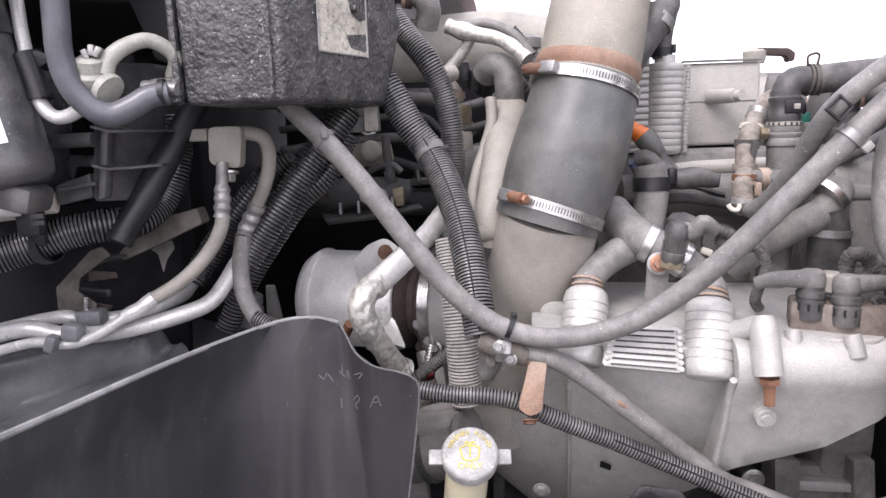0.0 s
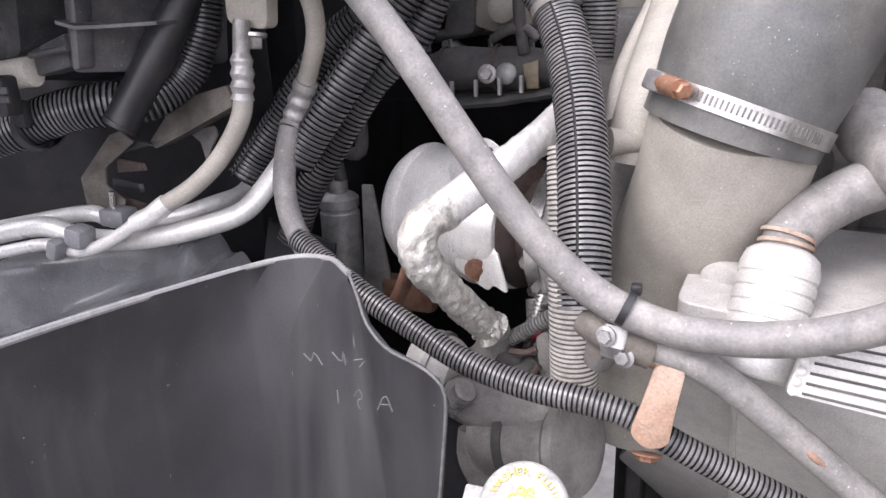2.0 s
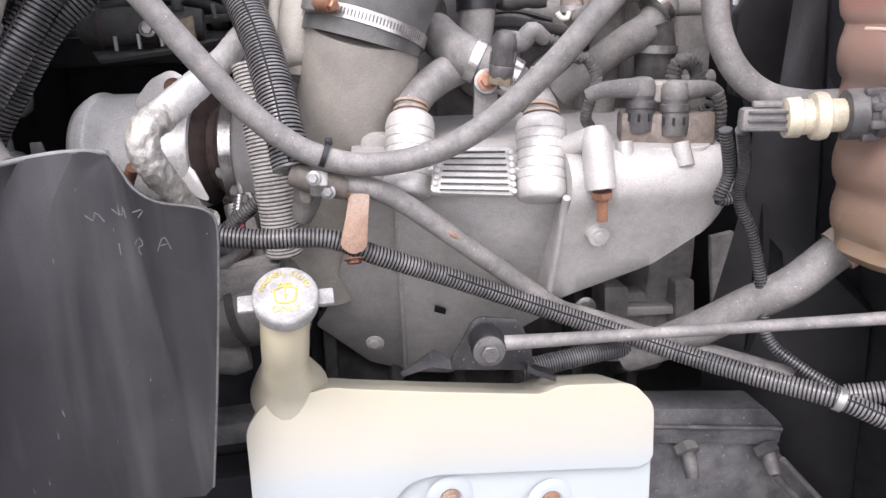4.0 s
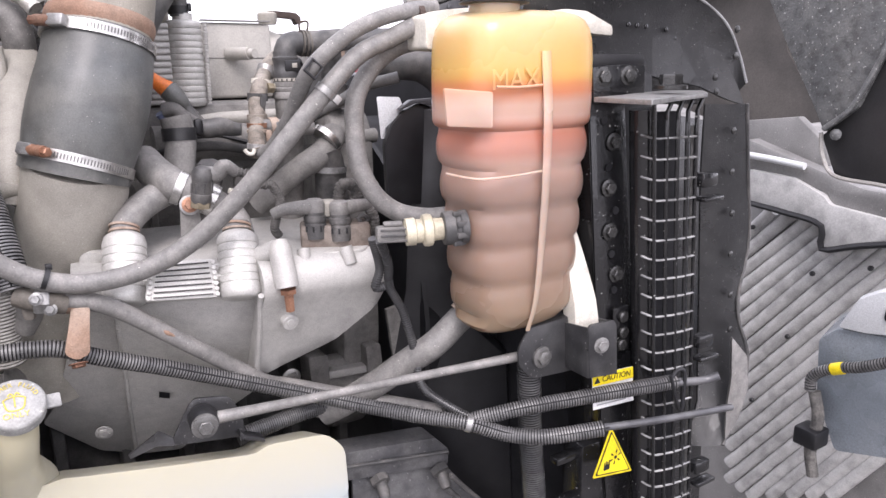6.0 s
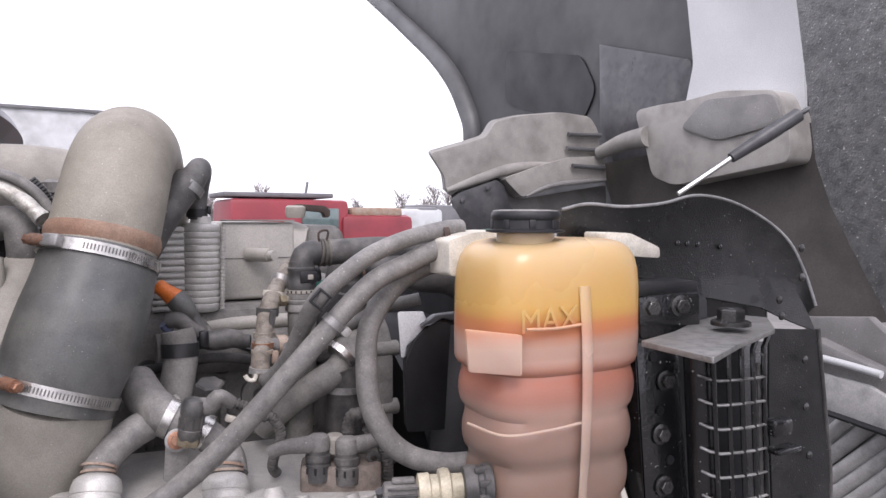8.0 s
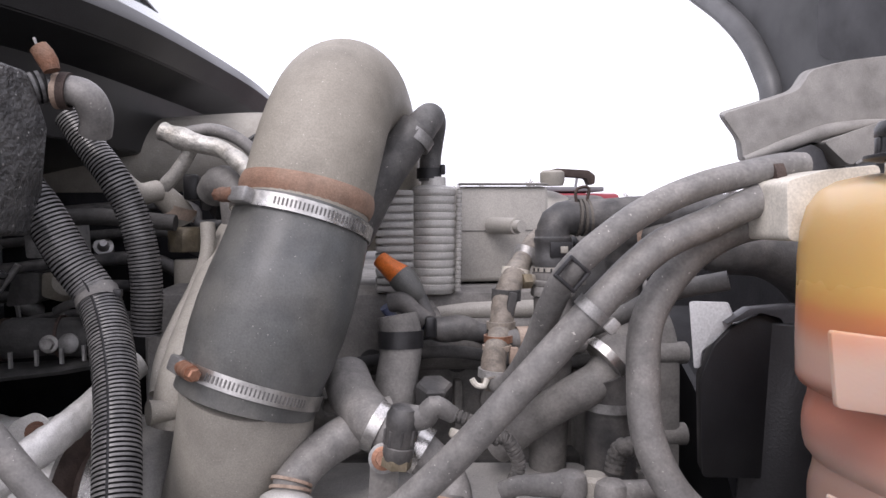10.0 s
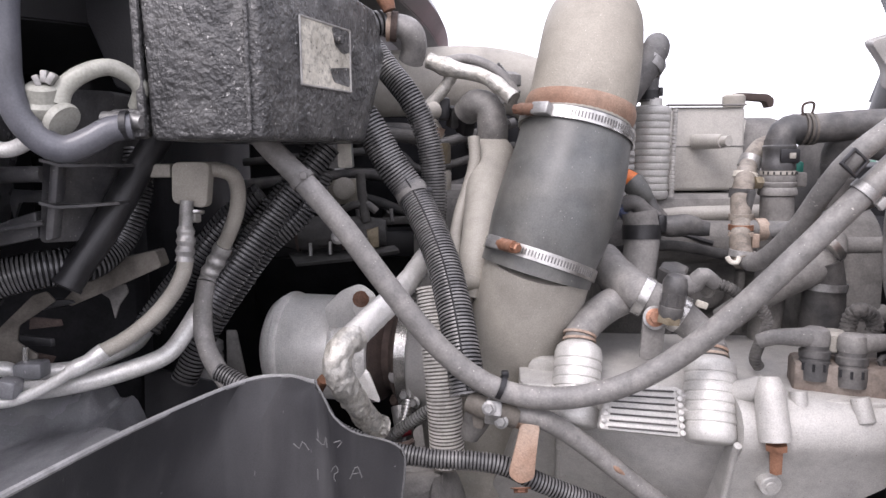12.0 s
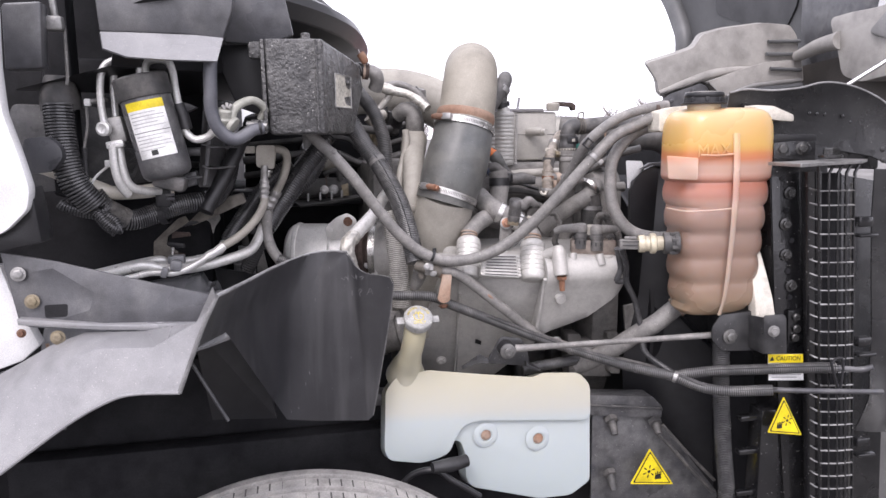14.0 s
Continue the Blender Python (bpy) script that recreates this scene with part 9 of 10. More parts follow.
def firewall():
    th = thing("bulkhead_housing", "ribbed black plastic heater housing on the bulkhead", "housing", (-0.4, 1.0, 1.55))
    part("housing", slab(rounded([(-0.374, 0.85, 1.797), (-0.337, 0.93, 1.801), (-0.356, 0.93, 1.63), (-0.393, 0.85, 1.636)], 0.008), (0.01, 0.08, 0), 0.005), housing_plastic, th)
    part("corner_post", slab([(-0.363, 0.842, 1.788), (-0.351, 0.842, 1.787), (-0.375, 0.842, 1.64), (-0.384, 0.842, 1.638)], (0, 0.02, 0), 0.003), housing_plastic, th)
    part("side_housing", slab(rounded([(-0.731, 0.865, 1.806), (-0.444, 0.865, 1.793), (-0.47, 0.865, 1.65), (-0.543, 0.865, 1.642), (-0.8, 0.865, 1.626)], 0.01), (0, 0.07, 0), 0.006), housing_plastic, th)
    for q in ([(-0.378, 0.833, 1.725), (-0.371, 0.835, 1.723), (-0.36, 0.838, 1.719), (-0.34, 0.855, 1.719), (-0.315, 0.89, 1.718)], [(-0.381, 0.832, 1.681), (-0.375, 0.834, 1.679), (-0.367, 0.838, 1.676), (-0.347, 0.855, 1.676), (-0.321, 0.885, 1.677)]):
        part("shelf_rib", slab(q + [Vector(p) + Vector((0, 0.035, 0.0)) for p in reversed(q)], (0, 0, -0.003), 0), housing_plastic, th)
    part("stub_tube", tube([(-0.5, 0.845, 1.712), (-0.482, 0.842, 1.709), (-0.462, 0.845, 1.708), (-0.384, 0.848, 1.709)], [0.006, 0.0105, 0.0085, 0.0085, 0.0085], 14, 0.006), housing_plastic, th)
    part("web", slab([(-0.528, 0.85, 1.718), (-0.499, 0.85, 1.712), (-0.509, 0.85, 1.697), (-0.529, 0.85, 1.687), (-0.512, 0.85, 1.702)], (0, 0.02, 0), 0.001), housing_plastic, th)
    part("web", slab([(-0.439, 0.85, 1.656), (-0.395, 0.85, 1.67), (-0.393, 0.85, 1.641), (-0.437, 0.85, 1.632)], (0, 0.03, 0), 0.003), housing_plastic, th)
    part("rib_rail", tube([(-0.428, 0.84, 1.652), (-0.383, 0.842, 1.658)], 0.003, 6), housing_plastic, th)
    part("lower_web", slab([(-0.62, 0.858, 1.644), (-0.52, 0.858, 1.667), (-0.506, 0.858, 1.697), (-0.51, 0.858, 1.668), (-0.523, 0.858, 1.647), (-0.622, 0.858, 1.637)], (0, 0.01, 0), 0.001), housing_plastic, th)
    # Near-black block added to keep the space behind the drier dark.
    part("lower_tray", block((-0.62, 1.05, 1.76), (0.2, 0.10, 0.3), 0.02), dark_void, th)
    part("lug", slab(rounded([(-0.47, 0.93, 1.69), (-0.40, 0.95, 1.685), (-0.40, 0.95, 1.672), (-0.455, 0.93, 1.675), (-0.462, 0.928, 1.655)], 0.003), (0, 0.006, 0), 0.001), bracket_grey, th)
    b = thing("bulkhead", "near-black cab bulkhead", "bulkhead", (-0.5, 1.6, 0.6), kind="structure")
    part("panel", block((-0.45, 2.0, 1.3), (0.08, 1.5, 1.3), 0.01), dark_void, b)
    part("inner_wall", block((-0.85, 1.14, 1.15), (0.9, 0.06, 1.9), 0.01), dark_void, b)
    s = thing("starter_bracket", "grey cylinder and rusty bracket below the lines", "engine part", (-0.3, 1.2, 1.25))
    part("cylinder", lathe([(0.02, -0.1), (0.0275, -0.097), (0.0275, 0.03), (0.0255, 0.032), (0.0255, 0.036), (0.0275, 0.038), (0.0275, 0.05), (0.022, 0.055), (0.014, 0.058), (0.014, 0.075)], (-0.331, 1.19, 1.385), (0, 0, 1), 26), steel_dull, s)
    part("clevis", tube([(-0.325, 1.19, 1.46), (-0.325, 1.185, 1.50), (-0.29, 1.185, 1.50), (-0.285, 1.185, 1.55)], 0.009, 12), engine_dark, s)
    part("lever", slab([(-0.3, 1.2, 1.452), (-0.284, 1.2, 1.452), (-0.252, 1.185, 1.29), (-0.302, 1.19, 1.29)], (0, 0.006, 0), 0.002), engine_grey, s)
    part("rust_plate", block((-0.235, 1.2, 1.3), (0.08, 0.03, 0.05), 0.01), rust, s)
    t = thing("inner_arch_cover", "dusty grey moulded inner wheel-arch cover beneath the lines", "cover", (-0.54, 0.98, 1.2))
    bm = bmesh.new()
    nx, ny = 110, 100
    rows = []
    for i in range(nx + 1):
        x = -0.98 + 0.66 * i / nx
        row = []
        for j in range(ny + 1):
            y = 0.55 + 0.6 * j / ny
            ledge = 1.296 + 0.3 * (max(x, -0.9) + 0.71) - 0.06 * (0.86 - y)
            drop = min(1.0, max(0.0, (y - 0.885 - 0.25 * (x + 0.69)) / 0.02))
            ledge -= 0.2 * drop * drop * (3 - 2 * drop) * min(1.0, max(0.0, (-0.585 - x) / 0.05))
            swell = math.exp(-((x + 0.5) / 0.11) ** 2)
            run = [min(1.0, max(0.0, q)) for q in ((x + 0.762) / 0.05, (-0.388 - x) / 0.03, (y - 0.905 + 0.03 * swell) / (0.045 + 0.1 * swell))]
            rise = math.prod(math.sqrt(max(0.0, 1 - (1 - q) ** 2)) if k < 2 else q * q * (3 - 2 * q) * swell + math.sqrt(max(0.0, 1 - (1 - q) ** 2)) * (1 - swell) for k, q in enumerate(run))
            box = 1.12 + (1.404 + 0.13 * (x + 0.57) - 1.12) * rise
            gap = max(0.0, 0.03 - abs(ledge - box)) / 0.03
            z = max(ledge, box) + gap * gap * 0.0075
            edge = max(0.0, (x + 0.385 - max(0.0, 0.94 - y)) / 0.03, (y - 1.04) / 0.03)
            z -= 0.16 * min(1.0, edge) ** 1.5
            z += 0.0015 * noise.noise(Vector((x, y, 0)) * 18)
            z = max(z, 1.08)
            row.append(bm.verts.new((x, y, z)))
        rows.append(row)
    for a, b2 in zip(rows, rows[1:]):
        for j in range(ny):
            bm.faces.new((a[j], b2[j], b2[j + 1], a[j + 1]))
    thicken(bm, (0, 0.001, -0.005))
    part("moulding", bm, arch_grey, t)
    part("push_pin", lathe([(0.011, 0), (0.011, 0.003), (0.005, 0.006)], (-0.66, 0.83, 1.318), (0.1, -0.3, 1), 14), hose_black, t)
    part("rust_stud", tube([(-0.712, 0.872, 1.292), (-0.714, 0.872, 1.318)], [0.006, 0.004, 0.004], 8, 0.008), rust_pale, t, "rust-brown stud")
    part("rear_sheet", slab([(-0.40, 1.12, 1.42), (-0.29, 1.1, 1.40), (-0.25, 1.0, 1.30), (-0.36, 1.0, 1.28)], (0, 0.006, 0), 0.001), black_plastic, t)
    f = thing("frame_crossmember", "black frame member behind the turbocharger", "frame", (-0.1, 1.5, 1.5))
    part("beam", block((-0.12, 1.42, 1.565), (0.5, 0.08, 0.05), 0.008), black_plastic, f)
    part("lip", slab([(-0.3, 1.37, 1.60), (0.1, 1.35, 1.625), (0.1, 1.35, 1.612), (-0.3, 1.37, 1.587)], (0, 0.012, 0), 0.002), engine_dark, f)
    for k in range(4):
        part("beam_stud", tube([(-0.22 + 0.06 * k, 1.355, 1.61), (-0.222 + 0.06 * k, 1.353, 1.632)], 0.0035, 6), steel_dull, f)
    e = thing("valve_cluster", "grimy valves and fittings behind the conduits", "engine part", (-0.003, 1.251, 1.653))
    body = [(-0.213, 1.242, 1.599), (-0.187, 1.238, 1.601), (-0.146, 1.233, 1.604), (-0.112, 1.233, 1.604), (-0.085, 1.233, 1.603), (-0.045, 1.233, 1.603)]
    part("valve_body", tube(body, [0.018, 0.026, 0.027, 0.024, 0.026, 0.026, 0.02], 20, 0.006), engine_dark, e, "grimy black valve body")
    for q in ((-0.186, 1.238, 1.601), (-0.113, 1.233, 1.604)):
        part("seal_ring", band(q, (1, 0, 0), 0.027, 0.004, 0.0015, 24), rust_dark, e)
    part("valve_nut", hexbolt((-0.119, 1.206, 1.599), (0, -1, 0.1), 0.008, 0.01), alu_dull, e)
    part("round_boss", lathe([(0.013, 0), (0.013, 0.006), (0.01, 0.008)], (-0.095, 1.209, 1.599), (0, -1, 0.1), 18), steel_dull, e)
    part("olive_tag", slab([(-0.075, 1.206, 1.61), (-0.056, 1.206, 1.615), (-0.055, 1.206, 1.582), (-0.07, 1.206, 1.581)], (0, 0.004, 0), 0.001), brass, e)
    part("shelf", slab(rounded([(-0.204, 1.233, 1.571), (-0.117, 1.233, 1.573), (-0.032, 1.233, 1.582), (-0.022, 1.179, 1.581), (-0.095, 1.179, 1.569), (-0.183, 1.179, 1.561)], 0.004), (0, 0.01, -0.006), 0.001), engine_dark, e)
    for x in (0, 1, 2, 3):
        q = [(-0.162, 1.197, 1.571), (-0.131, 1.197, 1.573), (-0.101, 1.197, 1.575), (-0.074, 1.197, 1.578)][x]
        part("shelf_stud", tube([q, Vector(q) + Vector((0, 0, 0.02))], 0.003, 6), steel_dull, e)
    part("pale_module", slab(rounded([(-0.156, 1.278, 1.685), (-0.086, 1.278, 1.689), (-0.08, 1.278, 1.652), (-0.131, 1.278, 1.644), (-0.159, 1.278, 1.653)], 0.008), (0, 0.04, 0), 0.005), pipe_warm, e)
    part("module_cap", lathe([(0.016, 0), (0.018, 0.004), (0.018, 0.02), (0.012, 0.024)], (-0.115, 1.269, 1.672), (0.1, -1, 0.1), 18), pipe_tan, e)
    part("white_box", slab(rounded([(-0.17, 1.26, 1.761), (-0.104, 1.26, 1.759), (-0.101, 1.26, 1.706), (-0.167, 1.26, 1.706)], 0.004), (0, 0.05, 0), 0.003), steel_dull, e)
    part("box_plate", slab(rounded([(-0.123, 1.253, 1.76), (-0.102, 1.253, 1.759), (-0.099, 1.253, 1.707), (-0.122, 1.253, 1.707)], 0.004), (0, 0.006, 0), 0.001), cream_plastic, e)
    part("upright_tube", tube([(-0.083, 1.215, 1.699), (-0.081, 1.215, 1.662), (-0.075, 1.215, 1.622)], 0.0075, 12), engine_dark, e)
    part("bent_lead", tube([(-0.117, 1.224, 1.639), (-0.095, 1.215, 1.649), (-0.073, 1.215, 1.65), (-0.059, 1.215, 1.638)], 0.006, 10), hose_dark, e)
    part("slanted_stay", tube([(-0.195, 1.233, 1.659), (-0.179, 1.233, 1.679), (-0.165, 1.233, 1.699)], 0.0045, 8), steel_dull, e)
    part("dark_box", slab(rounded([(-0.189, 1.269, 1.684), (-0.155, 1.269, 1.686), (-0.157, 1.269, 1.644), (-0.199, 1.269, 1.64)], 0.006), (0, 0.05, 0), 0.004), engine_dark, e)
    part("upper_tube", tube([(-0.183, 1.251, 1.752), (-0.075, 1.242, 1.761), (0.033, 1.233, 1.752)], 0.011, 12), engine_dark, e)


firewall()


def rear_pipes():
    th = thing("foil_sensor_lines", "silver foil-wrapped sensor lines behind the intake pipe", "pipe", (0.08, 1.16, 1.75))
    part("line", tube([(0.026, 1.206, 1.87), (0.045, 1.2, 1.862), (0.073, 1.19, 1.853), (0.103, 1.18, 1.845), (0.127, 1.16, 1.829), (0.149, 1.14, 1.806)], [0.014, 0.0135, 0.011, 0.0105, 0.011, 0.0115], 14, 0.004, 0.2), foil, th)
    part("branch", tube([(0.064, 1.2, 1.851), (0.047, 1.21, 1.825), (0.022, 1.22, 1.799)], [0.009, 0.010, 0.009], 12, 0.004, 0.15), foil, th)
    part("grey_loop", tube([(0.054, 1.22, 1.87), (0.085, 1.22, 1.874), (0.116, 1.21, 1.863), (0.14, 1.2, 1.844), (0.159, 1.19, 1.817)], 0.0085, 12), hose_grey, th)
    part("ribbed_loop", ridged([(0.13, 1.24, 1.865), (0.147, 1.24, 1.844), (0.162, 1.24, 1.813)], 0.0105, 0.005, 0.16, 12), conduit, th)
    t2 = thing("coolant_drop_hose", "thick dusty grey hose beside the intake pipe", "hose", (0.11, 1.18, 1.6))
    part("hose", tube([(0.084, 1.22, 1.792), (0.098, 1.2, 1.804), (0.117, 1.19, 1.796), (0.123, 1.19, 1.768), (0.124, 1.2, 1.734), (0.132, 1.2, 1.692)], [0.021, 0.0225, 0.0235, 0.0235, 0.0235], 20), hose_grey, t2)
    t3 = thing("brass_fitting_stack", "tan and brass hydraulic fitting stack", "fitting", (0.03, 1.254, 1.596))
    part("upper", tube([(0.009, 1.264, 1.79), (0.028, 1.269, 1.77), (0.036, 1.275, 1.754)], [0.0165, 0.0175, 0.018], 14), pipe_tan, t3)
    part("union", lathe([(0.023, 0), (0.025, 0.003), (0.025, 0.03), (0.022, 0.034)], (0.037, 1.275, 1.712), (0, 0, 1), 8), brass, t3)
    part("lower", lathe([(0.02, 0), (0.0215, 0.002), (0.0215, 0.042), (0.02, 0.046)], (0.041, 1.275, 1.655), (0, 0, 1), 20), pipe_tan, t3)
    part("collar", band((0.031, 1.27, 1.766), (0.3, 0, 1), 0.0185, 0.016, 0.002, 16), rust_pale, t3)
    t4 = thing("oil_tube", "thin tan oil tube curving down beside the pipe", "pipe", (0.06, 1.05, 1.55))
    part("tube", tube([(0.091, 1.15, 1.752), (0.092, 1.14, 1.716), (0.082, 1.13, 1.681), (0.067, 1.1, 1.641), (0.059, 1.06, 1.606), (0.06, 1.03, 1.572)], 0.009, 14), pipe_tan, t4)
    t5 = thing("exhaust_elbow", "pale dusty elbow behind the intake pipe", "pipe", (0.09, 1.08, 1.55))
    part("elbow", tube([(0.124, 1.2, 1.73), (0.11, 1.15, 1.69), (0.1, 1.09, 1.65), (0.092, 1.045, 1.615), (0.083, 1.025, 1.58), (0.076, 1.02, 1.54)], [0.034, 0.032, 0.028, 0.026, 0.024, 0.022], 22), pipe_tan, t5)
    t6 = thing("air_duct", "wide dusty grey air intake trunk behind the engine", "pipe", (0.0, 1.65, 1.85))
    part("trunk", tube([(0.34, 1.62, 1.80), (0.24, 1.62, 1.855), (0.12, 1.6, 1.875), (-0.05, 1.6, 1.865), (-0.3, 1.62, 1.84)], 0.075, 32), pipe_tan, t6)
    part("port", lathe([(0.022, 0), (0.022, 0.03), (0.028, 0.032), (0.028, 0.05), (0.018, 0.056)], (0.17, 1.42, 1.82), (0, 0, 1), 20), hose_grey, t6)
    t7 = thing("bracket_clutter", "dark brackets and plugs under the cowl", "engine part", (0.07, 1.25, 1.75))
    for k in range(6):
        part("plug", block((0.05 + 0.018 * k, 1.26 + 0.012 * (k % 2), 1.80 - 0.012 * (k % 3)), (0.02, 0.03, 0.035), 0.004, (10 * k, 0, 15 * k)), engine_dark if k % 2 else black_plastic, t7)


rear_pipes()


def cab():
    th = thing("truck_cab", "white truck cab front with dark cowl and windscreen", "truck cab", (-1.2, 1.6, 0.5))
    edge = [(-0.40, 0.70, 2.03), (-0.20, 0.92, 2.035), (-0.05, 1.2, 2.035), (0.03, 1.5, 2.03), (0.08, 1.9, 2.03), (0.085, 2.3, 2.02), (0.03, 2.6, 2.0)]
    pts, _ = path_of(edge, 0.05)
    bm = bmesh.new()
    rows = [[bm.verts.new(p + Vector(d)) for p in pts] for d in ((-0.16, 0.05, 0.075), (-0.05, 0.01, 0.035), (-0.01, 0, 0.012), (0, 0, -0.01), (-0.02, 0.0, -0.04), (-0.10, 0.04, -0.06), (-0.12, 0.05, -0.16), (-0.3, 0.1, -0.2))]
    for a, b in zip(rows, rows[1:]):
        for i in range(len(a) - 1):
            bm.faces.new((a[i], a[i + 1], b[i + 1], b[i]))
    thicken(bm, (-0.002, 0.004, -0.002))
    part("cowl", bm, cowl_grey, th, "dusty dark plastic cowl")
    bm = bmesh.new()
    lo = [bm.verts.new(p + Vector((-0.13, 0.03, 0.06))) for p in pts]
    hi = [bm.verts.new(p + Vector((-0.55, 0.06, 0.75))) for p in pts]
    for i in range(len(lo) - 1):
        bm.faces.new((lo[i], lo[i + 1], hi[i + 1], hi[i]))
    thicken(bm, (-0.002, 0.004, -0.002))
    part("windscreen", bm, glass_dark, th, "windscreen reflecting the sky")
    part("screen_edge", tube([p + Vector((-0.13, 0.02, 0.068)) for p in pts], 0.012, 8, 0.05), black_plastic, th)
    part("wiper", tube([(-0.10, 1.1, 2.10), (-0.14, 1.4, 2.22), (-0.12, 1.8, 2.15), (-0.05, 2.15, 2.08)], 0.008, 8, 0.03), hose_black, th)
    part("wiper_arm", tube([(-0.08, 1.35, 2.08), (-0.13, 1.6, 2.17), (-0.1, 1.9, 2.13)], 0.009, 8, 0.03), hose_black, th)
    part("body", block((-1.85, 1.6, 1.5), (1.4, 2.08, 1.26), 0.06), white_paint, th)
    bm = block((-1.95, 1.6, 2.5), (1.3, 1.9, 0.82), 0.08)
    for v in bm.verts:
        if v.co.z > 2.5:
            v.co.x = -1.95 + (v.co.x + 1.95) * 0.86 - 0.05
            v.co.y = 1.6 + (v.co.y - 1.6) * 0.88
    part("cabin", bm, white_paint, th)
    for s in (-1, 1):
        part("side_window", block((-1.9, 1.6 + s * 0.93, 2.42), (0.8, 0.03, 0.42), 0.012, (-6 * s, 0, 0)), glass_dark, th)
        part("door_step", block((-1.7, 1.6 + s * 1.0, 0.7), (1.2, 0.25, 0.06), 0.01), black_plastic, th)
    part("lower_frame", block((-1.6, 1.6, 0.78), (2.2, 0.9, 0.24), 0.02), dark_void, th)
    part("door_skin", slab(rounded([(-0.93, 0.5, 2.145), (-0.61, 0.5, 2.168), (-0.626, 0.5, 1.842), (-0.624, 0.5, 1.776), (-0.609, 0.5, 1.717), (-0.597, 0.5, 1.661), (-0.603, 0.5, 1.629), (-0.636, 0.5, 1.597), (-0.693, 0.5, 1.573), (-1.011, 0.5, 1.571)], 0.01), (0, 0.03, 0), 0.008), white_paint, th)
    part("door_skirt", slab([(-1.053, 0.56, 1.554), (-0.671, 0.56, 1.535), (-0.659, 0.56, 1.488), (-0.624, 0.56, 1.398), (-0.653, 0.56, 1.373), (-0.774, 0.56, 1.334), (-1.082, 0.56, 1.352)], (0, 0.03, 0), 0.004), white_paint, th)
    part("arch_trim", slab([(-0.603, 0.52, 1.664), (-0.599, 0.52, 1.638), (-0.593, 0.52, 1.575), (-0.65, 0.52, 1.564), (-0.702, 0.52, 1.562), (-0.701, 0.52, 1.572), (-0.644, 0.52, 1.593), (-0.61, 0.52, 1.627)], (0, 0.06, 0), 0.003), black_plastic, th)
    h = thing("hood_latch_bracket", "grey plastic latch brackets hanging by the cab edge", "bracket", (-0.6, 0.75, 1.6))
    part("upper_block", slab([(-0.679, 0.7, 1.968), (-0.615, 0.7, 1.973), (-0.622, 0.7, 1.859), (-0.683, 0.7, 1.856)], (0, 0.04, 0), 0.006), bracket_grey, h)
    part("lower_block", slab(rounded([(-0.678, 0.74, 1.739), (-0.636, 0.74, 1.742), (-0.616, 0.74, 1.721), (-0.614, 0.74, 1.702), (-0.635, 0.74, 1.677), (-0.683, 0.74, 1.673)], 0.012), (0, 0.04, 0), 0.006), bracket_grey, h)
    part("rod", tube([(-0.608, 0.74, 2.001), (-0.606, 0.74, 1.963), (-0.604, 0.74, 1.938)], 0.006, 10), steel_dull, h)
    part("rod_end", block((-0.609, 0.74, 1.941), (0.035, 0.025, 0.026), 0.006), steel_dull, h)
    part("post", block((-0.635, 0.86, 1.83), (0.05, 0.06, 0.4), 0.006), dark_void, h)
    part("rail", tube([(-0.594, 0.75, 1.935), (-0.596, 0.75, 1.855), (-0.599, 0.75, 1.835)], 0.003, 8), hose_grey, h)
    s = thing("cowl_side_panel", "smooth grey plastic cowl side panel", "panel", (-0.43, 0.75, 1.88))
    top = [(-0.528, 0.7, 2.005), (-0.521, 0.7, 1.939), (-0.52, 0.7, 1.905), (-0.505, 0.7, 1.889), (-0.459, 0.705, 1.88), (-0.393, 0.71, 1.878), (-0.332, 0.715, 1.878)]
    a = [(-0.533, 0.72, 2.009), (-0.531, 0.72, 1.952), (-0.529, 0.72, 1.927), (-0.46, 0.725, 1.926), (-0.392, 0.73, 1.926), (-0.318, 0.735, 1.92), (-0.3, 0.74, 1.97), (-0.292, 0.74, 2.021)]
    part("face", slab(a, (0, 0.03, 0), 0.003), bracket_grey, s)
    bm = bmesh.new()
    u = [bm.verts.new(p) for p in [(-0.528, 0.72, 1.926), (-0.478, 0.722, 1.926), (-0.421, 0.724, 1.925), (-0.367, 0.726, 1.924), (-0.317, 0.728, 1.92)]]
    l = [bm.verts.new(p) for p in [(-0.521, 0.7, 1.895), (-0.48, 0.69, 1.88), (-0.419, 0.69, 1.876), (-0.371, 0.69, 1.875), (-0.328, 0.7, 1.875)]]
    for i in range(4):
        bm.faces.new((u[i], u[i + 1], l[i + 1], l[i]))
    thicken(bm, (-0.002, 0.004, -0.002))
    part("lower_lip", bm, fender_plastic, s)
    c = thing("cowl_gusset", "dark grey cowl gusset sloping to the windscreen", "panel", (-0.3, 0.85, 1.95))
    part("plate", slab([(-0.342, 0.8, 1.974), (-0.291, 0.8, 2.023), (-0.205, 0.83, 2.032), (-0.187, 0.83, 1.942), (-0.244, 0.83, 1.921), (-0.32, 0.82, 1.924)], (0, 0.02, 0), 0.003), bracket_grey, c)
    part("under_tray", slab([(-0.334, 0.86, 1.923), (-0.244, 0.86, 1.927), (-0.24, 0.86, 1.775), (-0.307, 0.86, 1.799), (-0.332, 0.86, 1.867)], (0, 0.02, 0), 0.003), black_plastic, c)


cab()


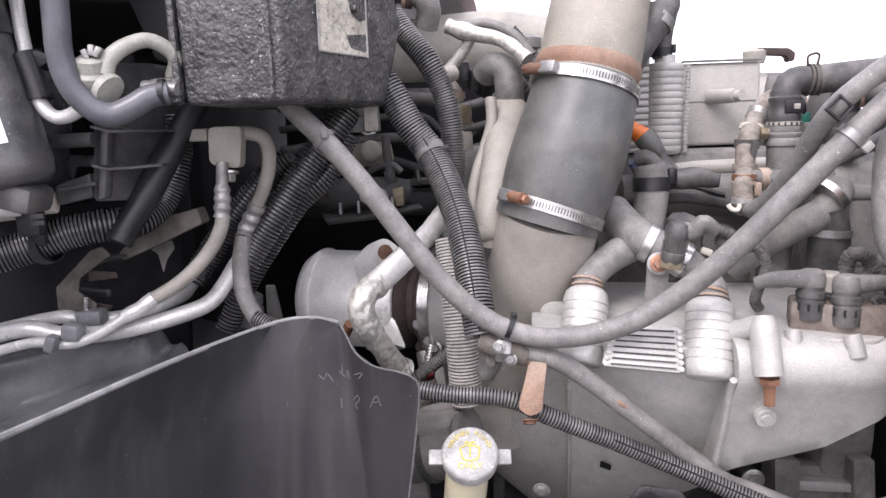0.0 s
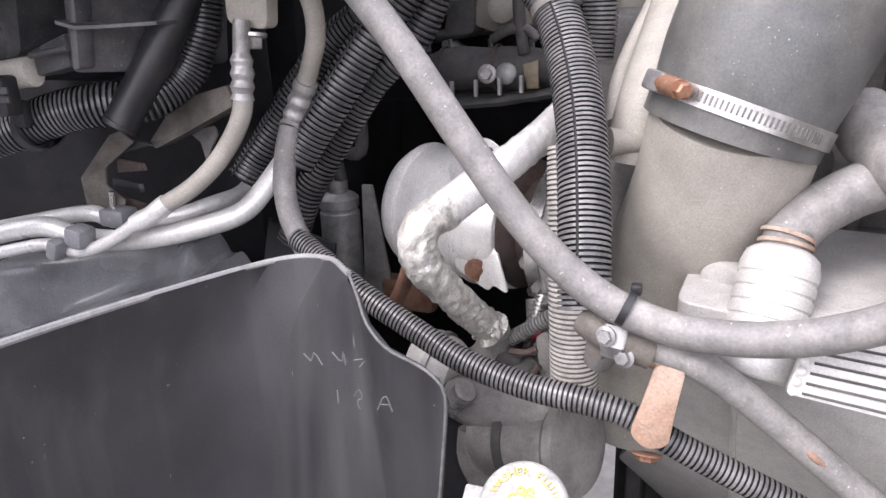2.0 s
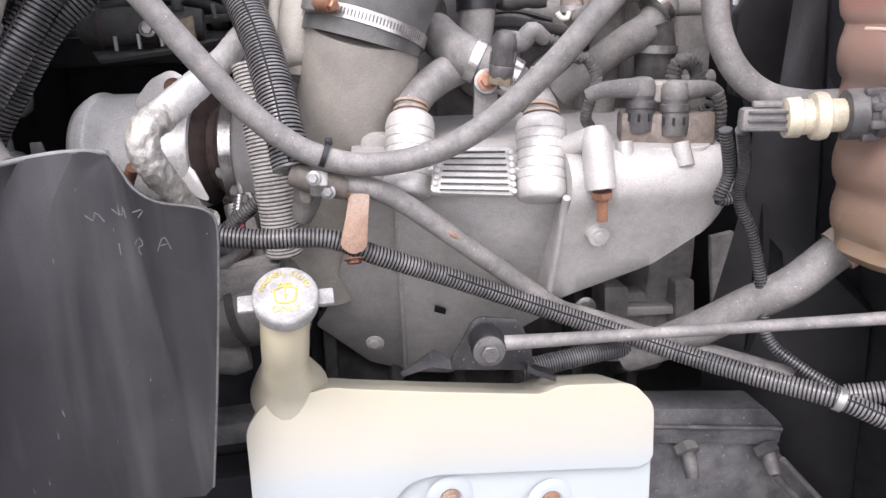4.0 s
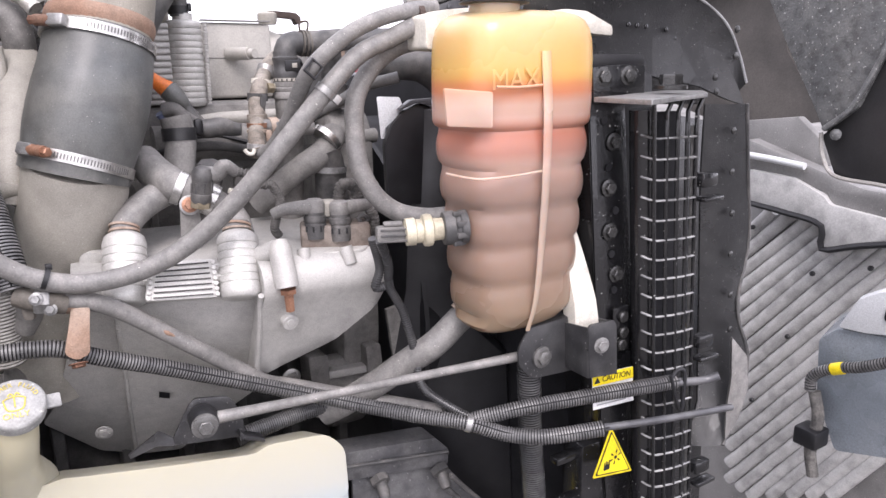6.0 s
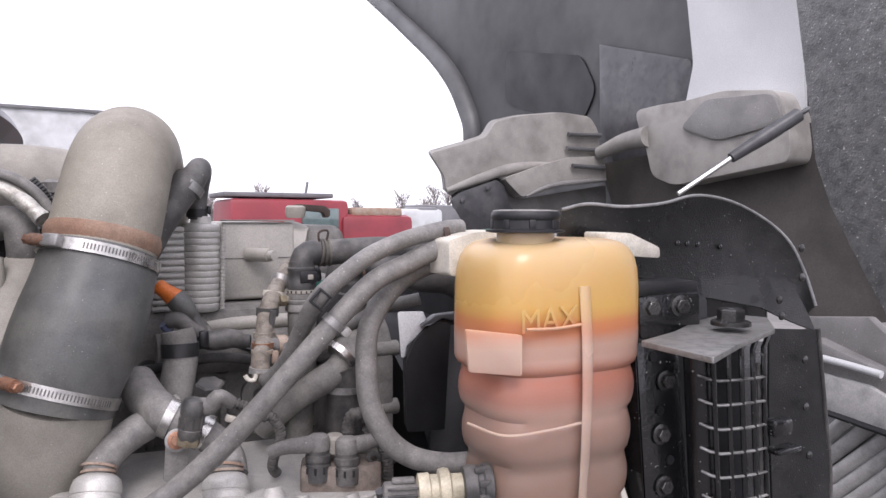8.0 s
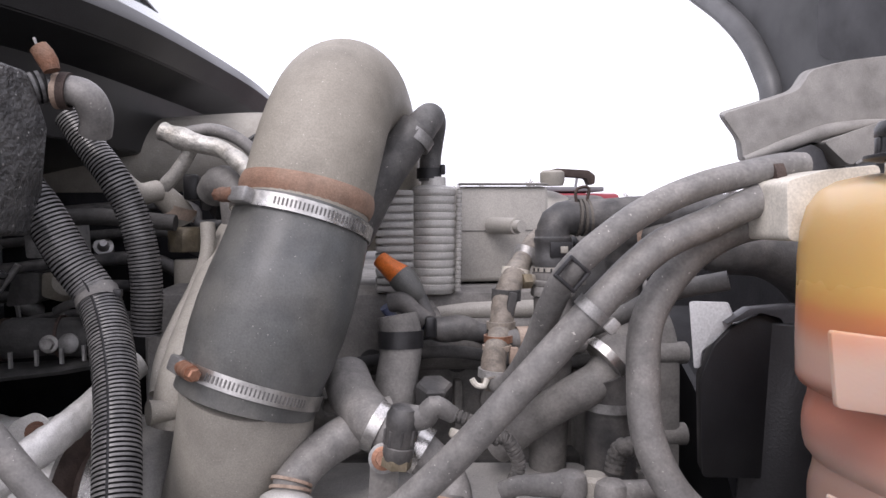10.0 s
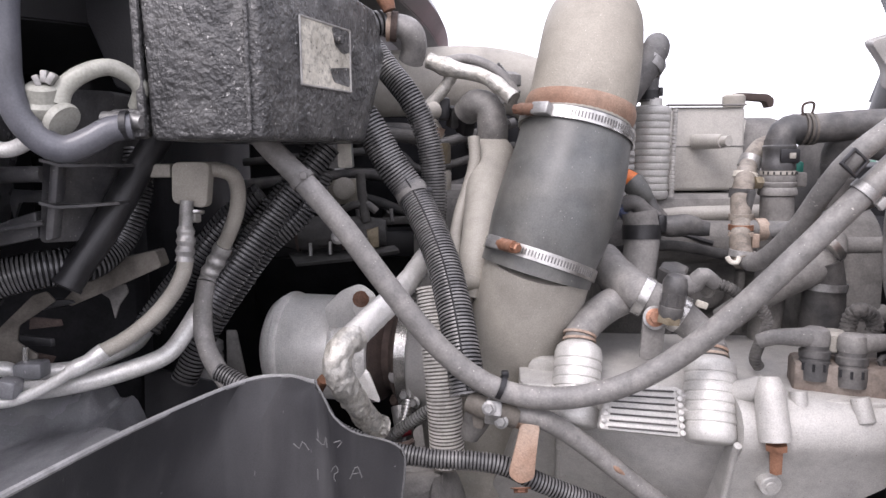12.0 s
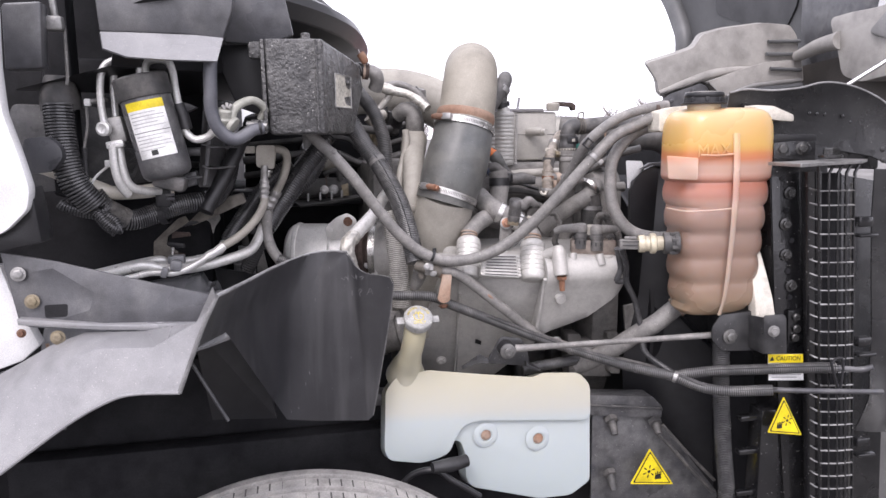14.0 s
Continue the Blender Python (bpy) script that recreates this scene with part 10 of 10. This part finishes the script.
# ---- tilted hood ahead of the radiator ----
def hood():
    th = thing("tilted_hood", "tilted hood shell seen from its grey moulded inside", "hood", (1.6, 1.2, 0.4))
    # ribbed lower panel
    base = [(1.875, 1.105, 1.363), (1.875, 0.839, 1.293), (1.875, 0.724, 1.288), (1.875, 0.515, 1.361)] + [(1.875, -0.6, 0.0), (1.875, 1.6, 0.0), (1.875, 1.6, 1.1)]
    part("ribbed_panel", slab(base, (0.03, 0, 0), 0.004), hood_inner, th)
    low = [(1.843, 1.129, 1.198), (1.843, 1.121, 1.105), (1.843, 1.114, 1.01), (1.843, 1.105, 0.906), (1.843, 1.096, 0.8), (1.843, 1.087, 0.693), (1.843, 1.078, 0.584), (1.843, 1.069, 0.474), (1.843, 0.992, 0.459), (1.843, 0.871, 0.527), (1.843, 0.762, 0.588)]
    high = [(1.843, 1.016, 1.329), (1.843, 0.9, 1.33), (1.843, 0.83, 1.314), (1.843, 0.777, 1.299), (1.843, 0.69, 1.304), (1.843, 0.598, 1.324), (1.843, 0.549, 1.302), (1.843, 0.511, 1.26), (1.843, 0.492, 1.199), (1.843, 0.483, 1.123), (1.843, 0.473, 1.046)]
    ends = [(Vector(a), Vector(b)) for a, b in zip(low, high)]
    ends += [((a + c) / 2, (b + d) / 2) for (a, b), (c, d) in zip(ends, ends[1:])]
    for a, b in ends:
        # ribs are paler than their panel: light on the crests is coloured in
        part("moulded_rib", tube([a, b], 0.0175, 12, 0.2, squash=0.8), rib_panel, th)
    part("ledge", slab([(1.8, 1.077, 1.413), (1.8, 0.996, 1.432), (1.8, 0.851, 1.401), (1.8, 0.819, 1.304), (1.8, 0.823, 1.274), (1.8, 0.641, 1.342), (1.8, 0.494, 1.348), (1.8, 0.501, 1.408), (1.8, 0.768, 1.428), (1.8, 0.903, 1.467), (1.8, 1.086, 1.522)], (0.08, 0, 0), 0.01), hood_inner, th)
    for q in [(1.815, 1.051, 1.279), (1.815, 0.869, 1.189), (1.815, 0.916, 1.0), (1.815, 1.001, 0.778), (1.815, 0.728, 1.236)]:
        part("panel_clip", lathe([(0.007, 0), (0.007, 0.005), (0.004, 0.008)], q, (-1, -0.2, 0.2), 10), black_plastic, th)
    part("ledge_face", slab(rounded([(1.785, 1.066, 1.441), (1.785, 0.933, 1.433), (1.785, 0.85, 1.399), (1.785, 0.83, 1.379), (1.785, 0.651, 1.361), (1.785, 0.648, 1.327), (1.785, 0.749, 1.298), (1.785, 0.831, 1.271), (1.785, 0.84, 1.329), (1.785, 1.061, 1.358)], 0.01), (0.02, 0, 0), 0.006), rib_panel, th, "pale moulded ledge")
    part("ledge_gap", tube([(1.782, 1.064, 1.352), (1.782, 0.95, 1.342), (1.782, 0.845, 1.325), (1.782, 0.836, 1.266), (1.782, 0.75, 1.291), (1.782, 0.64, 1.32)], 0.008, 8, 0.02), black_plastic, th)
    part("chrome_strip", tube([(1.78, 1.083, 1.481), (1.78, 0.99, 1.475), (1.78, 0.902, 1.466)], 0.009, 10), far_white, th, "pale trim strip")
    part("grille_back", slab([(1.84, 1.143, 1.563), (1.84, 0.971, 1.583), (1.84, 0.886, 1.517), (1.84, 0.881, 1.463), (1.84, 1.118, 1.493)], (0.03, 0, 0), 0.004), hood_inner, th)
    # Flat dark brown sheet set across the hood's recess.
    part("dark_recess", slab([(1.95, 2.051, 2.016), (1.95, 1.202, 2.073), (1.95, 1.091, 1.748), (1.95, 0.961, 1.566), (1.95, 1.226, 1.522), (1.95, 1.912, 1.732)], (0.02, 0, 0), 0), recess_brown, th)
    # inner crown of the hood with its curved rear opening
    crown = [(2.02, 8.091, 5.309), (2.02, 5.605, 3.914), (2.02, 4.4, 3.239), (2.02, 3.949, 2.968), (2.02, 3.609, 2.768), (2.02, 3.375, 2.606), (2.02, 3.217, 2.444), (2.02, 3.141, 2.289), (2.02, 3.154, 2.175), (2.02, 3.285, 1.951)] + [(2.02, 1.189, 1.694), (2.02, 0.629, 1.755), (2.02, 0.736, 3.014), (2.02, 3.972, 4.888)]
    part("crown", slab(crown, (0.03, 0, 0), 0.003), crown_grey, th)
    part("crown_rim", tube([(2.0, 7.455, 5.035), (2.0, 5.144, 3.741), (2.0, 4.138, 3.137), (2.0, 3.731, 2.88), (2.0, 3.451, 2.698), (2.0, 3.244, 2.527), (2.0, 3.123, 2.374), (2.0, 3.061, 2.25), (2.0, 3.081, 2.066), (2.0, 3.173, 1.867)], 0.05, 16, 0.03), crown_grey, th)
    part("crown_beam", slab([(1.99, 2.111, 2.479), (1.99, 1.664, 2.335), (1.99, 1.578, 2.117), (1.99, 1.778, 1.837), (1.99, 1.927, 1.839), (1.99, 2.102, 2.175)], (0.02, 0, 0), 0.006), bracket_grey, th)
    # Black plate that draws a patch of shade on the crown.
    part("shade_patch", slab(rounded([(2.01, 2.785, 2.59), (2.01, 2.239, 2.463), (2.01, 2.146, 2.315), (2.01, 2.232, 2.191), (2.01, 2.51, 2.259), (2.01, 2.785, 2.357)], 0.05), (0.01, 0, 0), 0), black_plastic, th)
    # near fender side
    part("side_liner", slab([(1.08, 0.673, 2.342), (1.08, 0.602, 1.89), (1.08, 0.579, 1.829), (1.08, 0.527, 1.734), (1.08, 0.478, 1.652), (1.08, 0.461, 1.62), (1.08, 0.418, 1.656), (1.08, 0.388, 1.735), (1.08, 0.361, 1.823), (1.08, 0.345, 1.918), (1.08, 0.317, 2.196)], (0.012, 0, 0), 0.002), hood_side, th, "mottled black inner fender liner")
    part("liner_seam", tube([(1.072, 0.457, 1.625), (1.072, 0.422, 1.656), (1.072, 0.393, 1.716), (1.072, 0.374, 1.78), (1.072, 0.355, 1.864), (1.072, 0.348, 1.918)], 0.004, 8), hood_side, th)
    part("outer_wing", slab([(1.09, 0.469, 1.614), (1.09, 0.424, 1.655), (1.09, 0.391, 1.735), (1.09, 0.366, 1.823), (1.09, 0.349, 1.92), (1.09, 0.321, 2.2), (1.09, 0.212, 2.156), (1.09, 0.125, 1.512), (1.09, 0.329, 1.549), (1.09, 0.443, 1.558)], (0.012, 0, 0), 0.002), cowl_grey, th)
    part("wing_rim", tube([(1.085, 0.467, 1.619), (1.085, 0.461, 1.586), (1.085, 0.44, 1.559), (1.085, 0.378, 1.554), (1.085, 0.327, 1.55), (1.085, 0.238, 1.543)], 0.003, 8), duct_tan, th)
    for p in [(1.08, 0.385, 1.735), (1.08, 0.442, 1.618)]:
        part("rivet", lathe([(0.008, 0), (0.008, 0.003), (0.004, 0.005)], p, (-1, -0.1, 0), 10), hood_side, th)
    # White sheet that paints the light falling into this corner.
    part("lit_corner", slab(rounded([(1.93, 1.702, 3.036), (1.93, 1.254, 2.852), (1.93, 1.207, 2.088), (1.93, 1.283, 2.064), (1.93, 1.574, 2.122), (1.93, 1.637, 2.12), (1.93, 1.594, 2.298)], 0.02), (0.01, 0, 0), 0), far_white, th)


hood()


def hood_fittings():
    d = thing("air_intake_duct", "dusty beige moulded air intake duct inside the hood", "duct", (1.45, 1.95, 1.9))
    outer = [(1.201, 1.986, 2.016), (1.358, 1.991, 2.062), (1.416, 1.992, 2.081), (1.451, 1.994, 2.134), (1.56, 1.997, 2.162), (1.741, 2.002, 2.187), (1.865, 2.006, 2.181), (1.904, 2.007, 2.134), (1.911, 2.007, 2.075), (1.936, 2.008, 2.023), (1.95, 2.008, 1.948), (1.745, 2.002, 1.932), (1.613, 1.998, 1.893), (1.562, 1.997, 1.88), (1.487, 1.995, 1.944), (1.416, 1.992, 1.951), (1.267, 1.988, 1.88), (1.257, 1.988, 1.945)]
    part("duct_body", slab(rounded(outer, 0.02), (0.05, 0.12, 0.02), 0.012, 3), duct_tan, d)
    part("duct_shoulder", slab(rounded([(1.454, 1.944, 1.944), (1.575, 1.947, 1.983), (1.717, 1.952, 2.023), (1.891, 1.957, 2.038), (1.905, 1.957, 1.945), (1.705, 1.951, 1.928), (1.576, 1.947, 1.891), (1.526, 1.946, 1.884)], 0.015), (0.03, 0.1, 0), 0.012, 3), duct_tan, d)
    part("duct_skirt", slab([(1.285, 2.039, 1.949), (1.448, 2.043, 1.974), (1.521, 2.046, 1.947), (1.598, 2.048, 1.882), (1.65, 2.049, 1.89), (1.989, 2.06, 1.941), (1.992, 2.06, 1.819), (1.364, 2.041, 1.815), (1.318, 2.04, 1.863)], (0.02, 0.02, 0), 0.004), hood_inner, d)
    part("flank_plate", slab(rounded([(1.263, 1.963, 1.87), (1.301, 1.964, 1.895), (1.439, 1.968, 1.939), (1.471, 1.969, 1.924), (1.495, 1.97, 1.859), (1.52, 1.971, 1.835), (1.454, 1.969, 1.782), (1.33, 1.965, 1.771)], 0.01), (0.01, 0.02, 0), 0.002), bracket_grey, d, "dark grey bolted flank plate")
    for p in [(1.304, 1.954, 1.867), (1.402, 1.957, 1.91)]:
        part("plate_bolt", lathe([(0.009, 0), (0.009, 0.004), (0.005, 0.006)], p, (0, -1, 0), 12), bracket_grey, d)
    part("duct_ridge", tube([(1.262, 1.983, 1.9), (1.389, 1.987, 1.942), (1.508, 1.99, 1.979), (1.668, 1.995, 2.0), (1.74, 1.997, 1.999)], [0.008, 0.016, 0.018, 0.014, 0.004], 14, 0.02), duct_tan, d)
    # Groove drawn as a tube, its shade put in as darker grey.
    part("duct_groove", tube([(1.541, 1.939, 1.886), (1.601, 1.941, 1.911), (1.686, 1.944, 1.931), (1.887, 1.95, 1.952)], [0.004, 0.009, 0.009, 0.008], 10, 0.02), hood_inner, d)
    for q in ([(1.752, 1.988, 2.109), (1.903, 1.992, 2.115)], [(1.745, 1.987, 2.06), (1.904, 1.992, 2.061)], [(1.732, 1.937, 1.995), (1.878, 1.941, 1.993)]):
        part("duct_slot", tube(q, 0.008, 8), crown_grey, d)
    h = thing("headlamp_duct", "beige moulded duct with a round spigot", "duct", (1.85, 1.5, 2.1))
    part("duct", slab(rounded([(1.86, 1.776, 2.172), (1.86, 1.662, 2.177), (1.86, 1.561, 2.174), (1.86, 1.422, 2.184), (1.86, 1.245, 2.159), (1.86, 1.213, 2.099), (1.86, 1.198, 2.003), (1.86, 1.205, 1.964), (1.86, 1.599, 1.917), (1.86, 1.693, 1.95), (1.86, 1.724, 2.048), (1.86, 1.754, 2.108)], 0.03), (0.1, 0, 0), 0.02, 3), duct_tan, h)
    part("spigot", tube([(1.86, 1.947, 2.046), (1.86, 1.825, 2.072), (1.86, 1.712, 2.081)], [0.022, 0.03, 0.034], 18), duct_tan, h)
    part("front_panel", slab(rounded([(1.85, 1.572, 2.089), (1.85, 1.48, 2.166), (1.85, 1.247, 2.15), (1.85, 1.214, 2.067), (1.85, 1.428, 2.039)], 0.03), (0.02, 0, 0), 0.01), hood_inner, h)
    s = thing("hood_strut", "slanted gas strut with a polished rod", "strut", (1.5, 1.1, 1.8))
    a, b, c, e = (Vector(p) for p in [(1.411, 1.157, 1.869), (1.526, 1.109, 1.952), (1.673, 1.047, 2.053), (1.863, 0.967, 2.17)])
    part("rod", tube([a, b], 0.006, 12), chrome, s, "polished strut rod")
    part("cylinder", tube([b, b.lerp(c, 0.25), c], [0.012, 0.017, 0.017], 16), bracket_grey, s)
    part("tail", tube([c, e, e + (e - c) * 0.6], 0.006, 10), bracket_grey, s)
    l = thing("headlamp_housing", "blue-grey headlamp housing with a taped conduit", "lamp", (1.5, 0.7, 0.95))
    part("housing", slab(rounded([(1.45, 0.632, 1.168), (1.45, 0.596, 1.201), (1.45, 0.549, 1.205), (1.45, 0.40, 1.222), (1.45, 0.38, 1.0), (1.45, 0.571, 0.94), (1.45, 0.622, 1.042)], 0.012), (0.16, 0.05, 0), 0.008), lamp_shell, l)
    # The lit top is a separate white plate over the darker shell.
    part("top_face", slab(rounded([(1.44, 0.591, 1.207), (1.44, 0.56, 1.273), (1.44, 0.52, 1.299), (1.44, 0.40, 1.334), (1.44, 0.39, 1.25), (1.44, 0.48, 1.223), (1.44, 0.54, 1.21)], 0.008), (0.03, 0.01, 0), 0.004), far_white, l, "top face coloured pale as if lit")
    part("access_hole", slab(rounded([(1.437, 0.509, 1.246), (1.437, 0.506, 1.273), (1.437, 0.491, 1.292), (1.437, 0.42, 1.305), (1.437, 0.42, 1.25), (1.437, 0.48, 1.238)], 0.01), (0.002, 0, 0), 0), black_plastic, l)
    part("conduit", ridged([(1.4, 0.609, 1.075), (1.4, 0.609, 1.1), (1.4, 0.592, 1.121), (1.4, 0.556, 1.142), (1.4, 0.515, 1.159), (1.4, 0.451, 1.196), (1.4, 0.40, 1.225)], 0.011, 0.006, 0.16, 14), conduit_grey, l)
    part("yellow_tape", tube([(1.4, 0.57, 1.134), (1.4, 0.55, 1.144)], 0.0122, 14), sign_yellow, l)
    part("lead", tube([(1.4, 0.6, 1.075), (1.4, 0.586, 1.019), (1.4, 0.594, 0.952), (1.4, 0.582, 0.893)], 0.012, 10), tape, l)
    part("plug", block([(1.4, 0.596, 0.979)][0], (0.05, 0.05, 0.04), 0.006), black_plastic, l)


hood_fittings()


# ---- distance ----
def backdrop():
    r = thing("parked_red_truck", "red truck parked across the yard", "truck", (4.4, 15, 0))
    part("cab", block((4.4, 15.2, 1.35), (2.5, 1.8, 1.7), 0.1), red_paint, r)
    part("hood", block((6.3, 15.0, 1.25), (1.7, 1.6, 1.3), 0.15), red_paint, r)
    part("roof_rack", block((4.2, 15.2, 2.29), (2.3, 1.5, 0.1), 0.03), far_grey, r)
    part("rack_mast", tube([(4.9, 15, 2.3), (4.95, 15, 2.6)], 0.03, 8, 0.1), far_grey, r)
    # Flat tan block for the brownish roof beside the cab, not a lamp.
    part("marker_lamp", block((6.3, 14.9, 1.95), (1.2, 1.2, 0.2), 0.05), rust_pale, r)
    part("window", block((5.0, 14.28, 1.8), (0.8, 0.04, 0.45), 0.02), glass_dark, r)
    for x in (3.6, 6.5):
        part("wheel", lathe([(0.2, -0.15), (0.5, -0.15), (0.52, 0), (0.5, 0.15), (0.2, 0.15)], (x, 14.4, 0.52), (0, 1, 0), 24), hose_black, r)
    t = thing("white_trailer", "long white trailer far behind the cab", "trailer", (-7, 30, 0))
    part("box", block((-7.4, 30, 3.3), (20, 2.6, 4.6), 0.1), far_white, t)
    part("roof_edge", block((-7.4, 28.65, 5.62), (20, 0.1, 0.12), 0.02), far_grey, t)
    for x in (-14, -12.8, -1, 0.2):
        part("wheel", lathe([(0.2, -0.15), (0.5, -0.15), (0.52, 0), (0.5, 0.15), (0.2, 0.15)], (x, 29, 0.52), (0, 1, 0), 20), hose_black, t)
    for k, (x, y, w, h, m) in enumerate(((15, 32, 4, 1.9, far_white), (20, 36, 5, 2.2, far_grey), (24, 40, 5, 2.0, far_white), (17.5, 30, 2.6, 1.1, green_plastic))):
        b = thing("parked_vehicle", "vehicle parked far off in the yard", "vehicle", (x, y, 0), "far vehicles")
        part("body", block((x, y, h / 2 + 0.4), (w, 2.0, h), 0.2), m, b)
        part("cab", block((x + w * 0.3, y, h * 0.5 + 0.6), (w * 0.3, 1.9, h * 0.9), 0.2), far_grey, b)
        for s in (-0.32, 0.32):
            part("wheel", lathe([(0.2, -0.12), (0.42, -0.12), (0.45, 0), (0.42, 0.12), (0.2, 0.12)], (x + s * w, y - 0.95, 0.45), (0, 1, 0), 18), hose_black, b)
    rng = random.Random(4)
    for k in range(26):
        x, y = -4 + k * 3.6 + rng.uniform(-2, 2), 78 + rng.uniform(-10, 18)
        hgt = rng.uniform(3.6, 5.6) if k != 3 else 9.0
        tr = thing("bare_tree", "leafless winter tree on the skyline", "tree", (x, y, 0), "skyline trees")
        part("trunk", tube([(x, y, 0), (x + rng.uniform(-.3, .3), y, hgt * 0.5), (x + rng.uniform(-.6, .6), y, hgt)], [0.16, 0.11, 0.04], 6, 1.2), bark, tr)
        bm = bmesh.new()
        for i in range(60):
            z0 = hgt * rng.uniform(0.25, 0.9)
            a, ln = rng.uniform(0, 6.28), hgt * rng.uniform(0.15, 0.36)
            p0 = Vector((x, y, z0))
            p1 = p0 + Vector((math.cos(a) * ln * 0.5, math.sin(a) * ln * 0.5, ln * 0.55))
            p2 = p0 + Vector((math.cos(a) * ln * 0.8, math.sin(a) * ln * 0.8, ln * 1.1))
            sweep(bm, [p0, p1, p2], [0.045, 0.03, 0.01], 4)
            for j in range(3):
                p3 = p1 + Vector((rng.uniform(-.7, .7), rng.uniform(-.7, .7), rng.uniform(.2, .9)))
                sweep(bm, [p1, p3], [0.03, 0.01], 3)
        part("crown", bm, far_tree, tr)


backdrop()
